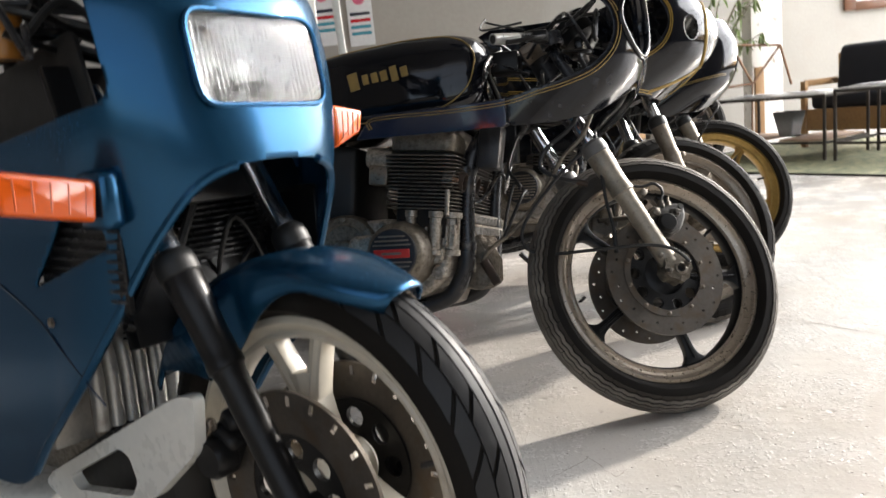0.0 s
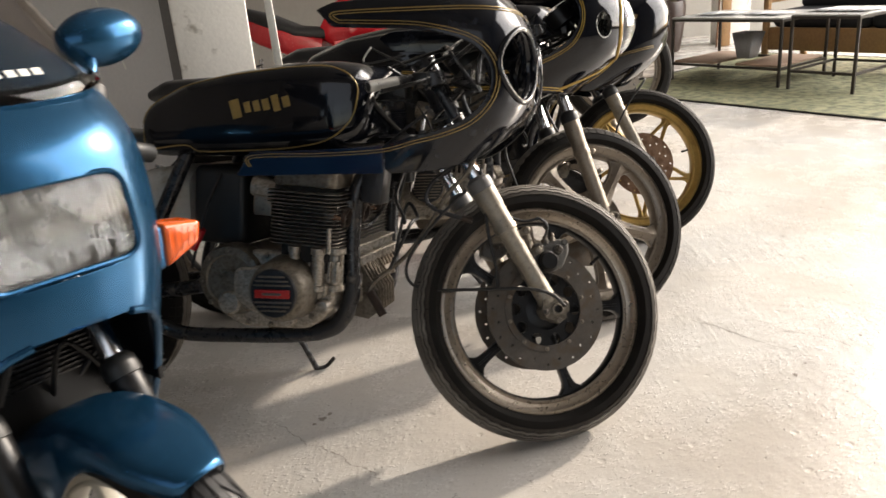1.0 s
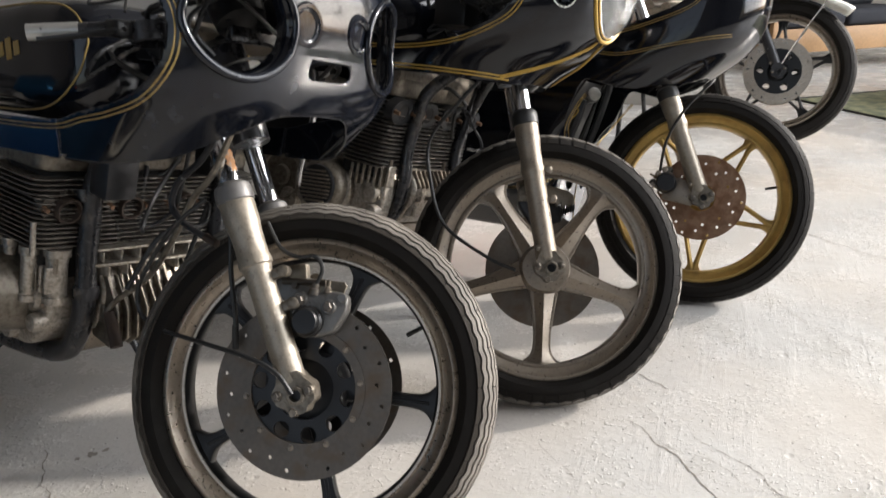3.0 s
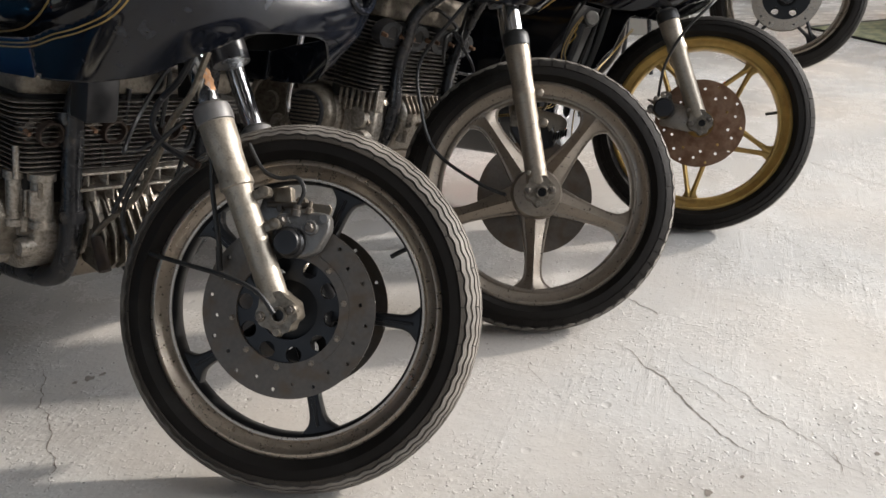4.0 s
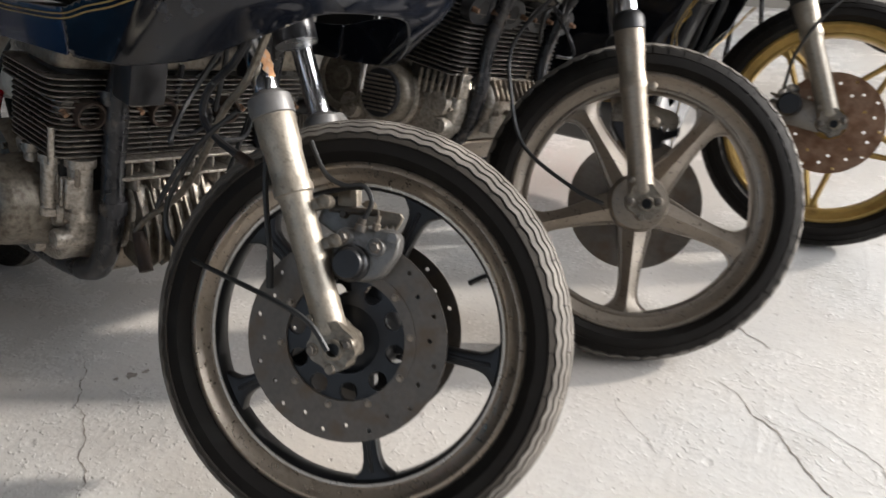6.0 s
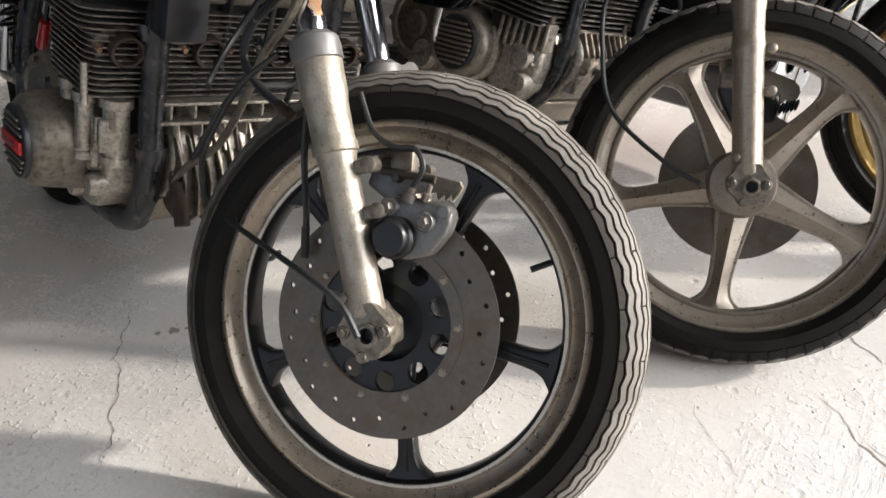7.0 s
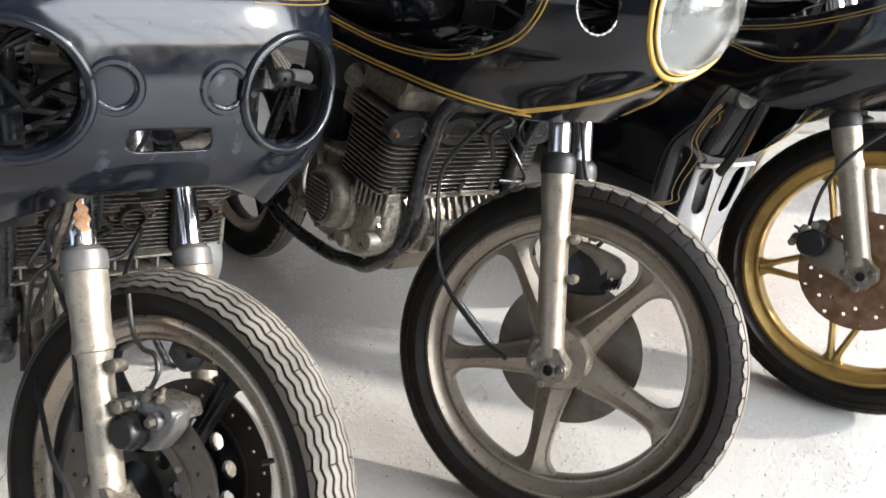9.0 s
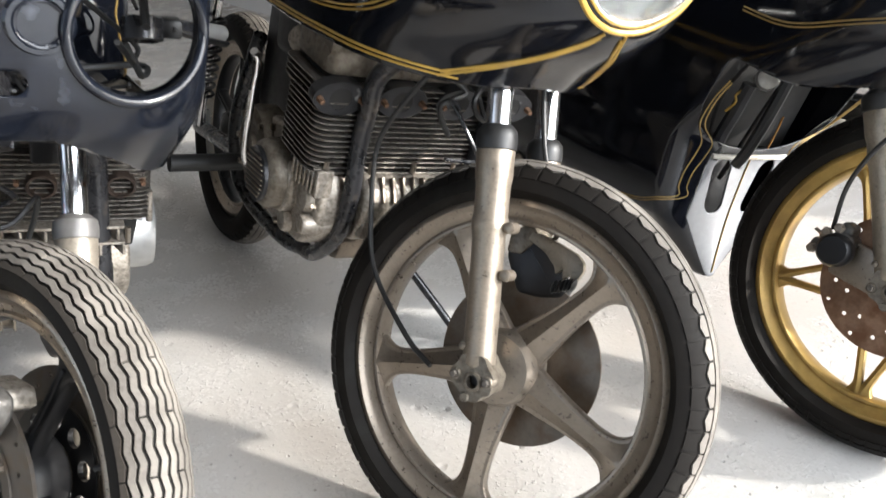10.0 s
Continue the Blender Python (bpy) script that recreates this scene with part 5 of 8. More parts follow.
        part("lamp_flange", bm, WORN, fair, solid=0.003)
        g = Matrix.Translation((front_x(0.066, 0.594) - 0.002, s * 0.066, 0.594)) @ Matrix.Rotation(radians(90), 4, "Y") @ Matrix.Rotation(radians(-s * 4), 4, "X")
        part("bolt_dimple", lathe(bmesh.new(), [(0.036, -0.001), (0.032, 0.0035), (0.027, 0.0035), (0.022, -0.002), (0.016, -0.012), (0.008, -0.017), (0.0, -0.018)], g, 36), WORN, fair)
        part("bolt", lathe(bmesh.new(), [(0.0065, -0.018), (0.0065, -0.01), (0.004, -0.008), (0.0, -0.0075)], g, 10), ALLOY, fair)
    fair.matrix_local = Matrix.Rotation(radians(4), 4, "Z")
    # tank and seat
    tk = smooth_sections([(-0.99, 0.12, 0.415, 0.475, 3.5), (-0.975, 0.165, 0.405, 0.51, 4), (-0.94, 0.185, 0.402, 0.545, 4.5), (-0.83, 0.2, 0.4, 0.588, 5), (-0.7, 0.207, 0.4, 0.608, 5), (-0.55, 0.207, 0.4, 0.622, 5), (-0.45, 0.2, 0.405, 0.621, 5), (-0.39, 0.185, 0.42, 0.612, 4.5), (-0.372, 0.16, 0.44, 0.595, 4), (-0.366, 0.13, 0.455, 0.575, 4)])
    tank = part("fuel_tank", loft(tk, 40), PAINT, root, "black lacquered fuel tank with gold lettering bars")
    for s in (-1, 1):
        line = [(-0.965, 0.42), (-0.972, 0.48), (-0.92, 0.538), (-0.86, 0.566), (-0.715, 0.592), (-0.504, 0.606), (-0.425, 0.595), (-0.39, 0.565), (-0.388, 0.525), (-0.405, 0.475), (-0.46, 0.435), (-0.56, 0.418), (-0.7, 0.414), (-0.8, 0.414), (-0.835, 0.43), (-0.96, 0.42)]

        def tank_y(x, z):
            w, lo, hi, pw = [c for c in (lerp([r[0] for r in tk], [r[1] for r in tk], x), lerp([r[0] for r in tk], [r[2] for r in tk], x), lerp([r[0] for r in tk], [r[3] for r in tk], x), lerp([r[0] for r in tk], [r[4] for r in tk], x))]
            t = min(1.0, abs(z - (lo + hi) / 2) / max((hi - lo) / 2, 1e-4))
            return w * (1 - t ** pw) ** (1 / pw) if t < 1 else 0.02
        pts = [(p.x, p.y) for p in spline([(a, b, 0) for a, b in line], 6)]
        part("pinstripe", tube(bmesh.new(), [(x, s * (tank_y(x, z) + 0.001), z) for x, z in pts], 0.0017, 6), STRIPE, tank)
        # the maker's lettering, kept as plain bars
        for dx, w, h in ((0.0, 0.026, 0.044), (0.031, 0.016, 0.025), (0.055, 0.017, 0.025), (0.079, 0.018, 0.026), (0.105, 0.018, 0.038), (0.131, 0.018, 0.025)):
            x, z = -0.683 + dx, 0.512 + dx * 0.1
            part("lettering_bar", box(bmesh.new(), (w, 0.0025, h), Matrix.Translation((x, s * (tank_y(x, z) + 0.0005), z)) @ Matrix.Rotation(radians(-12), 4, "Y"), 0.001, 1), STRIPE, tank)
    part("filler_cap", lathe(bmesh.new(), [(0.035, 0.0), (0.035, 0.012), (0.028, 0.018), (0.0, 0.02)], Matrix.Translation((-0.62, 0, 0.612)), 32), CHROME, tank)
    part("seat", loft(smooth_sections([(-1.55, 0.06, 0.47, 0.52, 2.5), (-1.45, 0.11, 0.43, 0.56, 2.6), (-1.3, 0.12, 0.42, 0.5, 2.8), (-1.1, 0.12, 0.42, 0.475, 2.8), (-0.99, 0.11, 0.42, 0.475, 2.8)]), 28), SEAT, root, "thin black racing seat")
    # engine, frame, small tank
    engine(root, -0.525, 0.146, 5, 0.235, 15, (-0.567, 0.088, 0.072), pitch=0.0088, badge=True, oil=(-0.385, 0.032), low=0.038, drop=0.062, studs=True, proud=0.037)
    cradle(root, [(-0.3, 0.44, -0.06), (-0.4, 0.34, 0.0), (-0.425, 0.2, 0.01), (-0.43, 0.06, 0.015), (-0.47, -0.015, 0.015), (-0.56, -0.045, 0.015), (-0.75, -0.055, 0.015), (-0.91, -0.055, 0.015), (-0.99, -0.02, 0.02), (-1.015, 0.06, 0.02), (-0.98, 0.18, 0.02), (-0.9, 0.34, 0.01), (-0.86, 0.42, 0.0)], 0.135)
    part("oil_tank", loft(smooth_sections([(-1.13, 0.06, 0.19, 0.26, 4), (-1.1, 0.1, 0.17, 0.33, 5), (-1.02, 0.115, 0.17, 0.37, 6), (-0.93, 0.115, 0.18, 0.38, 6), (-0.9, 0.09, 0.2, 0.36, 4)]), 32), CREAM, root, "cream plastic side tank, stained")
    hose(root, [(-0.78, -0.12, 0.36), (-0.8, -0.16, 0.29), (-0.83, -0.17, 0.2), (-0.86, -0.16, 0.12)], 0.004, "wire")
    part("air_box", box(bmesh.new(), (0.15, 0.25, 0.2), Matrix.Translation((-0.795, 0, 0.275)) @ Matrix.Rotation(0.08, 4, "Y"), 0.02, 3), HOSE, root, "black air box behind the carburettors")
    part("connector", tube(bmesh.new(), [(-0.82, -0.168, 0.22), (-0.85, -0.168, 0.17)], 0.012, 10), REDP, root, "red wire connector")
    rear_end(root, -1.3, 0.012)
    side_stand(root, (-0.78, 0.13, -0.05), (-0.70, 0.21, -0.25), 0.05)
    # cockpit
    clip_on(root, (-0.2, 0.19, 0.57), (-0.308, 0.317, 0.543), -1)
    clip_on(root, (-0.2, 0.19, 0.57), (-0.308, 0.317, 0.543), 1)
    instruments(root, -0.17, 0.63)
    part("steering_damper", tube(bmesh.new(), [(-0.225, -0.15, 0.585), (-0.16, -0.15, 0.478)], 0.013, 14), FRAME, root)
    part("head_tube", tube(bmesh.new(), [(-0.17, 0, 0.40), (-0.28, 0, 0.62)], 0.032, 18), FRAME, root)
    part("fork_yoke", box(bmesh.new(), (0.06, 0.24, 0.022), Matrix.Translation((-0.26, 0, 0.575)) @ Matrix.Rotation(radians(-28), 4, "Y"), 0.008), CAST, root)
    part("ignition_box", box(bmesh.new(), (0.07, 0.06, 0.05), Matrix.Translation((-0.33, -0.07, 0.55)), 0.005), BLACKP, root)
    part("coil", box(bmesh.new(), (0.055, 0.062, 0.105), Matrix.Translation((-0.362, -0.135, 0.335)) @ Matrix.Rotation(0.15, 4, "Y"), 0.008), COVER, root, "dark grey ignition coil")
    part("coil", box(bmesh.new(), (0.05, 0.045, 0.1), Matrix.Translation((-0.36, 0.07, 0.37)), 0.006), BLACKP, root)
    wires(root, 3, 16, (-0.36, -0.19, 0.44), (-0.1, 0.19, 0.64))
    wires(root, 7, 5, (-0.44, -0.12, 0.12), (-0.3, 0.1, 0.4), (0.003, 0.005))
    # brake and clutch lines
    hose(root, [(-0.15, -0.11, 0.31), (-0.197, -0.13, 0.263), (-0.257, -0.13, 0.195), (-0.295, -0.13, 0.134), (-0.285, -0.13, 0.088), (-0.227, -0.13, 0.074), (-0.141, -0.135, 0.078), (-0.01, -0.14, 0.085), (0.049, -0.13, 0.073), (0.082, -0.125, 0.045)], 0.004, "speedometer_cable")
    hose(root, [(-0.12, -0.085, 0.36), (-0.11, -0.09, 0.28), (-0.1, -0.095, 0.2), (-0.085, -0.095, 0.13), (-0.08, -0.095, 0.086)], 0.0042, "brake_hose")
    part("hose_end", tube(bmesh.new(), [(-0.083, -0.095, 0.11), (-0.08, -0.095, 0.07)], 0.0055, 10), HOSE, root)
    hose(root, [(-0.15, -0.09, 0.42), (-0.177, -0.1, 0.372), (-0.235, -0.1, 0.326), (-0.25, -0.1, 0.284), (-0.214, -0.1, 0.258), (-0.153, -0.095, 0.24)], 0.0058, "clutch_cable", COVER)
    part("cable_end", tube(bmesh.new(), [(-0.165, -0.096, 0.2435), (-0.14, -0.093, 0.236)], 0.0075, 10), COLLAR, root)
    hose(root, [(-0.12, -0.09, 0.42), (-0.147, -0.1, 0.353), (-0.198, -0.1, 0.301), (-0.238, -0.1, 0.236), (-0.305, -0.1, 0.151), (-0.38, -0.115, 0.09), (-0.4, -0.125, 0.06)], 0.0055, "throttle_cable", CLAMP)
    # silver alternator cover on the far side of the engine
    g = Matrix.Translation((-0.55, 0.135, 0.126)) @ Matrix.Rotation(radians(-90), 4, "X")
    alt = part("alternator_cover", lathe(bmesh.new(), [(0.092, 0.0), (0.092, 0.03), (0.086, 0.036), (0.084, 0.1), (0.078, 0.112), (0.04, 0.118), (0.0, 0.118)], g, 40), FORKS, root, "silver alternator cover")
    bolts(alt, 5, 0.087, 0.172, Matrix.Translation((-0.55, 0, 0.126)), 1, 0.005, 0.005)
    for s in (-1, 1):
        part("lower_tube", tube(bmesh.new(), spline([(-0.43, s * 0.149, 0.1), (-0.434, s * 0.15, 0.05), (-0.47, s * 0.15, -0.015), (-0.53, s * 0.15, -0.04)], 6), 0.0205, 14), COVER, root, "thicker grey lower frame tube")
    for z in (0.1, 0.28):
        part("tube_clamp", lathe(bmesh.new(), [(0.0195, -0.012), (0.023, -0.011), (0.023, 0.011), (0.0195, 0.012)], Matrix.Translation((-0.428, -0.147, z)), 20, loop=True), FRAME, root)
    return root


# ---- the black bike with yellow-gold lines and one big oval headlamp
def bike_single():
    R0, MF = fork_front((0.744, 2.395, 0.292), -9.8, 16.7, 14.0, 27.7, 23.9)
    root = thing("motorcycle", R0, "black cafe racer with yellow-gold lines and big headlamp", "motorcycle", "row of parked motorcycles")
    fw = cast_wheel(root, MF, "front_wheel", R=0.3192, rr=0.2555, ri=0.220, kind="lug", spokes="star", turn=-83, valve=2.2, rim=CAST, spoke=CAST, hub_r=0.058, hub_w=0.042, label="grey cast five-point-star front wheel")
    part("brake_disc", disc(0.137, 0.05, [], MF, 0.056), BRONZED, fw, "plain steel brake disc")
    for s in (-1, 1):
        leg = fork_leg(root, MF, 18.0, s, (DULLFORK, CHROME), top=0.55, cap=0.326, r=0.0252, stan=0.0185, waist=0.95)
        f = MF @ axes(Vector((0, 1, 0)).cross(steer_axis(18.0)), (0, 1, 0), steer_axis(18.0), (0, s * 0.093, 0))
        for z in (0.147, 0.214):
            bm = box(bmesh.new(), (0.026, 0.012, 0.014), f @ Matrix.Translation((0.026, 0, z)), 0.004)
            lathe(bm, [(0.0085, -0.011), (0.0085, 0.011), (0.005, 0.013), (0.0, 0.013)], f @ Matrix.Translation((0.034, 0, z)) @ Matrix.Rotation(radians(-90 * s), 4, "X"), 14)
            part("calliper_lug", bm, DULLFORK, leg)
    side = MF @ axes((1, 0, 0), (0, 0, 1), (0, -1, 0))
    cal = part("brake_calliper", plate(bmesh.new(), rounded([(-0.086, 0.15), (-0.082, 0.203), (-0.05, 0.199), (0.0, 0.178), (0.03, 0.16), (0.03, 0.124), (-0.005, 0.108), (-0.045, 0.1)], 0.01), -0.092, -0.05, side, 0.008, 3), COVER, root, "dark grimy brake calliper with pale toothed edge")
    part("toothed_carrier", plate(bmesh.new(), [(-0.053, 0.19), (-0.051, 0.201), (-0.036, 0.206), (0.0, 0.203), (0.031, 0.199), (0.044, 0.191), (0.049, 0.18), (0.046, 0.165), (0.036, 0.148), (0.031, 0.165), (0.023, 0.152), (0.017, 0.168), (0.009, 0.157), (0.002, 0.168), (-0.02, 0.182)], -0.048, -0.034, side, 0.002), SLIDER, cal, "pale alloy carrier with teeth")
    part("web", plate(bmesh.new(), rounded([(-0.09, 0.19), (-0.06, 0.215), (-0.04, 0.2), (-0.06, 0.16), (-0.085, 0.155)], 0.006), -0.07, -0.046, side, 0.004), CLAMP, cal)
    for k in range(6):
        part("bellows_ring", lathe(bmesh.new(), [(0.008, -0.0022), (0.0115, 0.0), (0.008, 0.0022)], side @ Matrix.Translation((0.02 + 0.0055 * k, 0.142 + 0.003 * k, -0.02)) @ Matrix.Rotation(radians(90), 4, "Y"), 14), HOSE, cal)
    hose(root, [(-0.02, 0.05, 0.2), (-0.01, 0.03, 0.225), (-0.04, 0.04, 0.26), (-0.09, 0.05, 0.33), (-0.13, 0.05, 0.42)], 0.004, "brake_hose", m=MF)
    sh = Shell([0.40, 0.44, 0.48, 0.52, 0.56, 0.6, 0.65, 0.7, 0.75, 0.8],
               [-0.075, -0.028, 0.035, 0.08, 0.105, 0.117, 0.117, 0.1, 0.06, 0.0],
               [0.2, 0.205, 0.212, 0.22, 0.225, 0.227, 0.227, 0.225, 0.21, 0.17],
               [0.24, 0.26, 0.29, 0.3, 0.3, 0.3, 0.3, 0.3, 0.28, 0.25], 2.2, -0.72, 0.03)
    edge = [(-0.565, 0.5), (-0.359, 0.481), (-0.19, 0.495), (-0.085, 0.54), (-0.04, 0.59), (-0.03, 0.63), (-0.05, 0.68), (-0.1, 0.72), (-0.2, 0.745), (-0.35, 0.755)]
    sm = [(p.x, p.y) for p in spline([(a, b, 0) for a, b in edge], 5)]
    hole = sm + [(-0.42, 0.9), (-0.9, 0.9), (-0.9, 0.3), (-0.70, 0.5), (-0.66, 0.512)]
    low = easy([-0.75, -0.66, -0.62, -0.45, -0.24, -0.09, -0.06, -0.01, 0.045, 0.1, 0.13], [0.54, 0.482, 0.443, 0.424, 0.416, 0.408, 0.412, 0.44, 0.47, 0.5, 0.505])

    def keep(p):
        v = min(p.z - low(p.x), 0.02, poly_dist(p.x, p.z, hole))
        if p.x > 0.02:
            v = min(v, (math.sqrt((p.y / 0.1) ** 2 + ((p.z - 0.622) / 0.095) ** 2) - 1) * 0.09)
        if p.y < 0:
            v = min(v, (math.hypot((p.x - 0.04) / 0.021, (p.z - 0.603) / 0.036) - 1) * 0.025)
        return v

    fair = part("fairing", sh.mesh(keep, 130, 90), PAINT, root, "black lacquered fairing with chipped gold-lined edges", solid=0.004)
    for s in (-1, 1):
        stripe(sh, [(x + (0.010 if x > -0.1 else 0), z - (0.011 if z < 0.6 else -0.008)) for x, z in edge], fair, STRIPE2, s, r=0.0021)
        stripe(sh, [(-0.655, 0.497), (-0.612, 0.456), (-0.45, 0.437), (-0.24, 0.428), (-0.085, 0.421)], fair, STRIPE2, s, r=0.0021, level=True)
        for d in (-0.0033, 0.0033):
            front = [sh.point(s * u, z + d) + Vector((0.001, s * 0.0005, -0.0005)) for u, z in ((0.214, 0.421), (0.16, 0.437), (0.11, 0.455), (0.07, 0.475), (0.035, 0.497), (0.02, 0.512))]
            part("pinstripe", tube(bmesh.new(), spline(front, 6), 0.0021, 6), STRIPE2, fair)
    # headlamp
    q = []
    for k in range(64):
        a = math.tau * k / 64
        y, z = 0.103 * math.cos(a), 0.622 + 0.098 * math.sin(a)
        lo_x, hi_x = -0.2, sh.nose(z)
        for _ in range(40):
            mid = (lo_x + hi_x) / 2
            lo_x, hi_x = (mid, hi_x) if sh.y(mid, z) > abs(y) else (lo_x, mid)
        q.append(Vector((lo_x + 0.002, y, z)))
    part("lamp_border", tube(bmesh.new(), [Vector((p.x - 0.004, p.y * 1.05, 0.622 + (p.z - 0.622) * 1.05)) for p in q], 0.0042, 8, closed=True), STRIPE2, fair, "gold painted border")
    part("lamp_border", tube(bmesh.new(), [Vector((p.x + 0.001, p.y * 0.965, 0.622 + (p.z - 0.622) * 0.965)) for p in q], 0.0018, 8, closed=True), STRIPE2, fair, "gold painted border")
    part("lamp_seal", tube(bmesh.new(), [Vector((p.x + 0.001, p.y * 0.93, 0.622 + (p.z - 0.622) * 0.93)) for p in q], 0.0035, 8, closed=True), CHROME, fair)
    bm = bmesh.new()
    rings = []
    for j in range(9):
        t = j / 8
        rings.append([bm.verts.new((p.x * (1 - t) + 0.132 * t + 0.012 * math.sin(t * 1.57), p.y * 0.92 * (1 - t * t), 0.622 + (p.z - 0.622) * 0.92 * (1 - t * t))) for p in q] if j < 8 else None)
    tip = bm.verts.new((0.136, 0, 0.622))
    for a, b in zip(rings[:-1], rings[1:-1]):
        for i in range(64):
            bm.faces.new((a[i], a[(i + 1) % 64], b[(i + 1) % 64], b[i]))
    for i in range(64):
        bm.faces.new((rings[7][i], rings[7][(i + 1) % 64], tip))
    lens = part("headlamp_lens", bm, GLASS, fair, "clear oval headlamp glass", solid=0.003)
    lens.visible_shadow = False
    part("reflector", lathe(bmesh.new(), [(0.09, 0.05), (0.08, 0.025), (0.06, 0.006), (0.03, -0.008), (0.0, -0.012)], Matrix.Translation((0.035, 0, 0.622)) @ Matrix.Rotation(radians(90), 4, "Y"), 48), REFLECT, fair)
    # chipped hole on the side of the nose
    bm = bmesh.new()
    ys = []
    for k in range(40):
        a = -math.pi * 1.12 + math.pi * 1.0 * k / 39
        x, z = 0.04 + 0.0225 * math.cos(a), 0.603 + 0.0375 * math.sin(a)
        ys.append(Vector((x, -sh.y(x, z) - 0.0005, z)))
    part("chipped_edge", tube(bmesh.new(), ys, [0.0006 + 0.0015 * abs(math.sin(k * 0.9) * math.sin(k * 2.3 + 1)) for k in range(40)], 6), WHITEP, fair, "white chipped paint round a hole")
    tk = smooth_sections([(-0.95, 0.05, 0.47, 0.53, 2.3), (-0.9, 0.14, 0.44, 0.58, 2.8), (-0.75, 0.19, 0.43, 0.63, 3.2), (-0.55, 0.2, 0.43, 0.66, 3.2), (-0.4, 0.18, 0.44, 0.655, 3.0), (-0.32, 0.12, 0.47, 0.62, 2.4), (-0.3, 0.06, 0.5, 0.6, 2.2)])
    part("fuel_tank", loft(tk, 36), PAINT, root, "black fuel tank with gold lines")
    part("seat", loft(smooth_sections([(-1.5, 0.07, 0.46, 0.5, 2.5), (-1.42, 0.12, 0.45, 0.53, 2.6), (-1.25, 0.13, 0.46, 0.53, 2.8), (-1.0, 0.13, 0.47, 0.53, 2.8), (-0.93, 0.11, 0.47, 0.53, 2.8)]), 28), SEAT, root, "black racing seat")
    engine(root, -0.412, 0.2, 8, 0.198, 17, (-0.5, 0.142, 0.064), pitch=0.0095, length=0.155, spread=0.85)
    cradle(root, [(-0.19, 0.47, -0.06), (-0.274, 0.384, 0.0), (-0.303, 0.313, 0.0), (-0.321, 0.242, 0.0), (-0.324, 0.162, 0.0), (-0.352, 0.080, 0.0), (-0.435, 0.007, 0.0), (-0.5, -0.01, 0.0), (-0.6, -0.03, 0.0), (-0.8, -0.03, 0.0), (-0.88, 0.02, 0.01), (-0.88, 0.15, 0.02), (-0.8, 0.34, 0.01)], 0.12, 0.0155)
    part("battery_box", box(bmesh.new(), (0.2, 0.24, 0.3), Matrix.Translation((-0.7, 0, 0.33)) @ Matrix.Rotation(0.12, 4, "Y"), 0.014, 3), BLACKP, root, "black battery box under the seat")
    part("air_box", box(bmesh.new(), (0.14, 0.3, 0.13), Matrix.Translation((-0.6, 0, 0.4)), 0.02, 3), HOSE, root)
    rear_end(root, -1.25, 0.01, kind="lug")
    clip_on(root, (-0.16, 0.18, 0.6), (-0.27, 0.3, 0.57), -1)
    clip_on(root, (-0.16, 0.18, 0.6), (-0.27, 0.3, 0.57), 1)
    instruments(root, -0.1, 0.66)
    part("head_tube", tube(bmesh.new(), [(-0.13, 0, 0.42), (-0.23, 0, 0.66)], 0.032, 18), FRAME, root)
    part("ignition_box", box(bmesh.new(), (0.08, 0.07, 0.06), Matrix.Translation((-0.24, -0.09, 0.56)), 0.005), BLACKP, root)
    wires(root, 13, 14, (-0.3, -0.17, 0.5), (-0.05, 0.17, 0.68))
    wires(root, 17, 3, (-0.3, -0.06, 0.26), (-0.2, 0.1, 0.42), (0.003, 0.005))
    hose(root, [(-0.15, -0.09, 0.43), (-0.189, -0.11, 0.377), (-0.264, -0.115, 0.276), (-0.25, -0.12, 0.178), (-0.2, -0.125, 0.083), (-0.085, -0.12, 0.025), (-0.02, -0.11, 0.007)], 0.0042, "speedometer_cable")
    part("kick_lever", tube(bmesh.new(), spline([(-0.55, -0.215, 0.13), (-0.54, -0.235, 0.17), (-0.515, -0.24, 0.27), (-0.5, -0.24, 0.345), (-0.492, -0.25, 0.36)], 5), 0.0075, 10), CHROME, root, "chromed lever")
    part("footpeg", tube(bmesh.new(), [(-0.8, -0.14, 0.066), (-0.8, -0.165, 0.065), (-0.8, -0.166, 0.065), (-0.8, -0.296, 0.061), (-0.8, -0.302, 0.061)], 0.019, 14), HOSE, root, "black rubber footpeg")
    side_stand(root, (-0.55, 0.12, -0.05), (-0.40, 0.27, -0.245), 0.06)
    return root


bike_endurance()
bike_single()


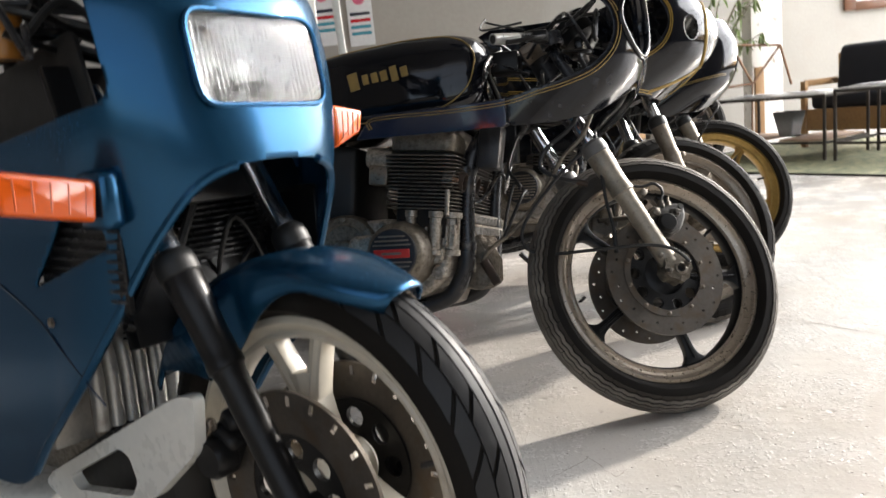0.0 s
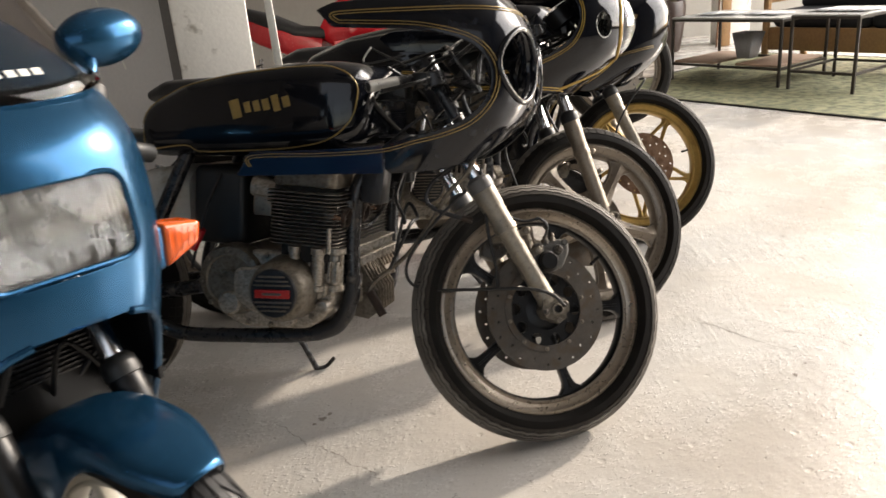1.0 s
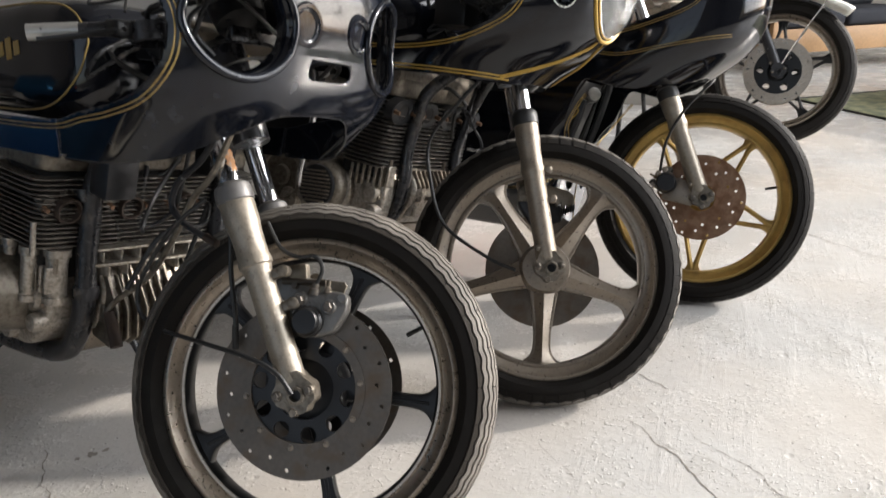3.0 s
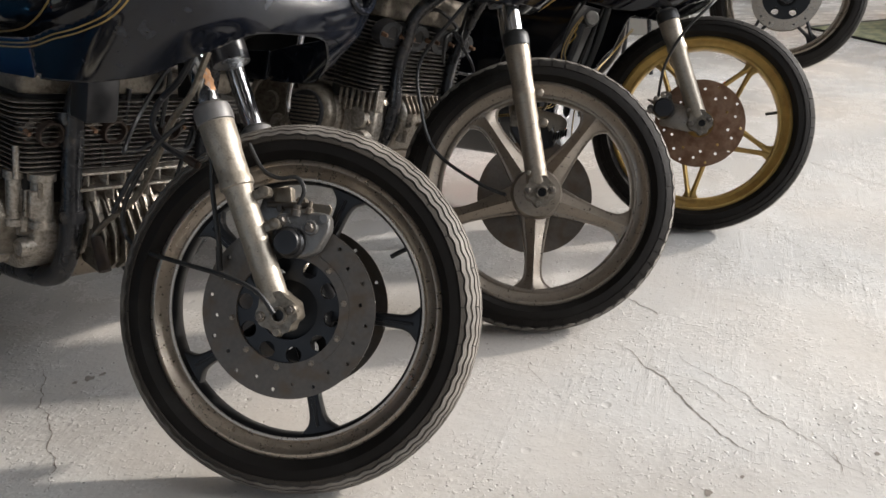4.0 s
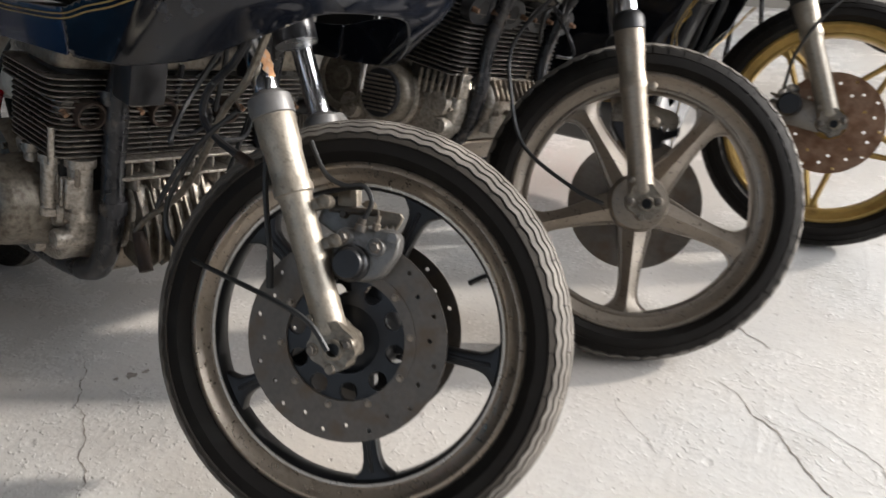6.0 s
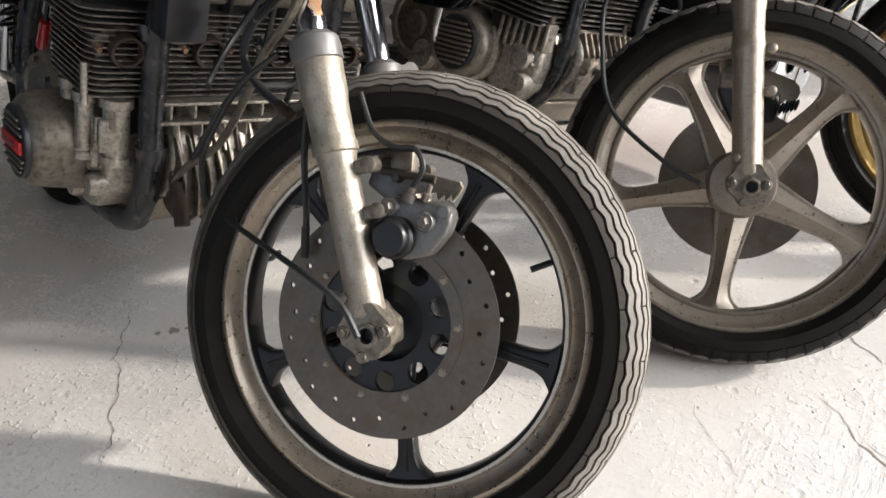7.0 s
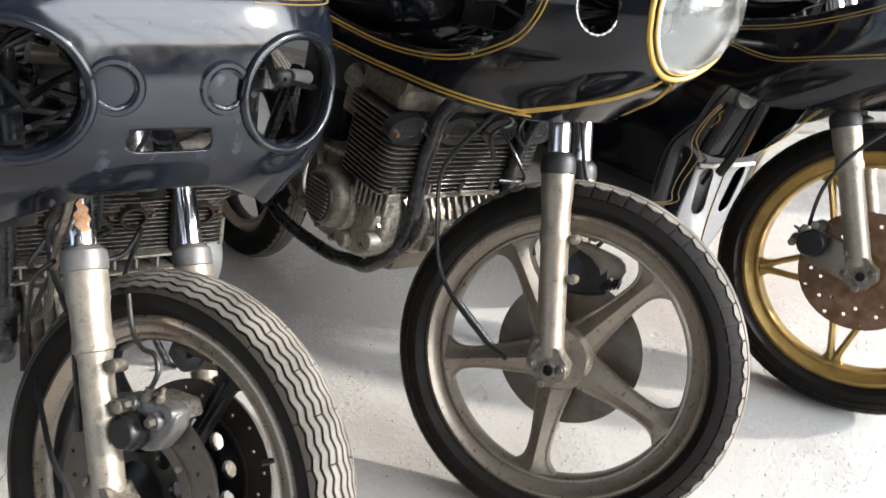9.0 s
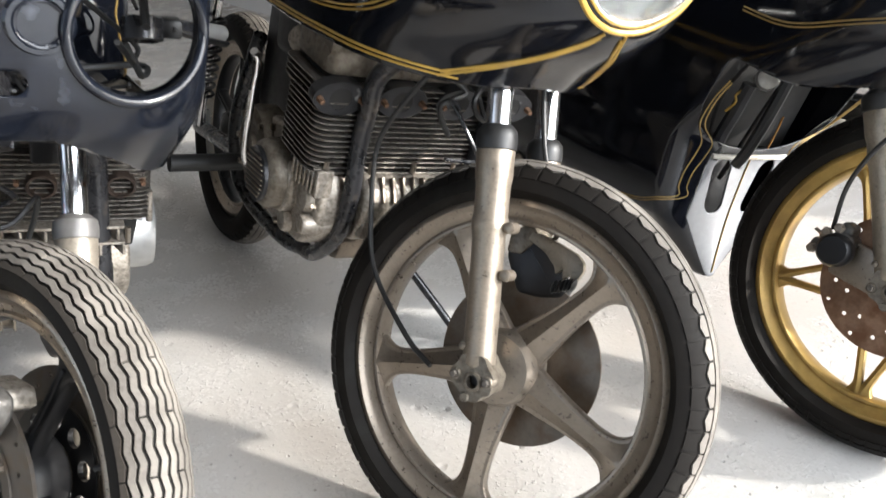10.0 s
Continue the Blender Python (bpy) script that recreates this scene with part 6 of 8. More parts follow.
# ---- the black bike with a full fairing and gold wheels
def bike_full():
    R0, MF = fork_front((1.062, 3.065, 0.294), -12, 14, 13, 15.7, 26)
    root = thing("motorcycle", R0, "black fully faired racer on gold wheels", "motorcycle", "row of parked motorcycles")
    fw = cast_wheel(root, MF, "front_wheel", R=0.311, rr=0.2465, ri=0.214, kind="rib", spokes="vee", turn=-15, rim=GOLDP, spoke=GOLDP, hub_r=0.045, hub_w=0.04, label="gold wheel with paired thin spokes")
    part("brake_disc", disc(0.124, 0.04, [(0.113, 10, 0.0), (0.098, 10, 0.31), (0.08, 10, 0.1)], MF, -0.05, hole=0.0042), RUST, fw, "rusty drilled brake disc")
    for s in (-1, 1):
        fork_leg(root, MF, 26, s, (SLIDER, CHROME), off=0.088, top=0.6, cap=0.30, r=0.026, stan=0.0175, waist=0.93)
    calliper(root, MF, (-0.105, -0.07, 0.03), -70, 0.9, side=-1, material=CALM)
    bm = bmesh.new()
    plate(bm, rounded([(-0.11, -0.02), (-0.02, -0.03), (0.0, 0.0), (-0.03, 0.04), (-0.1, 0.05)], 0.01), 0.062, 0.068, MF @ axes((1, 0, 0), (0, 0, 1), (0, -1, 0)), 0.001)
    part("calliper_bracket", bm, CAST, root)
    sh = Shell([-0.17, -0.1, -0.03, 0.04, 0.1, 0.15, 0.22, 0.29, 0.35, 0.41, 0.47, 0.53, 0.6, 0.68],
               [-0.385, -0.39, -0.392, -0.388, -0.383, -0.37, -0.27, -0.11, -0.02, 0.06, 0.10, 0.115, 0.115, 0.08],
               [0.03, 0.11, 0.18, 0.2, 0.205, 0.212, 0.215, 0.217, 0.218, 0.217, 0.212, 0.206, 0.2, 0.18],
               [0.05, 0.05, 0.05, 0.05, 0.05, 0.055, 0.12, 0.22, 0.25, 0.28, 0.29, 0.29, 0.28, 0.26], 2.3, -1.05, 0.0)
    gap = rounded([(-0.325, 0.315), (-0.2, 0.29), (-0.06, 0.327), (0.065, 0.4), (0.3, 0.47), (0.3, 0.107), (-0.34, 0.107), (-0.375, 0.112), (-0.378, 0.15), (-0.36, 0.22)], 0.02)
    hole = rounded([(-0.62, 0.5), (-0.35, 0.44), (-0.2, 0.47), (-0.07, 0.53), (-0.03, 0.6), (-0.08, 0.66), (-0.3, 0.72), (-1.2, 0.74), (-1.2, 0.46), (-0.8, 0.48)], 0.05)

    def keep(p):
        v = min(poly_dist(p.x, p.z, gap), poly_dist(p.x, p.z, hole), p.x + 1.0)
        return v

    def chin(p):
        """The narrow black front of the lower fairing, greyed for its sky reflection."""
        return min(0.115 + min(p.z + 0.03, 0.0) * 0.74 - abs(p.y), p.x + 0.43)

    def slots(p):
        v = 1.0
        if p.z < 0.107:
            dy = abs(p.y) - 0.053 - (p.z + 0.02) * 0.16
            v = min(v, math.hypot(max(abs(p.z - 0.04) - 0.036, 0), dy) - 0.0255)
        return v

    fair = part("fairing", sh.mesh(lambda p: min(keep(p), max(p.z - 0.109, -chin(p))), 150, 130), PAINT, root, "black lacquered full fairing with fine gold lines", solid=0.004)
    part("fairing_chin", sh.mesh(lambda p: min(keep(p), 0.109 - p.z, chin(p), slots(p)), 260, 170), CHINM, fair, "black chin with two slots, greyed for its sky reflection", solid=0.004)
    bm = sh.mesh(lambda p: min(0.1 - p.z, p.z + 0.13, p.x + 0.55), 60, 60)
    bmesh.ops.transform(bm, matrix=Matrix.Translation((-0.055, 0, 0)) @ Matrix.Diagonal((1, 0.86, 1, 1)), verts=bm.verts)
    part("air_duct", bm, HOSE, fair, "dark duct behind the slots", solid=0.003)
    for s in (-1, 1):
        stripe(sh, [(-0.31, 0.27), (-0.335, 0.235), (-0.366, 0.18), (-0.385, 0.13), (-0.397, 0.08), (-0.402, 0.04), (-0.404, 0.014), (-0.43, 0.002), (-0.5, -0.022), (-0.7, -0.05)], fair, STRIPE, s, double=True, gap=0.005)
        stripe(sh, [(-0.33, 0.395), (-0.23, 0.385), (-0.12, 0.41), (0.0, 0.442), (0.05, 0.455)], fair, STRIPE, s, double=True)
        stripe(sh, [(-0.34, 0.425), (-0.2, 0.456), (-0.06, 0.515), (-0.015, 0.57)], fair, STRIPE, s, double=True)
    part("pinstripe", tube(bmesh.new(), [sh.point(0.0, z) + Vector((0.001, 0, 0)) for z in np.linspace(0.1, -0.16, 14)], 0.0018, 6), STRIPE, fair)
    part("chin_edge", tube(bmesh.new(), [sh.point(u, 0.108) + Vector((0.003, 0, 0)) for u in np.linspace(-0.17, 0.17, 40)], 0.0055, 8), CREAM, fair)
    for k, (a, b, c) in enumerate((((-0.3, -0.03, 0.37), (-0.35, -0.03, 0.25), (-0.41, -0.04, 0.05)), ((-0.36, -0.1, 0.32), (-0.4, -0.12, 0.22), (-0.41, -0.1, 0.08)), ((-0.34, 0.0, 0.3), (-0.37, -0.01, 0.2), (-0.41, 0.0, 0.06)))):
        hose(root, [a, b, c], 0.005 - 0.001 * k, "cooling_hose", MATTBLACK)
    hose(root, [(-0.36, 0.03, 0.2), (-0.37, 0.035, 0.15), (-0.385, 0.045, 0.112)], 0.002, "orange_wire", AMBER)
    hose(root, [(-0.285, -0.075, 0.36), (-0.304, -0.08, 0.244), (-0.33, -0.08, 0.147), (-0.35, -0.08, 0.1)], 0.0115, "coolant_hose")
    hose(root, [(-0.36, -0.1, 0.26), (-0.375, -0.1, 0.2), (-0.39, -0.1, 0.15), (-0.395, -0.1, 0.1)], 0.014, "coolant_hose", COVER)
    filler = part("filler_neck", lathe(bmesh.new(), [(0.016, -0.03), (0.016, 0.0), (0.023, 0.002), (0.023, 0.012), (0.018, 0.016), (0.0, 0.017)], along((-0.36, -0.06, 0.268), (-0.33, -0.09, 0.28)) @ Matrix.Translation((0, 0, 0.02)), 24), CAPGREY, root)
    part("filler_cap", lathe(bmesh.new(), [(0.02, 0.0), (0.02, 0.004), (0.015, 0.007), (0.0, 0.0075)], along((-0.36, -0.06, 0.268), (-0.33, -0.09, 0.28)) @ Matrix.Translation((0, 0, 0.0375)), 24), ALLOY, filler, "pale alloy filler cap")
    hose(root, [(-0.36, -0.11, 0.25), (-0.372, -0.115, 0.235), (-0.368, -0.115, 0.222), (-0.385, -0.115, 0.2)], 0.0022, "yellow_wire", STRIPE2)
    part("radiator", box(bmesh.new(), (0.05, 0.37, 0.22), Matrix.Translation((-0.455, 0, 0.22)) @ Matrix.Rotation(0.2, 4, "Y"), 0.006), MATTBLACK, root, "black radiator behind the fairing")
    part("engine", loft(smooth_sections([(-0.8, 0.15, -0.08, 0.2, 4), (-0.65, 0.17, -0.05, 0.3, 4), (-0.55, 0.15, -0.03, 0.3, 4), (-0.5, 0.12, 0.0, 0.28, 3)]), 24), BLACKP, root, "engine block hidden behind the fairing")
    part("fuel_tank", loft(smooth_sections([(-0.95, 0.05, 0.5, 0.55, 2.3), (-0.85, 0.15, 0.46, 0.6, 2.8), (-0.6, 0.19, 0.45, 0.66, 3.2), (-0.4, 0.17, 0.46, 0.66, 3.0), (-0.3, 0.08, 0.5, 0.6, 2.3)]), 32), PAINT, root)
    part("seat", loft(smooth_sections([(-1.5, 0.07, 0.47, 0.51, 2.5), (-1.42, 0.12, 0.46, 0.54, 2.6), (-1.25, 0.13, 0.47, 0.54, 2.8), (-0.93, 0.11, 0.48, 0.54, 2.8)]), 28), SEAT, root)
    hose(root, [(0.0, -0.05, 0.34), (0.015, -0.12, 0.33), (-0.04, -0.15, 0.25), (-0.085, -0.13, 0.16), (-0.1, -0.1, 0.07)], 0.004, "brake_hose")
    rear_end(root, -1.28, 0.01)
    return root


# ---- the blue sports tourer
def bike_blue():
    body = Matrix.Translation((-0.19, 0.888, 0.30)) @ heading(-34.5, 3)
    root = thing("motorcycle", body, "metallic blue faired sports tourer with orange indicators", "motorcycle", "row of parked motorcycles")
    MF = Matrix.Translation((0.024, -0.002, -0.011)) @ Matrix.Rotation(radians(2.4), 4, "X") @ Matrix.Rotation(radians(1.5), 4, steer_axis(28))
    fw = cast_wheel(root, MF, "front_wheel", R=0.297, rr=0.228, ri=0.198, hw=0.052, kind="arrow", spokes="wye", turn=100, rim=CREAMW, spoke=CREAMW, hub_r=0.045, hub_w=0.05, label="cream three-arm wheel with a wet-groove tyre")
    for y in (-0.062, 0.062):
        loops = [ring(0, 0, 0.142, 72), ring(0, 0, 0.085, 40)]
        for k in range(20):
            a = math.tau * k / 20
            c, s_ = math.cos(a), math.sin(a)
            loops.append([(c * r - s_ * t, s_ * r + c * t) for r, t in ((0.122, -0.0035), (0.136, -0.0035), (0.136, 0.0035), (0.122, 0.0035))])
        part("brake_disc", holed(bmesh.new(), loops, y - 0.003, y + 0.003, MF @ AXLE), IRON, fw, "slotted brake disc")
        part("disc_carrier", carrier(0.035, 0.09, y * 0.95, MF, 8), BLACKP, fw)
        calliper(root, MF, (-0.12, y, 0.05), -60, 1.1, side=-1 if y < 0 else 1, material=BLACKP)
    for s in (-1, 1):
        fork_leg(root, MF @ Matrix.Translation((0.062, -0.014, 0)), 30, s, (BLACKP, CHROME), off=0.1, top=0.62, cap=0.345, r=0.023, stan=0.0175)
    # front mudguard
    prof = [(0.282, -0.064), (0.297, -0.0645), (0.304, -0.058), (0.3095, -0.043), (0.3125, -0.02), (0.313, 0), (0.3125, 0.02), (0.3095, 0.043), (0.304, 0.058), (0.297, 0.0645), (0.282, 0.064)]
    m = MF @ axes((1, 0, 0), (0, 0, 1), (0, -1, 0))
    bm = bmesh.new()
    rows = []
    for i in range(41):
        a = radians(59 + 98 * i / 40)
        taper = math.sin(min(1.0, 0.35 + i * 0.07) * math.pi / 2)
        grow, fade = max(0.0, min(1.0, (i - 7) / 17)), max(0.0, min(1.0, (37 - i) / 6))
        skirt = 0.085 * grow * grow * (3 - 2 * grow) * fade
        row = []
        for k, (r, y) in enumerate(prof):
            rr = r - (skirt if k in (0, 10) else 0) + 0.006 * max(0.0, 1 - i / 4)
            row.append(bm.verts.new(m @ Vector((rr * math.cos(a), rr * math.sin(a), y * taper * (1.1 if k in (0, 10) else 1)))))
        rows.append(row)
    for a, b in zip(rows, rows[1:]):
        for k in range(10):
            bm.faces.new((a[k], b[k], b[k + 1], a[k + 1]))
    part("front_mudguard", bm, BLUE, root, "metallic blue front mudguard", solid=0.004)
    # fairing
    YS = -0.017
    sh = Shell([-0.16, -0.05, 0.06, 0.16, 0.26, 0.34, 0.41, 0.47, 0.55, 0.63, 0.68, 0.74, 0.80],
               [-0.1, -0.06, -0.04, -0.03, -0.015, -0.005, 0.005, 0.0, -0.012, -0.03, -0.06, -0.13, -0.24],
               [0.185, 0.2, 0.2, 0.195, 0.187, 0.184, 0.192, 0.203, 0.21, 0.21, 0.205, 0.19, 0.16],
               [0.25, 0.24, 0.24, 0.23, 0.23, 0.22, 0.2, 0.18, 0.17, 0.17, 0.18, 0.2, 0.2], 2.4, -0.85, 0.06)

    vent = rounded([(-0.21, 0.368), (-0.3, 0.268), (-0.13, 0.325), (-0.138, 0.368)], 0.012)

    arch_z = easy([-0.9, -0.39, -0.35, -0.31, -0.205, -0.125, -0.09, -0.05, -0.02, 0.0, 0.02], [-0.03, -0.025, -0.008, 0.045, 0.144, 0.25, 0.31, 0.362, 0.405, 0.424, 0.43])

    def arch(x):
        return arch_z(x)

    cut = rounded([(-0.12, 0.68), (-0.094, 0.6), (-0.074, 0.5), (-0.2, 0.478), (-0.35, 0.454), (-0.9, 0.43), (-0.9, 0.84), (-0.4, 0.84), (-0.2, 0.74)], 0.03)

    def keep(p):
        v = min(p.z - arch(p.x), poly_dist(p.x, p.z, cut), poly_dist(p.x, p.z, vent))
        if p.x > -0.12:
            dy, dz = max(abs(p.y) - 0.077, 0), max(abs(p.z - 0.545) - 0.032, 0)
            v = min(v, math.hypot(dy, dz) - 0.027)
        return v

    bm = sh.mesh(keep, 130, 120)
    bmesh.ops.translate(bm, vec=(0, YS, 0), verts=bm.verts)
    fair = part("fairing", bm, BLUE, root, "metallic blue fairing", solid=0.005)
    for sd in (-1, 1):
        seam = [Vector((x, sd * (sh.y(x, z) + 0.0004) + YS, z)) for x, z in ((-0.42, 0.29), (-0.3, 0.232), (-0.24, 0.19), (-0.19, 0.15), (-0.165, 0.125))]
        part("panel_seam", tube(bmesh.new(), spline(seam, 5), 0.0013, 6), NAVY, fair)
        bolt(fair, Matrix.Translation((-0.262, sd * sh.y(-0.262, 0.226) + YS, 0.226)) @ Matrix.Rotation(radians(-90 * sd), 4, "X"), 0.006, 0.004)
        gr = part("vent_grille", box(bmesh.new(), (0.2, 0.01, 0.13), Matrix.Translation((-0.21, sd * 0.165 + YS, 0.31)), 0.002, 1), BLACKP, fair)
        for k in range(9):
            part("grille_bar", box(bmesh.new(), (0.2, 0.006, 0.004), Matrix.Translation((-0.21, sd * 0.172 + YS, 0.26 + 0.0125 * k)), 0.001, 1), FRAME, gr)
        lip = []
        for x in np.linspace(-0.345, -0.004, 40):
            z = arch(float(x))
            lip.append(Vector((float(x), sd * (sh.y(float(x), z) - 0.002) + YS, z + 0.001)))
        part("mouth_lip", tube(bmesh.new(), lip, 0.0062, 8), BLUE, fair)
    # dark inner lining behind the fairing's mouth
    part("inner_panel", box(bmesh.new(), (0.012, 0.36, 0.2), Matrix.Translation((-0.19, YS, 0.46)) @ Matrix.Rotation(radians(-20), 4, "Y"), 0.004), BLACKP, root)
    # black panels added to hide the lit tank and give cockpit shade
    for sd in (-1, 1):
        part("cockpit_shade", plate(bmesh.new(), rounded([(-0.16, 0.46), (-0.2, 0.6), (-0.42, 0.56), (-0.62, 0.5), (-0.62, 0.42), (-0.3, 0.44)], 0.02), 0.155, 0.162, axes((1, 0, 0), (0, 0, 1), (0, sd, 0)), 0.002), HOSE, root, "added black panel standing for the shade in the cockpit")
    # headlamp behind its glass
    out = rounded([(-0.104, -0.058), (0.104, -0.058), (0.104, 0.058), (-0.104, 0.058)], 0.03, 6)
    g = Matrix.Translation((-0.035, YS, 0.545)) @ axes((0, 1, 0), (0, 0, 1), (1, 0, 0)) @ Matrix.Rotation(radians(-10), 4, "X")
    lamp = part("headlamp", plate(bmesh.new(), out, -0.06, -0.052, g, 0.004), REFLECT, fair, "rectangular headlamp with fluted glass")
    bm = bmesh.new()
    for a, b in zip(out, out[1:] + out[:1]):
        q = [bm.verts.new(g @ Vector((a[0], a[1], -0.055))), bm.verts.new(g @ Vector((b[0], b[1], -0.055))), bm.verts.new(g @ Vector((b[0], b[1], 0.012))), bm.verts.new(g @ Vector((a[0], a[1], 0.012)))]
        bm.faces.new(q)
    part("lamp_housing", bm, BLACKP, lamp, solid=0.003)
    gl = part("lamp_glass", plate(bmesh.new(), [(x * 0.98, y * 0.98) for x, y in out], 0.010, 0.015, g, 0.002), GLASS, lamp)
    gl.visible_shadow = False
    for k in range(26):
        x = -0.09 + 0.18 * k / 25
        hgt = (0.05, 0.047, 0.03, 0.05)[k % 4]
        fl = part("glass_flute", tube(bmesh.new(), [g @ Vector((x, -hgt, 0.009)), g @ Vector((x, hgt, 0.009))], 0.0014, 6), GLASS, lamp)
        fl.visible_shadow = False
    part("lamp_seal", tube(bmesh.new(), [g @ Vector((x * 1.01, y * 1.02, 0.014)) for x, y in out], 0.004, 8, closed=True), BLUE, fair)
    part("bulb_shade", lathe(bmesh.new(), [(0.016, -0.02), (0.018, 0.0), (0.012, 0.008), (0.0, 0.01)], g @ Matrix.Translation((0, 0, -0.03)), 20), REFLECT, lamp)
    # indicators
    for poly, s in (([(-0.218, 0.411), (-0.224, 0.363), (-0.33, 0.384), (-0.33, 0.431)], -1), ([(0.178, 0.494), (0.178, 0.425), (0.24, 0.45), (0.248, 0.484)], 1)):
        mid = sum(z for y, z in poly[:2]) / 2
        ind = part("indicator", box(bmesh.new(), (0.06, 0.03, 0.07), Matrix.Translation((-0.115, poly[0][0] - s * 0.016, mid)), 0.01, 3), BLUE, fair)
        bm = plate(bmesh.new(), rounded(poly, 0.008, 4), -0.142, -0.088, axes((0, 1, 0), (0, 0, 1), (1, 0, 0)), 0.006, 3)
        part("indicator_lens", bm, ORANGE, ind, "orange indicator lens")
        for k in range(5):
            t = (k + 0.7) / 5.6
            a, b = Vector(poly[0]).lerp(Vector(poly[3]), t), Vector(poly[1]).lerp(Vector(poly[2]), t)
            part("lens_rib", tube(bmesh.new(), [(-0.0885, *a.lerp(b, 0.14)), (-0.0885, *a.lerp(b, 0.86))], 0.0016, 6), ORANGE, ind)
    # smoked screen
    zs = np.linspace(0.0, 1.0, 14)
    bm = bmesh.new()
    rows = []
    for t in zs:
        z = 0.70 + 0.26 * t
        nose, w = -0.075 - 0.30 * t, 0.185 - 0.03 * t
        rows.append([bm.verts.new((nose - 0.17 * (abs(u) ** 2.2), w * math.sin(u * 1.5), z + 0.03 * u * u)) for u in np.linspace(-1, 1, 24)])
    for a, b in zip(rows, rows[1:]):
        for k in range(23):
            bm.faces.new((a[k], a[k + 1], b[k + 1], b[k]))
    scr = part("windscreen", bm, SCREEN, root, "smoked windscreen with a worn white label", solid=0.003)
    scr.visible_shadow = False
    for k in range(5):
        part("label_bar", box(bmesh.new(), (0.002, 0.012, 0.012), Matrix.Translation((-0.088 - 0.002 * abs(k - 2), -0.036 + 0.018 * k, 0.735)) @ Matrix.Rotation(radians(-48), 4, "Y"), 0.0005, 1), WHITEP, scr)
    # mirror on the left
    for s in (1, -1):
        f = Matrix.Translation((-0.215, s * 0.21, 0.768)) @ Matrix.Rotation(radians(s * 8), 4, "X")
        bm = bmesh.new()
        bmesh.ops.create_uvsphere(bm, u_segments=28, v_segments=16, radius=1)
        bmesh.ops.transform(bm, matrix=f @ Matrix.Diagonal((0.04, 0.072, 0.043, 1)), verts=bm.verts)
        mir = part("mirror", bm, BLUE, root, "blue egg-shaped mirror")
        part("mirror_stalk", tube(bmesh.new(), spline([(-0.17, s * 0.15, 0.69), (-0.185, s * 0.165, 0.72), (-0.21, s * 0.185, 0.75)], 6), 0.012, 10), BLUE, mir)
        part("stalk_base", lathe(bmesh.new(), [(0.022, -0.02), (0.022, 0.02), (0.012, 0.03)], along((-0.165, s * 0.148, 0.68), (-0.185, s * 0.165, 0.725)), 16), HOSE, mir)
    # radiator, engine case, white belly piece
    rad_ = part("radiator", box(bmesh.new(), (0.03, 0.26, 0.22), Matrix.Translation((-0.23, 0.0, 0.28)) @ Matrix.Rotation(radians(-14), 4, "Y"), 0.004), BLACKP, root)
    for k in range(22):
        part("radiator_fin", box(bmesh.new(), (0.004, 0.25, 0.003), Matrix.Translation((-0.212 + 0.0022 * (k - 11), 0.0, 0.185 + 0.009 * k)), 0), FRAME, rad_)
    eng = part("engine", loft(smooth_sections([(-0.8, 0.1, -0.12, 0.2, 4), (-0.5, 0.105, -0.1, 0.2, 5), (-0.36, 0.105, 0.0, 0.17, 6), (-0.33, 0.1, 0.01, 0.16, 6)]), 28), ENGINE, root, "bare alloy engine case")
    for k in range(11):
        y = -0.135 + 0.0245 * k
        part("case_rib", tube(bmesh.new(), spline([(-0.345, y, 0.19), (-0.315, y, 0.165), (-0.306, y, 0.12), (-0.304, y, 0.045)], 5), 0.0115, 10), ALLOY, eng)
    part("case_plate", box(bmesh.new(), (0.03, 0.13, 0.09), Matrix.Translation((-0.405, -0.1, 0.05)), 0.006), ALLOY, eng)
    part("sump", box(bmesh.new(), (0.12, 0.2, 0.05), Matrix.Translation((-0.36, 0.0, 0.012)), 0.01), FRAME, eng)
    for y, z in ((-0.1, 0.035), (-0.06, 0.035), (-0.02, 0.03), (0.04, 0.03)):
        bolt(eng, Matrix.Translation((-0.3, y, z)) @ Matrix.Rotation(radians(90), 4, "Y"), 0.007, 0.01)
    bm = bmesh.new()
    outer = rounded([(-0.515, -0.085), (-0.49, -0.062), (-0.126, 0.118), (-0.085, 0.125), (-0.095, 0.045), (-0.2, -0.04), (-0.33, -0.105), (-0.45, -0.112)], 0.016)
    inner = rounded([(-0.432, -0.056), (-0.28, 0.018), (-0.255, 0.01), (-0.24, -0.026), (-0.26, -0.052), (-0.411, -0.075)], 0.008)
    holed(bm, [outer, inner], 0.112, 0.13, axes((1, 0, 0), (0, 0, 1), (0, -1, 0)))
    part("belly_bracket", bm, WHITEP, root, "white painted bracket with a triangular opening")
    part("under_tray", box(bmesh.new(), (0.3, 0.1, 0.13), Matrix.Translation((-0.35, -0.05, -0.035)), 0.01), HOSE, root)
    part("belly_pan", loft(smooth_sections([(-1.0, 0.1, -0.16, -0.1, 4), (-0.8, 0.17, -0.18, -0.1, 5), (-0.55, 0.18, -0.17, -0.09, 5), (-0.5, 0.14, -0.15, -0.1, 4)]), 28), WHITEP, root, "white belly pan")
    part("fuel_tank", loft(smooth_sections([(-1.05, 0.1, 0.38, 0.5, 3), (-0.9, 0.19, 0.34, 0.56, 3), (-0.7, 0.2, 0.34, 0.58, 3), (-0.55, 0.15, 0.38, 0.55, 3)]), 32), BLUE, root)
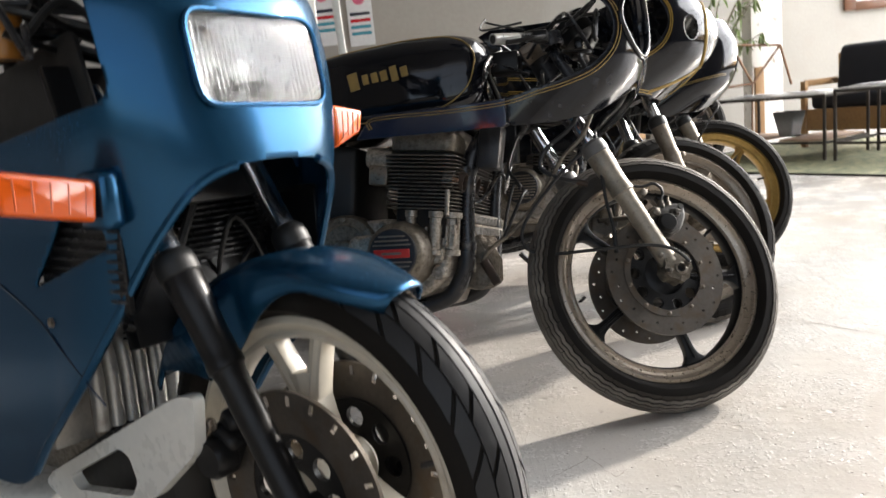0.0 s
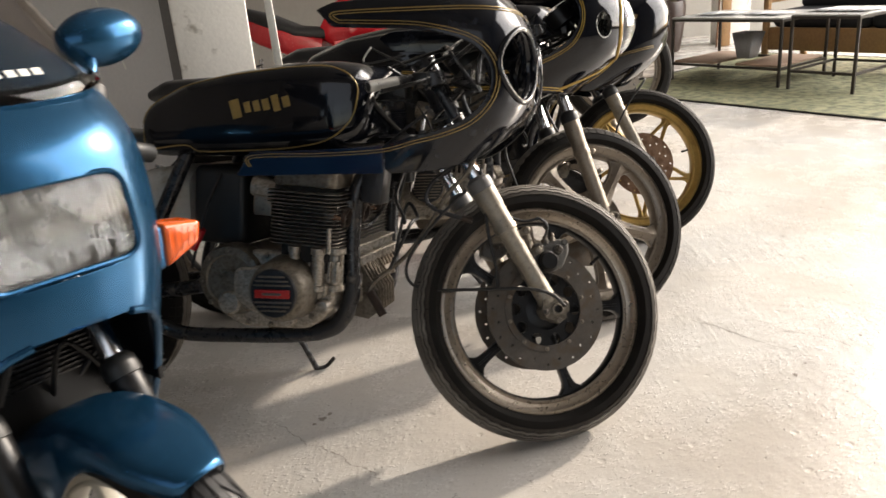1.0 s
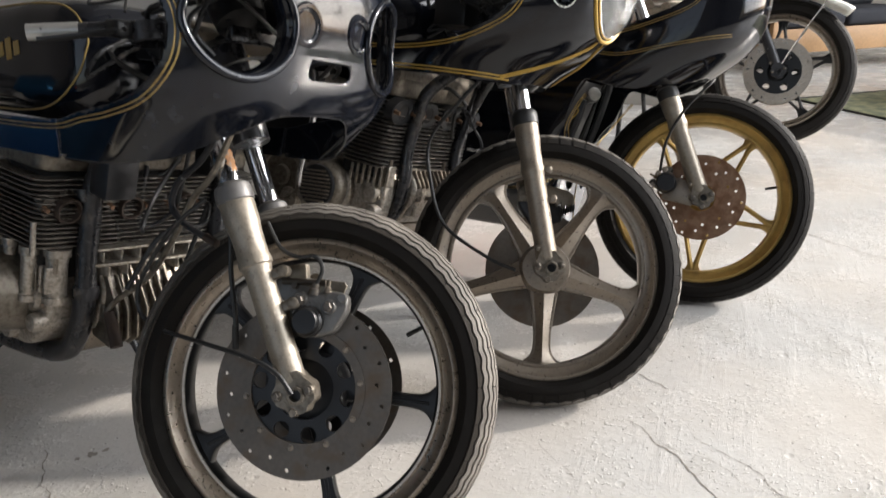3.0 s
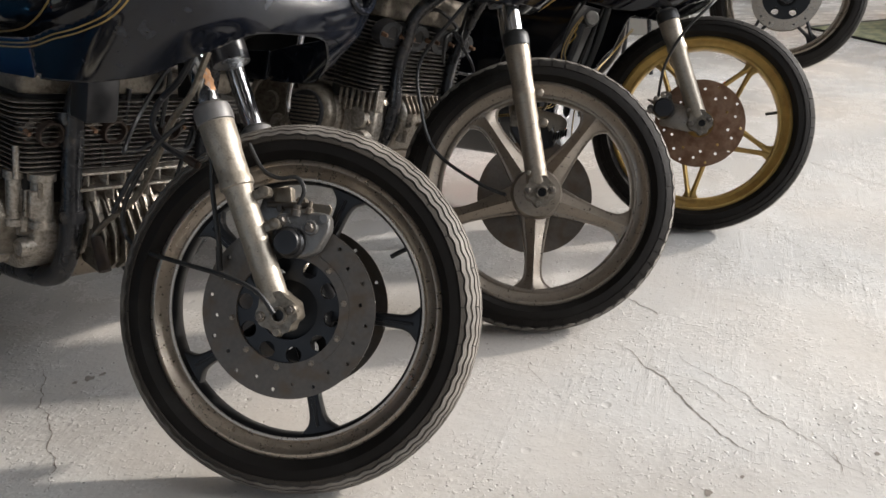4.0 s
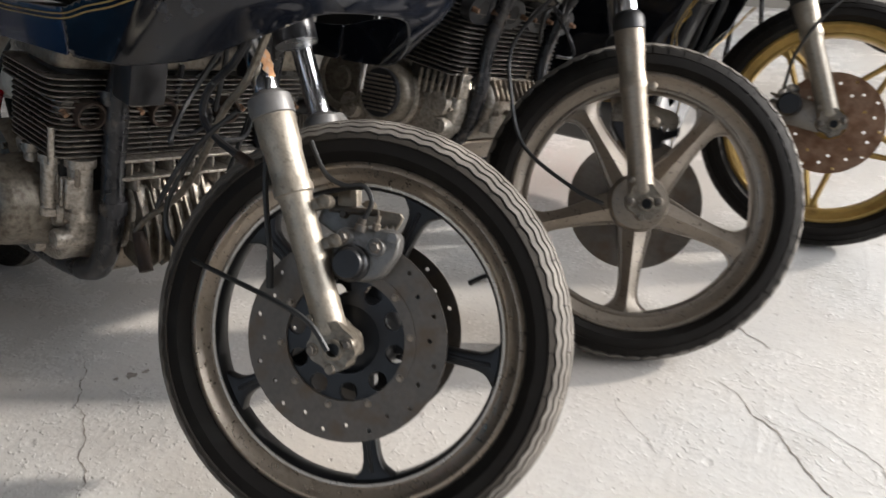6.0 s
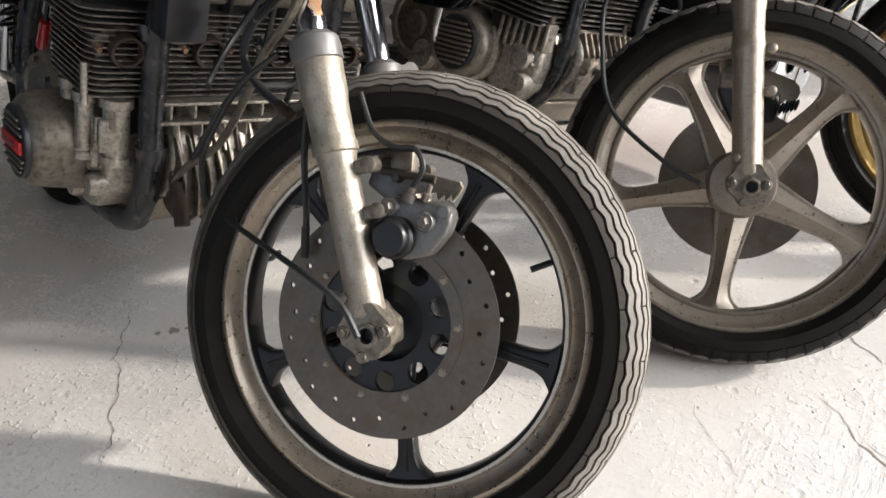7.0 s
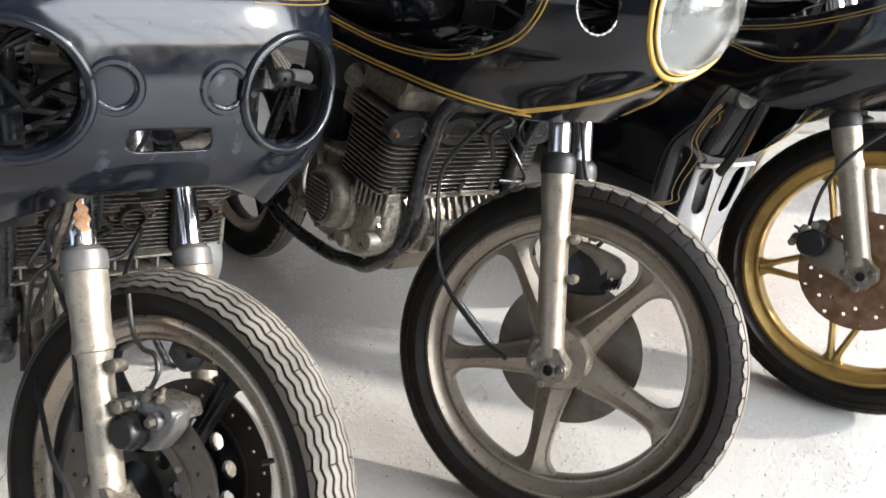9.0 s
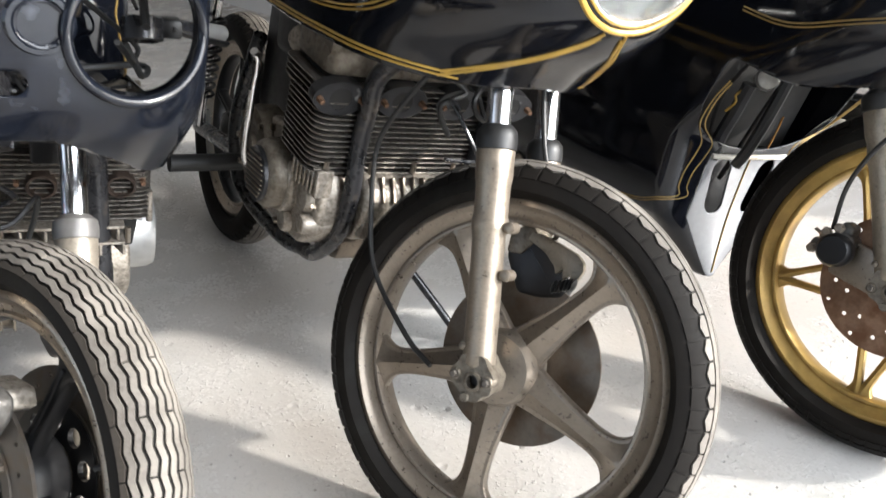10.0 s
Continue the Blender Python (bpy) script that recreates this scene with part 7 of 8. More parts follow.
    part("fluid_reservoir", lathe(bmesh.new(), [(0.022, 0.0), (0.025, 0.004), (0.025, 0.045), (0.027, 0.048), (0.027, 0.058), (0.0, 0.06)], Matrix.Translation((-0.3, -0.2, 0.57)), 24), AMBER, root, "brown fluid reservoir")
    for s in (-1, 1):
        part("switch_pod", box(bmesh.new(), (0.05, 0.06, 0.05), Matrix.Translation((-0.35, s * 0.22, 0.59)), 0.01, 3), BLACKP, root)
        part("grip", tube(bmesh.new(), [(-0.345, s * 0.25, 0.59), (-0.37, s * 0.37, 0.55)], 0.018, 14), HOSE, root)
    instruments(root, -0.24, 0.62)
    wires(root, 23, 14, (-0.42, -0.22, 0.46), (-0.2, 0.2, 0.64), (0.003, 0.007))
    wires(root, 29, 8, (-0.3, -0.16, 0.12), (-0.17, 0.16, 0.4), (0.003, 0.007))
    part("seat", loft(smooth_sections([(-1.75, 0.1, 0.46, 0.56, 3), (-1.5, 0.15, 0.45, 0.58, 3), (-1.2, 0.15, 0.42, 0.53, 3), (-0.98, 0.12, 0.42, 0.53, 3)]), 28), SEAT, root)
    part("handlebar", tube(bmesh.new(), spline([(-0.36, -0.33, 0.56), (-0.33, -0.2, 0.6), (-0.3, 0, 0.62), (-0.33, 0.2, 0.6), (-0.36, 0.33, 0.56)], 8), 0.012, 12), BLACKP, root)
    rear_end(root, -1.46, 0.01)
    return root


# ---- the older bike with a white mudguard, up on its centre stand
def bike_white():
    root = thing("motorcycle", Matrix.Translation((1.313, 4.62, 0.462)) @ heading(-22, 3), "older motorcycle with a white mudguard and orange indicators", "motorcycle", "row of parked motorcycles")
    MF = Matrix.Rotation(radians(22), 4, steer_axis(26))
    fw = cast_wheel(root, MF, "front_wheel", R=0.325, rr=0.252, ri=0.225, hw=0.052, kind="rib", spokes="vee", turn=20, rim=LIP, spoke=BLACKP, hub_r=0.05, label="black alloy wheel with polished rim")
    for y in (-0.06, 0.06):
        part("brake_disc", disc(0.145, 0.1, [(0.128, 16, 0.0)], MF, y, hole=0.005), LIP, fw, "polished drilled brake disc")
        part("disc_carrier", carrier(0.045, 0.105, y * 0.95, MF, 6), BLACKP, fw)
    for s in (-1, 1):
        fork_leg(root, MF, 27, s, (COVER, CHROME), off=0.1, top=0.75, cap=0.36)
        coil = [MF @ (steer_axis(27) * (0.42 + 0.18 * k / 80) + Vector((0.026 * math.cos(k * 0.9), s * 0.1 + 0.026 * math.sin(k * 0.9), 0))) for k in range(81)]
        part("fork_gaiter", tube(bmesh.new(), coil, 0.009, 6), HOSE, root)
    bm = bmesh.new()
    rows = []
    for i in range(31):
        a = radians(47 + 103 * i / 30)
        flare = 0.022 * max(0, 1 - i / 4)
        rows.append([bm.verts.new(MF @ Vector(((r + flare) * math.cos(a), y, (r + flare) * math.sin(a)))) for r, y in ((0.345, -0.07), (0.362, -0.066), (0.374, -0.045), (0.378, 0), (0.374, 0.045), (0.362, 0.066), (0.345, 0.07))])
    for a, b in zip(rows, rows[1:]):
        for k in range(6):
            bm.faces.new((a[k], a[k + 1], b[k + 1], b[k]))
    part("front_mudguard", bm, WHITEP, root, "white front mudguard", solid=0.003)
    for s in (-1, 1):
        part("mudguard_stay", tube(bmesh.new(), [MF @ Vector((0.15, s * 0.07, 0.31)), MF @ Vector((0.07, s * 0.085, 0.16)), MF @ Vector((0.01, s * 0.09, 0.03))], 0.004, 6), CHROME, root)
        ind = part("indicator", tube(bmesh.new(), [(-0.2, s * 0.1, 0.45), (-0.2, s * 0.2, 0.45)], 0.008, 8), BLACKP, root)
        bm = bmesh.new()
        bmesh.ops.create_uvsphere(bm, u_segments=16, v_segments=10, radius=0.03)
        bmesh.ops.transform(bm, matrix=Matrix.Translation((-0.19, s * 0.215, 0.45)), verts=bm.verts)
        part("indicator_lens", bm, ORANGE, ind, "orange indicator lens")
    part("headlamp", lathe(bmesh.new(), [(0.0, -0.09), (0.06, -0.07), (0.09, -0.02), (0.095, 0.03), (0.08, 0.04), (0.0, 0.045)], Matrix.Translation((-0.1, 0, 0.5)) @ Matrix.Rotation(radians(90), 4, "Y"), 32), CHROME, root)
    part("fuel_tank", loft(smooth_sections([(-0.8, 0.08, 0.38, 0.48, 3), (-0.65, 0.15, 0.36, 0.54, 3), (-0.45, 0.16, 0.36, 0.58, 3), (-0.3, 0.1, 0.4, 0.54, 3)]), 28), WHITEP, root)
    part("seat", loft(smooth_sections([(-1.45, 0.1, 0.4, 0.48, 3), (-1.1, 0.13, 0.36, 0.46, 3), (-0.8, 0.12, 0.36, 0.45, 3)]), 24), SEAT, root)
    engine(root, -0.55, 0.1, 8, 0.2, 9, (-0.58, 0.03, 0.06))
    cradle(root, [(-0.3, 0.4, -0.06), (-0.38, 0.2, 0.0), (-0.42, -0.02, 0.0), (-0.5, -0.1, 0.0), (-0.8, -0.1, 0.0), (-0.9, 0.0, 0.0), (-0.85, 0.3, 0.0)], 0.12)
    rear_end(root, -1.36, -0.14, 0.315)
    for s in (-1, 1):
        part("centre_stand", tube(bmesh.new(), [(-0.72, s * 0.1, -0.1), (-0.7, s * 0.16, -0.44)], 0.012, 10), FRAME, root)
    return root


# ---- the red sports bike behind the row
def bike_red():
    root = thing("motorcycle", Matrix.Translation((0.32, 4.66, 0.31)) @ heading(-8, 6), "red faired sports bike with a black seat", "motorcycle", "row of parked motorcycles")
    MF = Matrix.Rotation(radians(8), 4, steer_axis(25))
    fw = cast_wheel(root, MF, "front_wheel", R=0.3, rr=0.225, ri=0.2, hw=0.058, kind="rib", spokes="star", turn=10, rim=BLACKP, spoke=BLACKP, label="black sports wheel")
    for s in (-1, 1):
        fork_leg(root, MF, 25, s, (BLACKP, CHROME), top=0.5)
    sh = Shell([-0.12, 0.0, 0.1, 0.2, 0.3, 0.4, 0.48, 0.55, 0.62, 0.68], [-0.2, -0.12, -0.08, -0.03, 0.04, 0.1, 0.12, 0.1, 0.04, -0.05], [0.17, 0.2, 0.22, 0.23, 0.235, 0.235, 0.23, 0.215, 0.19, 0.15], [0.25, 0.25, 0.25, 0.27, 0.3, 0.32, 0.33, 0.32, 0.3, 0.26], 2.2, -0.62, 0.0)
    cut = rounded([(-0.75, 0.42), (-0.45, 0.44), (-0.32, 0.5), (-0.25, 0.6), (-0.35, 0.75), (-0.9, 0.75)], 0.04)
    gap = rounded([(-0.15, 0.28), (0.02, 0.3), (0.2, 0.36), (0.3, -0.2), (-0.35, -0.2), (-0.3, 0.1)], 0.05)
    fair = part("fairing", sh.mesh(lambda p: min(poly_dist(p.x, p.z, cut), poly_dist(p.x, p.z, gap)), 90, 70), REDP, root, "glossy red fairing", solid=0.004)
    for s in (-1, 1):
        part("headlamp", loft(smooth_sections([(0.02, 0.05, 0.42, 0.49, 3), (0.09, 0.045, 0.425, 0.485, 3)]), 20, Matrix.Translation((-0.01, s * 0.075, 0.0))), GLASS, fair)
    zs = np.linspace(0, 1, 10)
    bm = bmesh.new()
    rows = [[bm.verts.new((-0.02 - 0.22 * t - 0.14 * abs(u) ** 2.2, (0.17 - 0.03 * t) * math.sin(1.5 * u), 0.64 + 0.15 * t)) for u in np.linspace(-1, 1, 20)] for t in zs]
    for a, b in zip(rows, rows[1:]):
        for k in range(19):
            bm.faces.new((a[k], a[k + 1], b[k + 1], b[k]))
    scr = part("windscreen", bm, SCREEN, root, solid=0.003)
    scr.visible_shadow = False
    part("fuel_tank", loft(smooth_sections([(-0.74, 0.09, 0.44, 0.53, 3), (-0.66, 0.15, 0.4, 0.65, 3), (-0.52, 0.18, 0.38, 0.72, 2.8), (-0.36, 0.16, 0.38, 0.7, 2.8), (-0.25, 0.1, 0.42, 0.62, 2.6)]), 32), REDP, root, "bulging red fuel tank")
    part("seat", loft(smooth_sections([(-1.2, 0.07, 0.56, 0.66, 2.6), (-1.05, 0.12, 0.5, 0.62, 2.6), (-0.88, 0.14, 0.45, 0.54, 2.8), (-0.7, 0.12, 0.44, 0.52, 2.8)]), 24), SEAT, root, "black seat rising to the tail")
    part("tail", loft(smooth_sections([(-1.3, 0.03, 0.56, 0.64, 2.6), (-1.15, 0.1, 0.44, 0.6, 2.6), (-0.95, 0.15, 0.36, 0.54, 2.8), (-0.72, 0.14, 0.3, 0.47, 2.8)]), 24), REDP, root, "red tail fairing")
    part("engine", loft(smooth_sections([(-0.8, 0.15, -0.15, 0.25, 4), (-0.5, 0.19, -0.16, 0.35, 4), (-0.3, 0.16, -0.1, 0.3, 4)]), 24), ENGINE, root)
    for s in (-1, 1):
        mir = part("mirror", loft(smooth_sections([(-0.16, 0.03, 0.66, 0.69, 2.4), (-0.13, 0.075, 0.645, 0.71, 2.4), (-0.1, 0.03, 0.66, 0.69, 2.4)]), 20, Matrix.Translation((0, s * 0.3, 0.03))), BLACKP, root)
        part("mirror_stalk", tube(bmesh.new(), [(-0.1, s * 0.14, 0.6), (-0.13, s * 0.25, 0.69)], 0.009, 8), BLACKP, mir)
    rear_end(root, -1.36, 0.0, 0.31)
    side_stand(root, (-0.7, 0.15, -0.15), (-0.62, 0.3, -0.27), 0.05)
    return root


bike_full()
bike_blue()
bike_white()
bike_red()


# ---- the back of the hall
DARKWOOD = mat("dark_varnished_wood", (0.11, 0.045, 0.02), 0.35, vary=0.3, scale=4, fine=60)
TEAL = mat("teal_print", (0.05, 0.25, 0.32), 0.6, vary=0.2)
PINK = mat("pink_print", (0.6, 0.12, 0.2), 0.6, vary=0.2)
# painted pillar, grey gloss partition and a leaning board
bm = bmesh.new()
box(bm, (0.33, 0.33, H), Matrix.Translation((-0.78, 3.76, H / 2)) @ Matrix.Rotation(radians(18), 4, "Z"), 0.012)
tagged(part("pillar", bm, PILLAR), "white painted concrete pillar with chipped corners", "pillar", kind="structure")
INNER = slab("wall_inner", (3.6, 0.1, 2.9), (-2.75, 4.15, 1.45), GREYWALL, "grey glossy partition wall")
# thin white slanted strokes on the partition
for dx, dz, tilt, ln, wd in ((-1.655, 0.73, 8, 0.17, 0.012), (-1.493, 0.72, 4, 0.17, 0.012), (-1.36, 0.79, 12, 0.1, 0.008)):
    ob = part("white_stroke", box(bmesh.new(), (wd, 0.003, ln), Matrix.Translation((dx, 4.0985, dz)) @ Matrix.Rotation(radians(-tilt), 4, "Y"), 0.0), WHITEP, INNER)
# white ovals painted in for blurry bulb reflections on the gloss
for dx, dz, r in ((-1.445, 0.93, 0.05), (-1.44, 1.06, 0.035)):
    part("reflection_ring", tube(bmesh.new(), [(dx + 0.55 * r * math.cos(math.tau * k / 28), 4.0988, dz + 1.3 * r * math.sin(math.tau * k / 28)) for k in range(28)], 0.004, 6, closed=True, flat=0.4), WHITEP, INNER)
# darker strip that stands for the unlit face of the pillar
slab("trim", (0.14, 0.16, 2.9), (-0.99, 4.02, 1.45), DIMWALL, "grey-brown strip coloured as the shaded side of the pillar")
tagged(part("leaning_board", box(bmesh.new(), (0.035, 0.012, 1.9), Matrix.Translation((-0.47, 3.66, 0.952)) @ Matrix.Rotation(radians(-1.5), 4, "Y"), 0.002), WHITEP), "narrow white board leaning beside the pillar", "board")

ANG = radians(-53)
U, V = Vector((math.cos(ANG), math.sin(ANG), 0)), Vector((-math.sin(ANG), math.cos(ANG), 0))


def at(o, u, v, z=0.0):
    return Matrix.Translation(Vector(o) + U * u + V * v + Vector((0, 0, z))) @ Matrix.Rotation(ANG, 4, "Z")


# rug
rug = thing("rug", at((1.55, 6.7, 0), 0, 0), "worn green rug with a dark bound edge", "rug")
bm = bmesh.new()
nx, ny = 60, 40
grid = [[bm.verts.new((3.6 * i / nx, 2.6 * j / ny, 0.008 + 0.003 * noise.noise((i * 0.3, j * 0.3, 0)))) for j in range(ny + 1)] for i in range(nx + 1)]
for i in range(nx):
    for j in range(ny):
        bm.faces.new((grid[i][j], grid[i + 1][j], grid[i + 1][j + 1], grid[i][j + 1]))
part("rug_surface", bm, RUG, rug, solid=0.006)
part("bound_edge", tube(bmesh.new(), [(0, 0, 0.007), (3.6, 0, 0.007), (3.6, 2.6, 0.007), (0, 2.6, 0.007)], 0.007, 6, closed=True), HOSE, rug)


def table(o, lx, ly, h, label, boards=()):
    t = thing("coffee_table", at(o, 0, 0), label, "table", "nested steel tables")
    r = 0.011
    for x in (r, lx - r):
        for y in (r, ly - r):
            part("leg", box(bmesh.new(), (2 * r, 2 * r, h), Matrix.Translation((x, y, h / 2)), 0.002, 1), STEELT, t)
    for z in (h - r, 0.14):
        for a, b in (((r, r), (lx - r, r)), ((lx - r, r), (lx - r, ly - r)), ((lx - r, ly - r), (r, ly - r)), ((r, ly - r), (r, r))):
            c = ((a[0] + b[0]) / 2, (a[1] + b[1]) / 2, z)
            part("rail", box(bmesh.new(), (abs(a[0] - b[0]) + 0.02, abs(a[1] - b[1]) + 0.02, 0.02) if a[1] == b[1] else (0.02, abs(a[1] - b[1]), 0.02), Matrix.Translation(c), 0.002, 1), STEELT, t)
    part("tabletop", box(bmesh.new(), (lx - 0.004, ly - 0.004, 0.012), Matrix.Translation((lx / 2, ly / 2, h + 0.006)), 0.002, 1), TOPM, t)
    for x0, x1 in boards:
        part("shelf_board", box(bmesh.new(), (x1 - x0, ly - 0.05, 0.018), Matrix.Translation(((x0 + x1) / 2, ly / 2, 0.16)), 0.003), BOARD, t, "pale wooden shelf board")
    return t


TOPM = mat("grey_tabletop", (0.36, 0.36, 0.35), 0.3, vary=0.1, coat=0.2)
BOARD = mat("pale_plywood", (0.42, 0.29, 0.21), 0.6, vary=0.15, scale=4)
table((2.31, 6.97, 0.008), 1.03, 0.72, 0.52, "low dark steel table with grey top and shelf", ((0.03, 0.42), (0.62, 1.0)))
table((2.95, 6.06, 0.008), 0.52, 0.72, 0.55, "taller dark steel side table with grey top")


def booklet(o, u, v, z, w, d, turn, name="magazine"):
    m = at(o, u, v, z) @ Matrix.Rotation(radians(turn), 4, "Z")
    bk = thing(name, m, "open printed magazine lying on a table", "magazine", "magazines on the tables")
    for s in (-1, 1):
        bm = bmesh.new()
        rows = []
        for i in range(9):
            x = s * w / 2 * i / 8
            zz = 0.004 + 0.008 * math.sin(math.pi * min(1, i / 8 * 1.1)) * (1 - i / 9)
            rows.append([bm.verts.new((x, -d / 2, zz)), bm.verts.new((x, d / 2, zz))])
        for a, b in zip(rows, rows[1:]):
            bm.faces.new((a[0], b[0], b[1], a[1]))
        part("page", bm, PAPER, bk, solid=-0.003)
        part("print_block", box(bmesh.new(), (w * 0.3, d * 0.5, 0.001), Matrix.Translation((s * w * 0.28, 0, 0.0095)), 0), PRINT, bk)


PRINT = mat("grey_print", (0.25, 0.27, 0.3), 0.6, vary=0.4, scale=30)
booklet((2.31, 6.97, 0.008), 0.28, 0.3, 0.536, 0.36, 0.26, 8)
booklet((2.31, 6.97, 0.008), 0.72, 0.3, 0.536, 0.34, 0.24, -5)
booklet((2.95, 6.06, 0.008), 0.15, 0.32, 0.566, 0.24, 0.3, 4)
booklet((2.95, 6.06, 0.008), 0.38, 0.3, 0.566, 0.2, 0.28, -6)
# zinc bin on the shelf
bm = bmesh.new()
lo, hi = rounded([(-0.06, -0.07), (0.06, -0.07), (0.06, 0.07), (-0.06, 0.07)], 0.015), rounded([(-0.1, -0.1), (0.1, -0.1), (0.1, 0.1), (-0.1, 0.1)], 0.015)
a = [bm.verts.new((x, y, 0)) for x, y in lo]
b = [bm.verts.new((x, y, 0.21)) for x, y in hi]
for i in range(len(a)):
    j = (i + 1) % len(a)
    bm.faces.new((a[i], a[j], b[j], b[i]))
bm.faces.new(a[::-1])
bin_ = part("bin", bm, ZINC, None, solid=0.004)
bin_.matrix_world = at((2.31, 6.97, 0.008), 0.52, 0.36, 0.172)
tagged(bin_, "tapered grey zinc bin standing on the shelf", "bin")


def sofa(o, length, label, turn=0.0):
    s = thing("sofa", at(o, 0, 0) @ Matrix.Rotation(radians(turn), 4, "Z"), label, "sofa", "wooden sofas")
    for x in (0.03, length - 0.03):
        for y in (0.03, 0.72):
            part("post", box(bmesh.new(), (0.05, 0.05, 0.62 if y < 0.1 else 0.85), Matrix.Translation((x, y, 0.31 if y < 0.1 else 0.425)), 0.005), WOOD, s)
        for z in (0.2, 0.6):
            part("side_rail", box(bmesh.new(), (0.04, 0.64, 0.06), Matrix.Translation((x, 0.375, z)), 0.005), WOOD, s)
    part("front_rail", box(bmesh.new(), (length - 0.12, 0.03, 0.2), Matrix.Translation((length / 2, 0.03, 0.26)), 0.005), WOOD, s)
    part("back_rail", box(bmesh.new(), (length - 0.12, 0.03, 0.45), Matrix.Translation((length / 2, 0.72, 0.55)), 0.005), WOOD, s)
    n = 2
    for k in range(n):
        w = (length - 0.14) / n
        c = 0.07 + w * (k + 0.5)
        part("seat_cushion", box(bmesh.new(), (w - 0.01, 0.66, 0.15), Matrix.Translation((c, 0.37, 0.43)), 0.05, 4), DARKFAB, s, "black seat cushion")
        part("back_cushion", box(bmesh.new(), (w - 0.02, 0.16, 0.45), Matrix.Translation((c, 0.6, 0.7)) @ Matrix.Rotation(radians(-12), 4, "X"), 0.06, 4), DARKFAB, s, "black back cushion")
    part("slat_base", box(bmesh.new(), (length - 0.12, 0.68, 0.03), Matrix.Translation((length / 2, 0.37, 0.34)), 0.004), WOOD, s)
    return s


sofa((3.25, 7.35, 0), 1.9, "pine-framed sofa with black cushions")
sofa((1.42, 7.98, 0), 1.6, "pine-framed sofa with black cushions beside a plant", 90)

# plant in a tall pot
pot = thing("potted_plant", Matrix.Translation((2.85, 9.05, 0)), "leafy green plant in a tall brown pot", "plant")
part("pot", lathe(bmesh.new(), [(0.14, 0.0), (0.16, 0.02), (0.2, 0.3), (0.215, 0.5), (0.2, 0.55), (0.185, 0.55), (0.17, 0.48), (0.0, 0.47)], None, 36), POT, pot, "tall tapered brown pot")
LEAF = mat("leaf", (0.13, 0.18, 0.055), 0.5, vary=0.4, scale=30)
STEM = mat("stem", (0.12, 0.1, 0.06), 0.7, vary=0.2)
rnd = random.Random(5)
leaf = bmesh.new()
vs = [leaf.verts.new(p) for p in ((0, 0, 0), (0.018, 0.05, 0.006), (0.012, 0.11, 0.0), (0, 0.14, -0.012), (-0.012, 0.11, 0.0), (-0.018, 0.05, 0.006), (0, 0.07, -0.004))]
for i in range(6):
    leaf.faces.new((vs[i], vs[(i + 1) % 6], vs[6]))
first = None
for k in range(18):
    a, sp = rnd.uniform(-1.2, 1.2) if k % 3 else rnd.uniform(0, math.tau), rnd.uniform(0.2, 0.75)
    top = Vector((sp * math.cos(a), 0.6 * sp * math.sin(a), rnd.uniform(1.1, 1.75)))
    base = Vector((0.06 * math.cos(a), 0.06 * math.sin(a), 0.46))
    line = spline([base, base.lerp(top, 0.5) + Vector((0, 0, 0.15)), top], 8)
    part("stem", tube(bmesh.new(), line, 0.006, 6), STEM, pot)
    for j in range(11):
        q = line[min(len(line) - 1, 7 + j)]
        m = Matrix.Translation(q) @ Matrix.Rotation(rnd.uniform(0, math.tau), 4, "Z") @ Matrix.Rotation(rnd.uniform(-1.5, 0.2), 4, "X") @ Matrix.Scale(rnd.uniform(0.8, 1.5), 4)
        if first is None:
            first = part("leaf", leaf, LEAF, pot)
            first.matrix_local = m
        else:
            again(first, m)

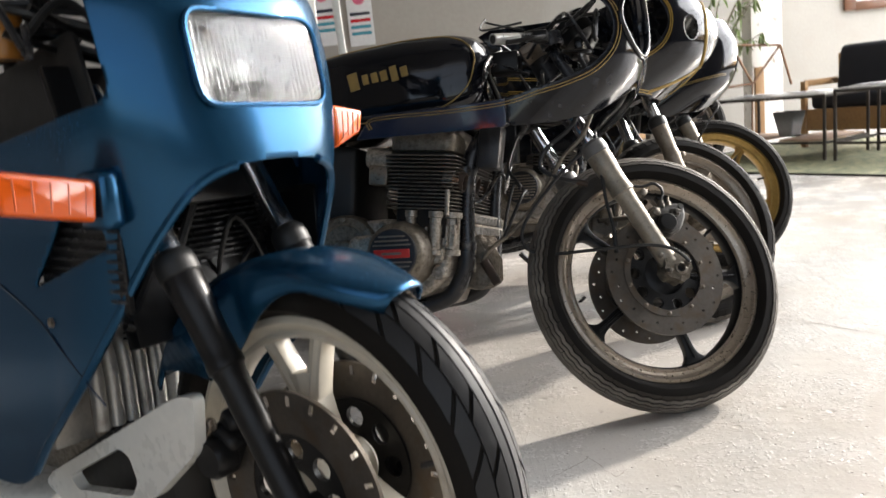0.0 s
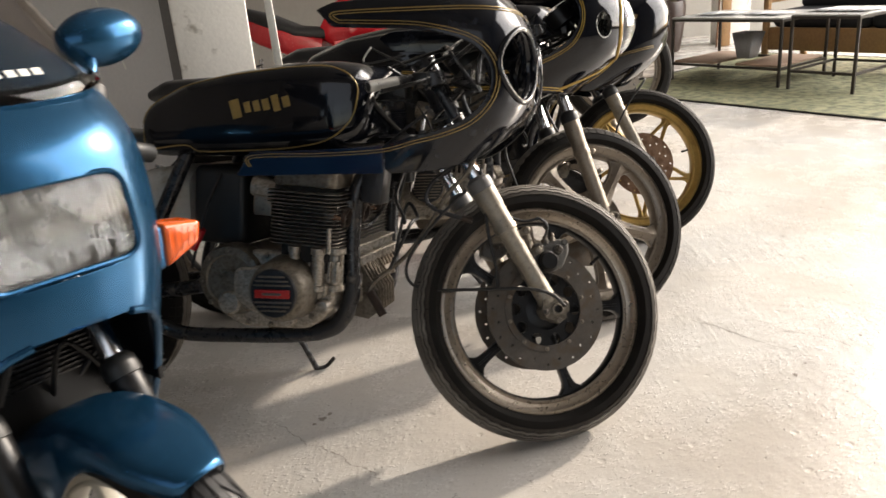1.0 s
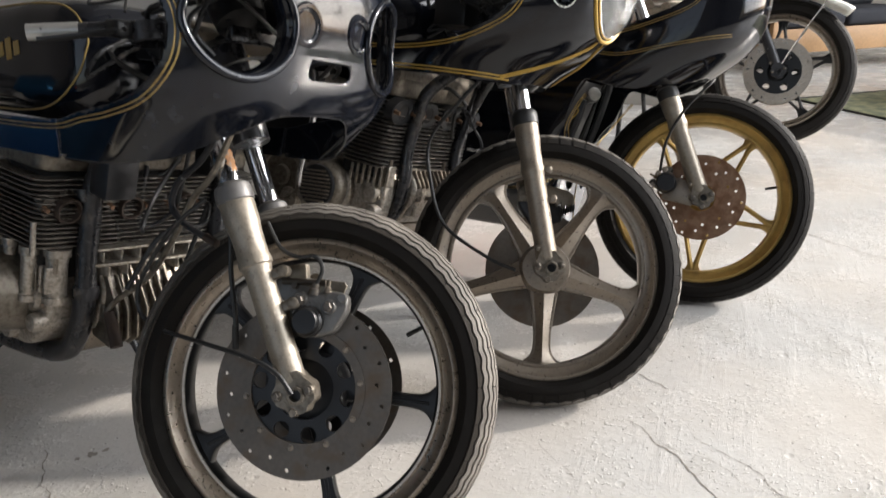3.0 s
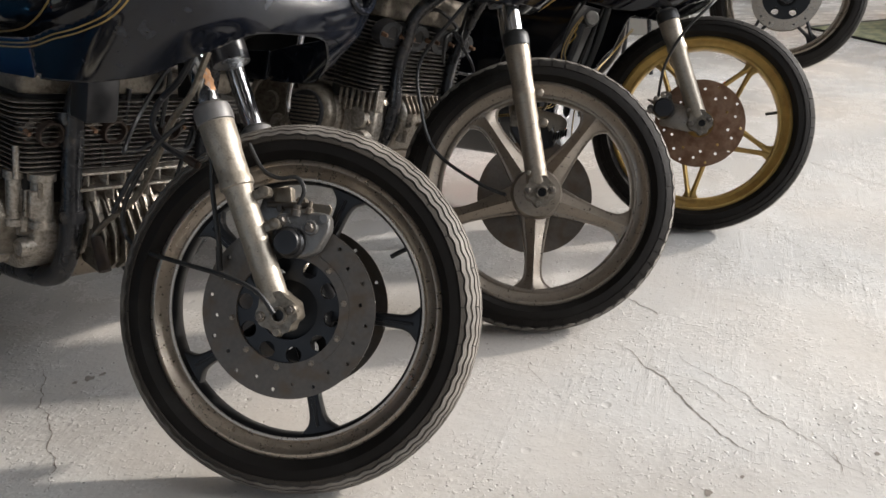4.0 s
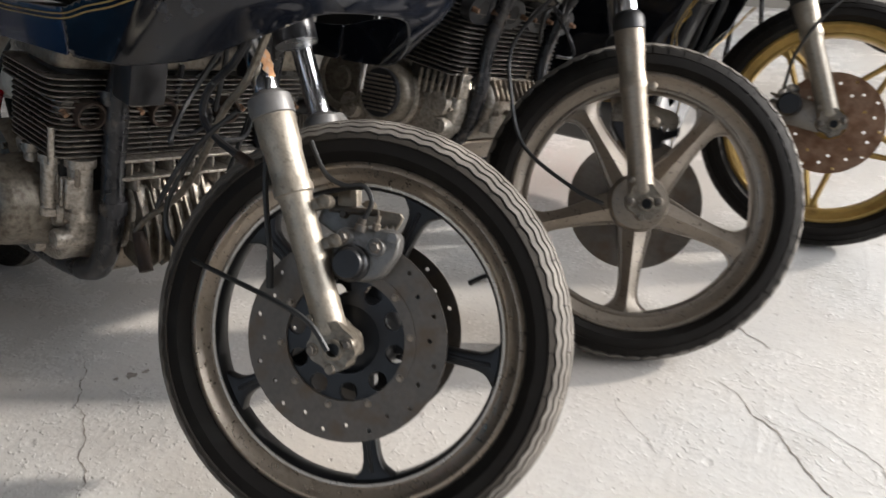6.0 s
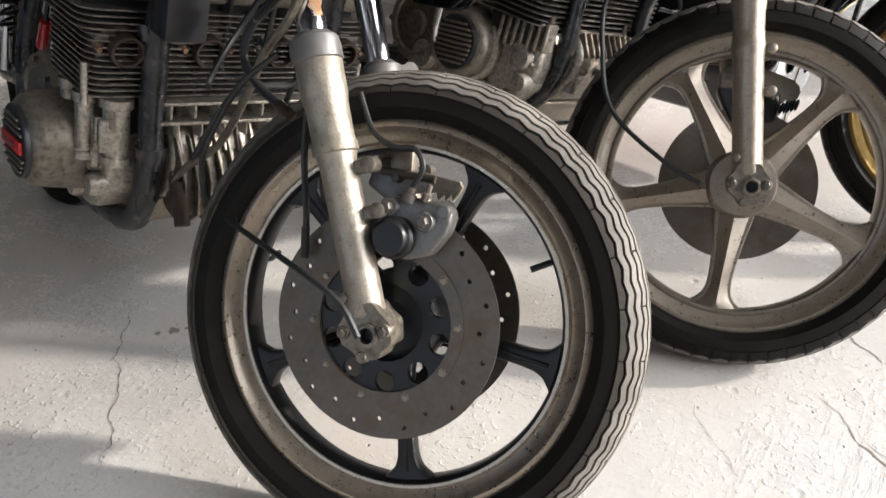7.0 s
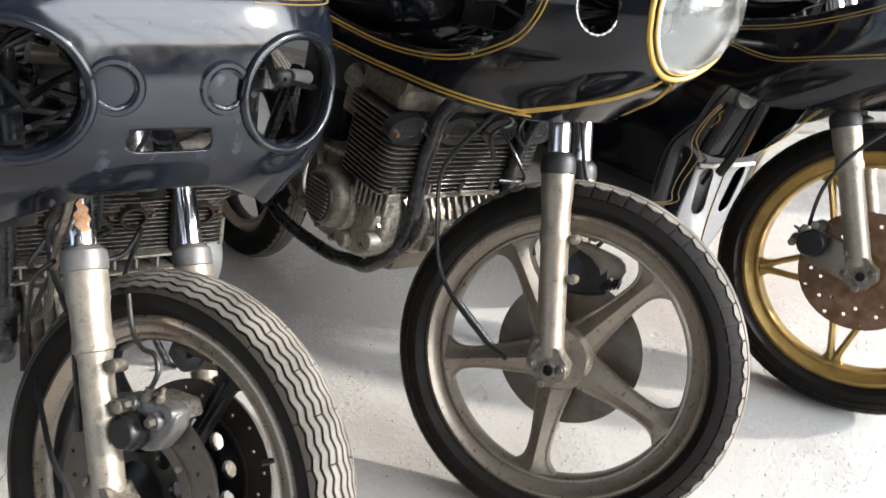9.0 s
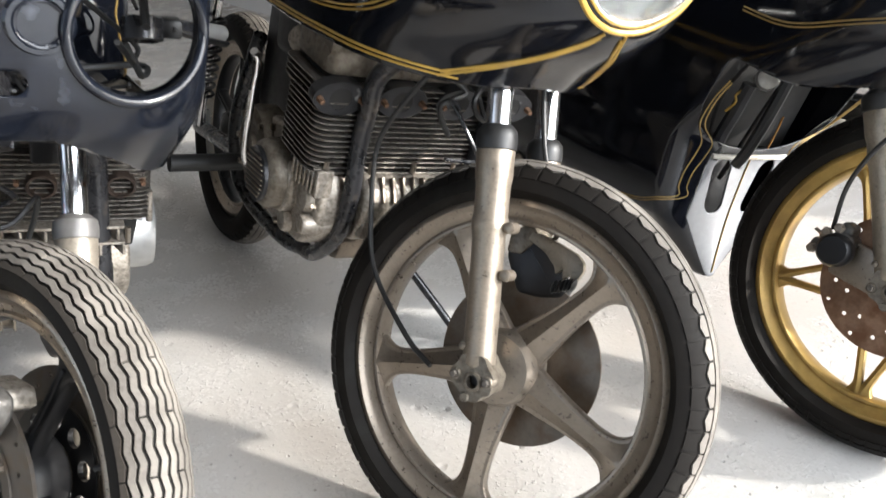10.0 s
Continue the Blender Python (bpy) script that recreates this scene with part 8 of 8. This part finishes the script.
# clutter by the far wall: a square white post and an old bicycle frame hung on a board
slab("pillar_far", (0.36, 0.3, H), (3.7, 9.4, H / 2), PILLAR, "white painted square post", 0.01)
tagged(part("brown_board", box(bmesh.new(), (0.1, 0.05, 0.8), Matrix.Translation((3.55, 9.12, 0.4)), 0.004), WOOD), "upright brown board against the wall", "board")
rack = thing("old_bicycle_frame", Matrix.Translation((3.45, 9.0, 0.62)), "rusty old bicycle frame leaning on a board", "bicycle frame")
for a, b in (((-0.25, 0, 0.45), (0.3, 0, 0.4)), ((-0.25, 0, 0.45), (-0.02, 0, 0.0)), ((0.3, 0, 0.4), (-0.02, 0, 0.0)), ((-0.02, 0, 0.0), (-0.42, 0, -0.02)), ((-0.25, 0, 0.45), (-0.42, 0, -0.02)), ((0.3, 0, 0.4), (0.42, 0, -0.05))):
    part("frame_bar", tube(bmesh.new(), [a, b], 0.014, 8), RUST, rack)
part("frame_prop", tube(bmesh.new(), [(-0.02, 0, 0.0), (-0.02, 0.05, -0.62)], 0.012, 8), RUST, rack)

# posters and a framed white panel on the wall behind the red bike
slab("wall_back", (3.6, 0.12, 3.2), (-1.0, 6.35, 1.6), WALL, "whitewashed partition wall with posters")
for k, (x, z, w, h, c) in enumerate(((-0.95, 1.55, 0.22, 0.5, (0.7, 0.72, 0.75)), (-0.66, 1.5, 0.2, 0.45, (0.65, 0.7, 0.74)))):
    po = thing("poster", Matrix.Translation((x, 6.28, z)), "paper poster with pink and blue shapes", "poster", "posters on the wall")
    part("sheet", box(bmesh.new(), (w, 0.004, h), None, 0), PAPER, po)
    part("pink_shape", plate(bmesh.new(), ring(0, 0, 0.05, 20), 0, 0.002, Matrix.Translation((0, -0.003, 0.14)) @ axes((1, 0, 0), (0, 0, 1), (0, -1, 0))), PINK, po)
    for j in range(4):
        part("text_bar", box(bmesh.new(), (w * 0.8, 0.003, 0.025), Matrix.Translation((0, -0.003, 0.02 - 0.05 * j)), 0), (NAVY, REDP, TEAL, TEAL)[j], po)

pic = thing("framed_picture", Matrix.Translation((5.62, Y1 - 0.03, 1.95)), "dark brown framed picture on the wall", "picture")
part("backing", box(bmesh.new(), (0.8, 0.02, 0.9), None, 0.002, 1), PAPER, pic)
for dx, dz, sx, sz in ((-0.42, 0, 0.14, 1.1), (0.42, 0, 0.14, 1.1), (0, 0.5, 0.7, 0.12), (0, -0.5, 0.7, 0.12)):
    part("frame_side", box(bmesh.new(), (sx, 0.05, sz), Matrix.Translation((dx, -0.005, dz)), 0.006), DARKWOOD, pic)
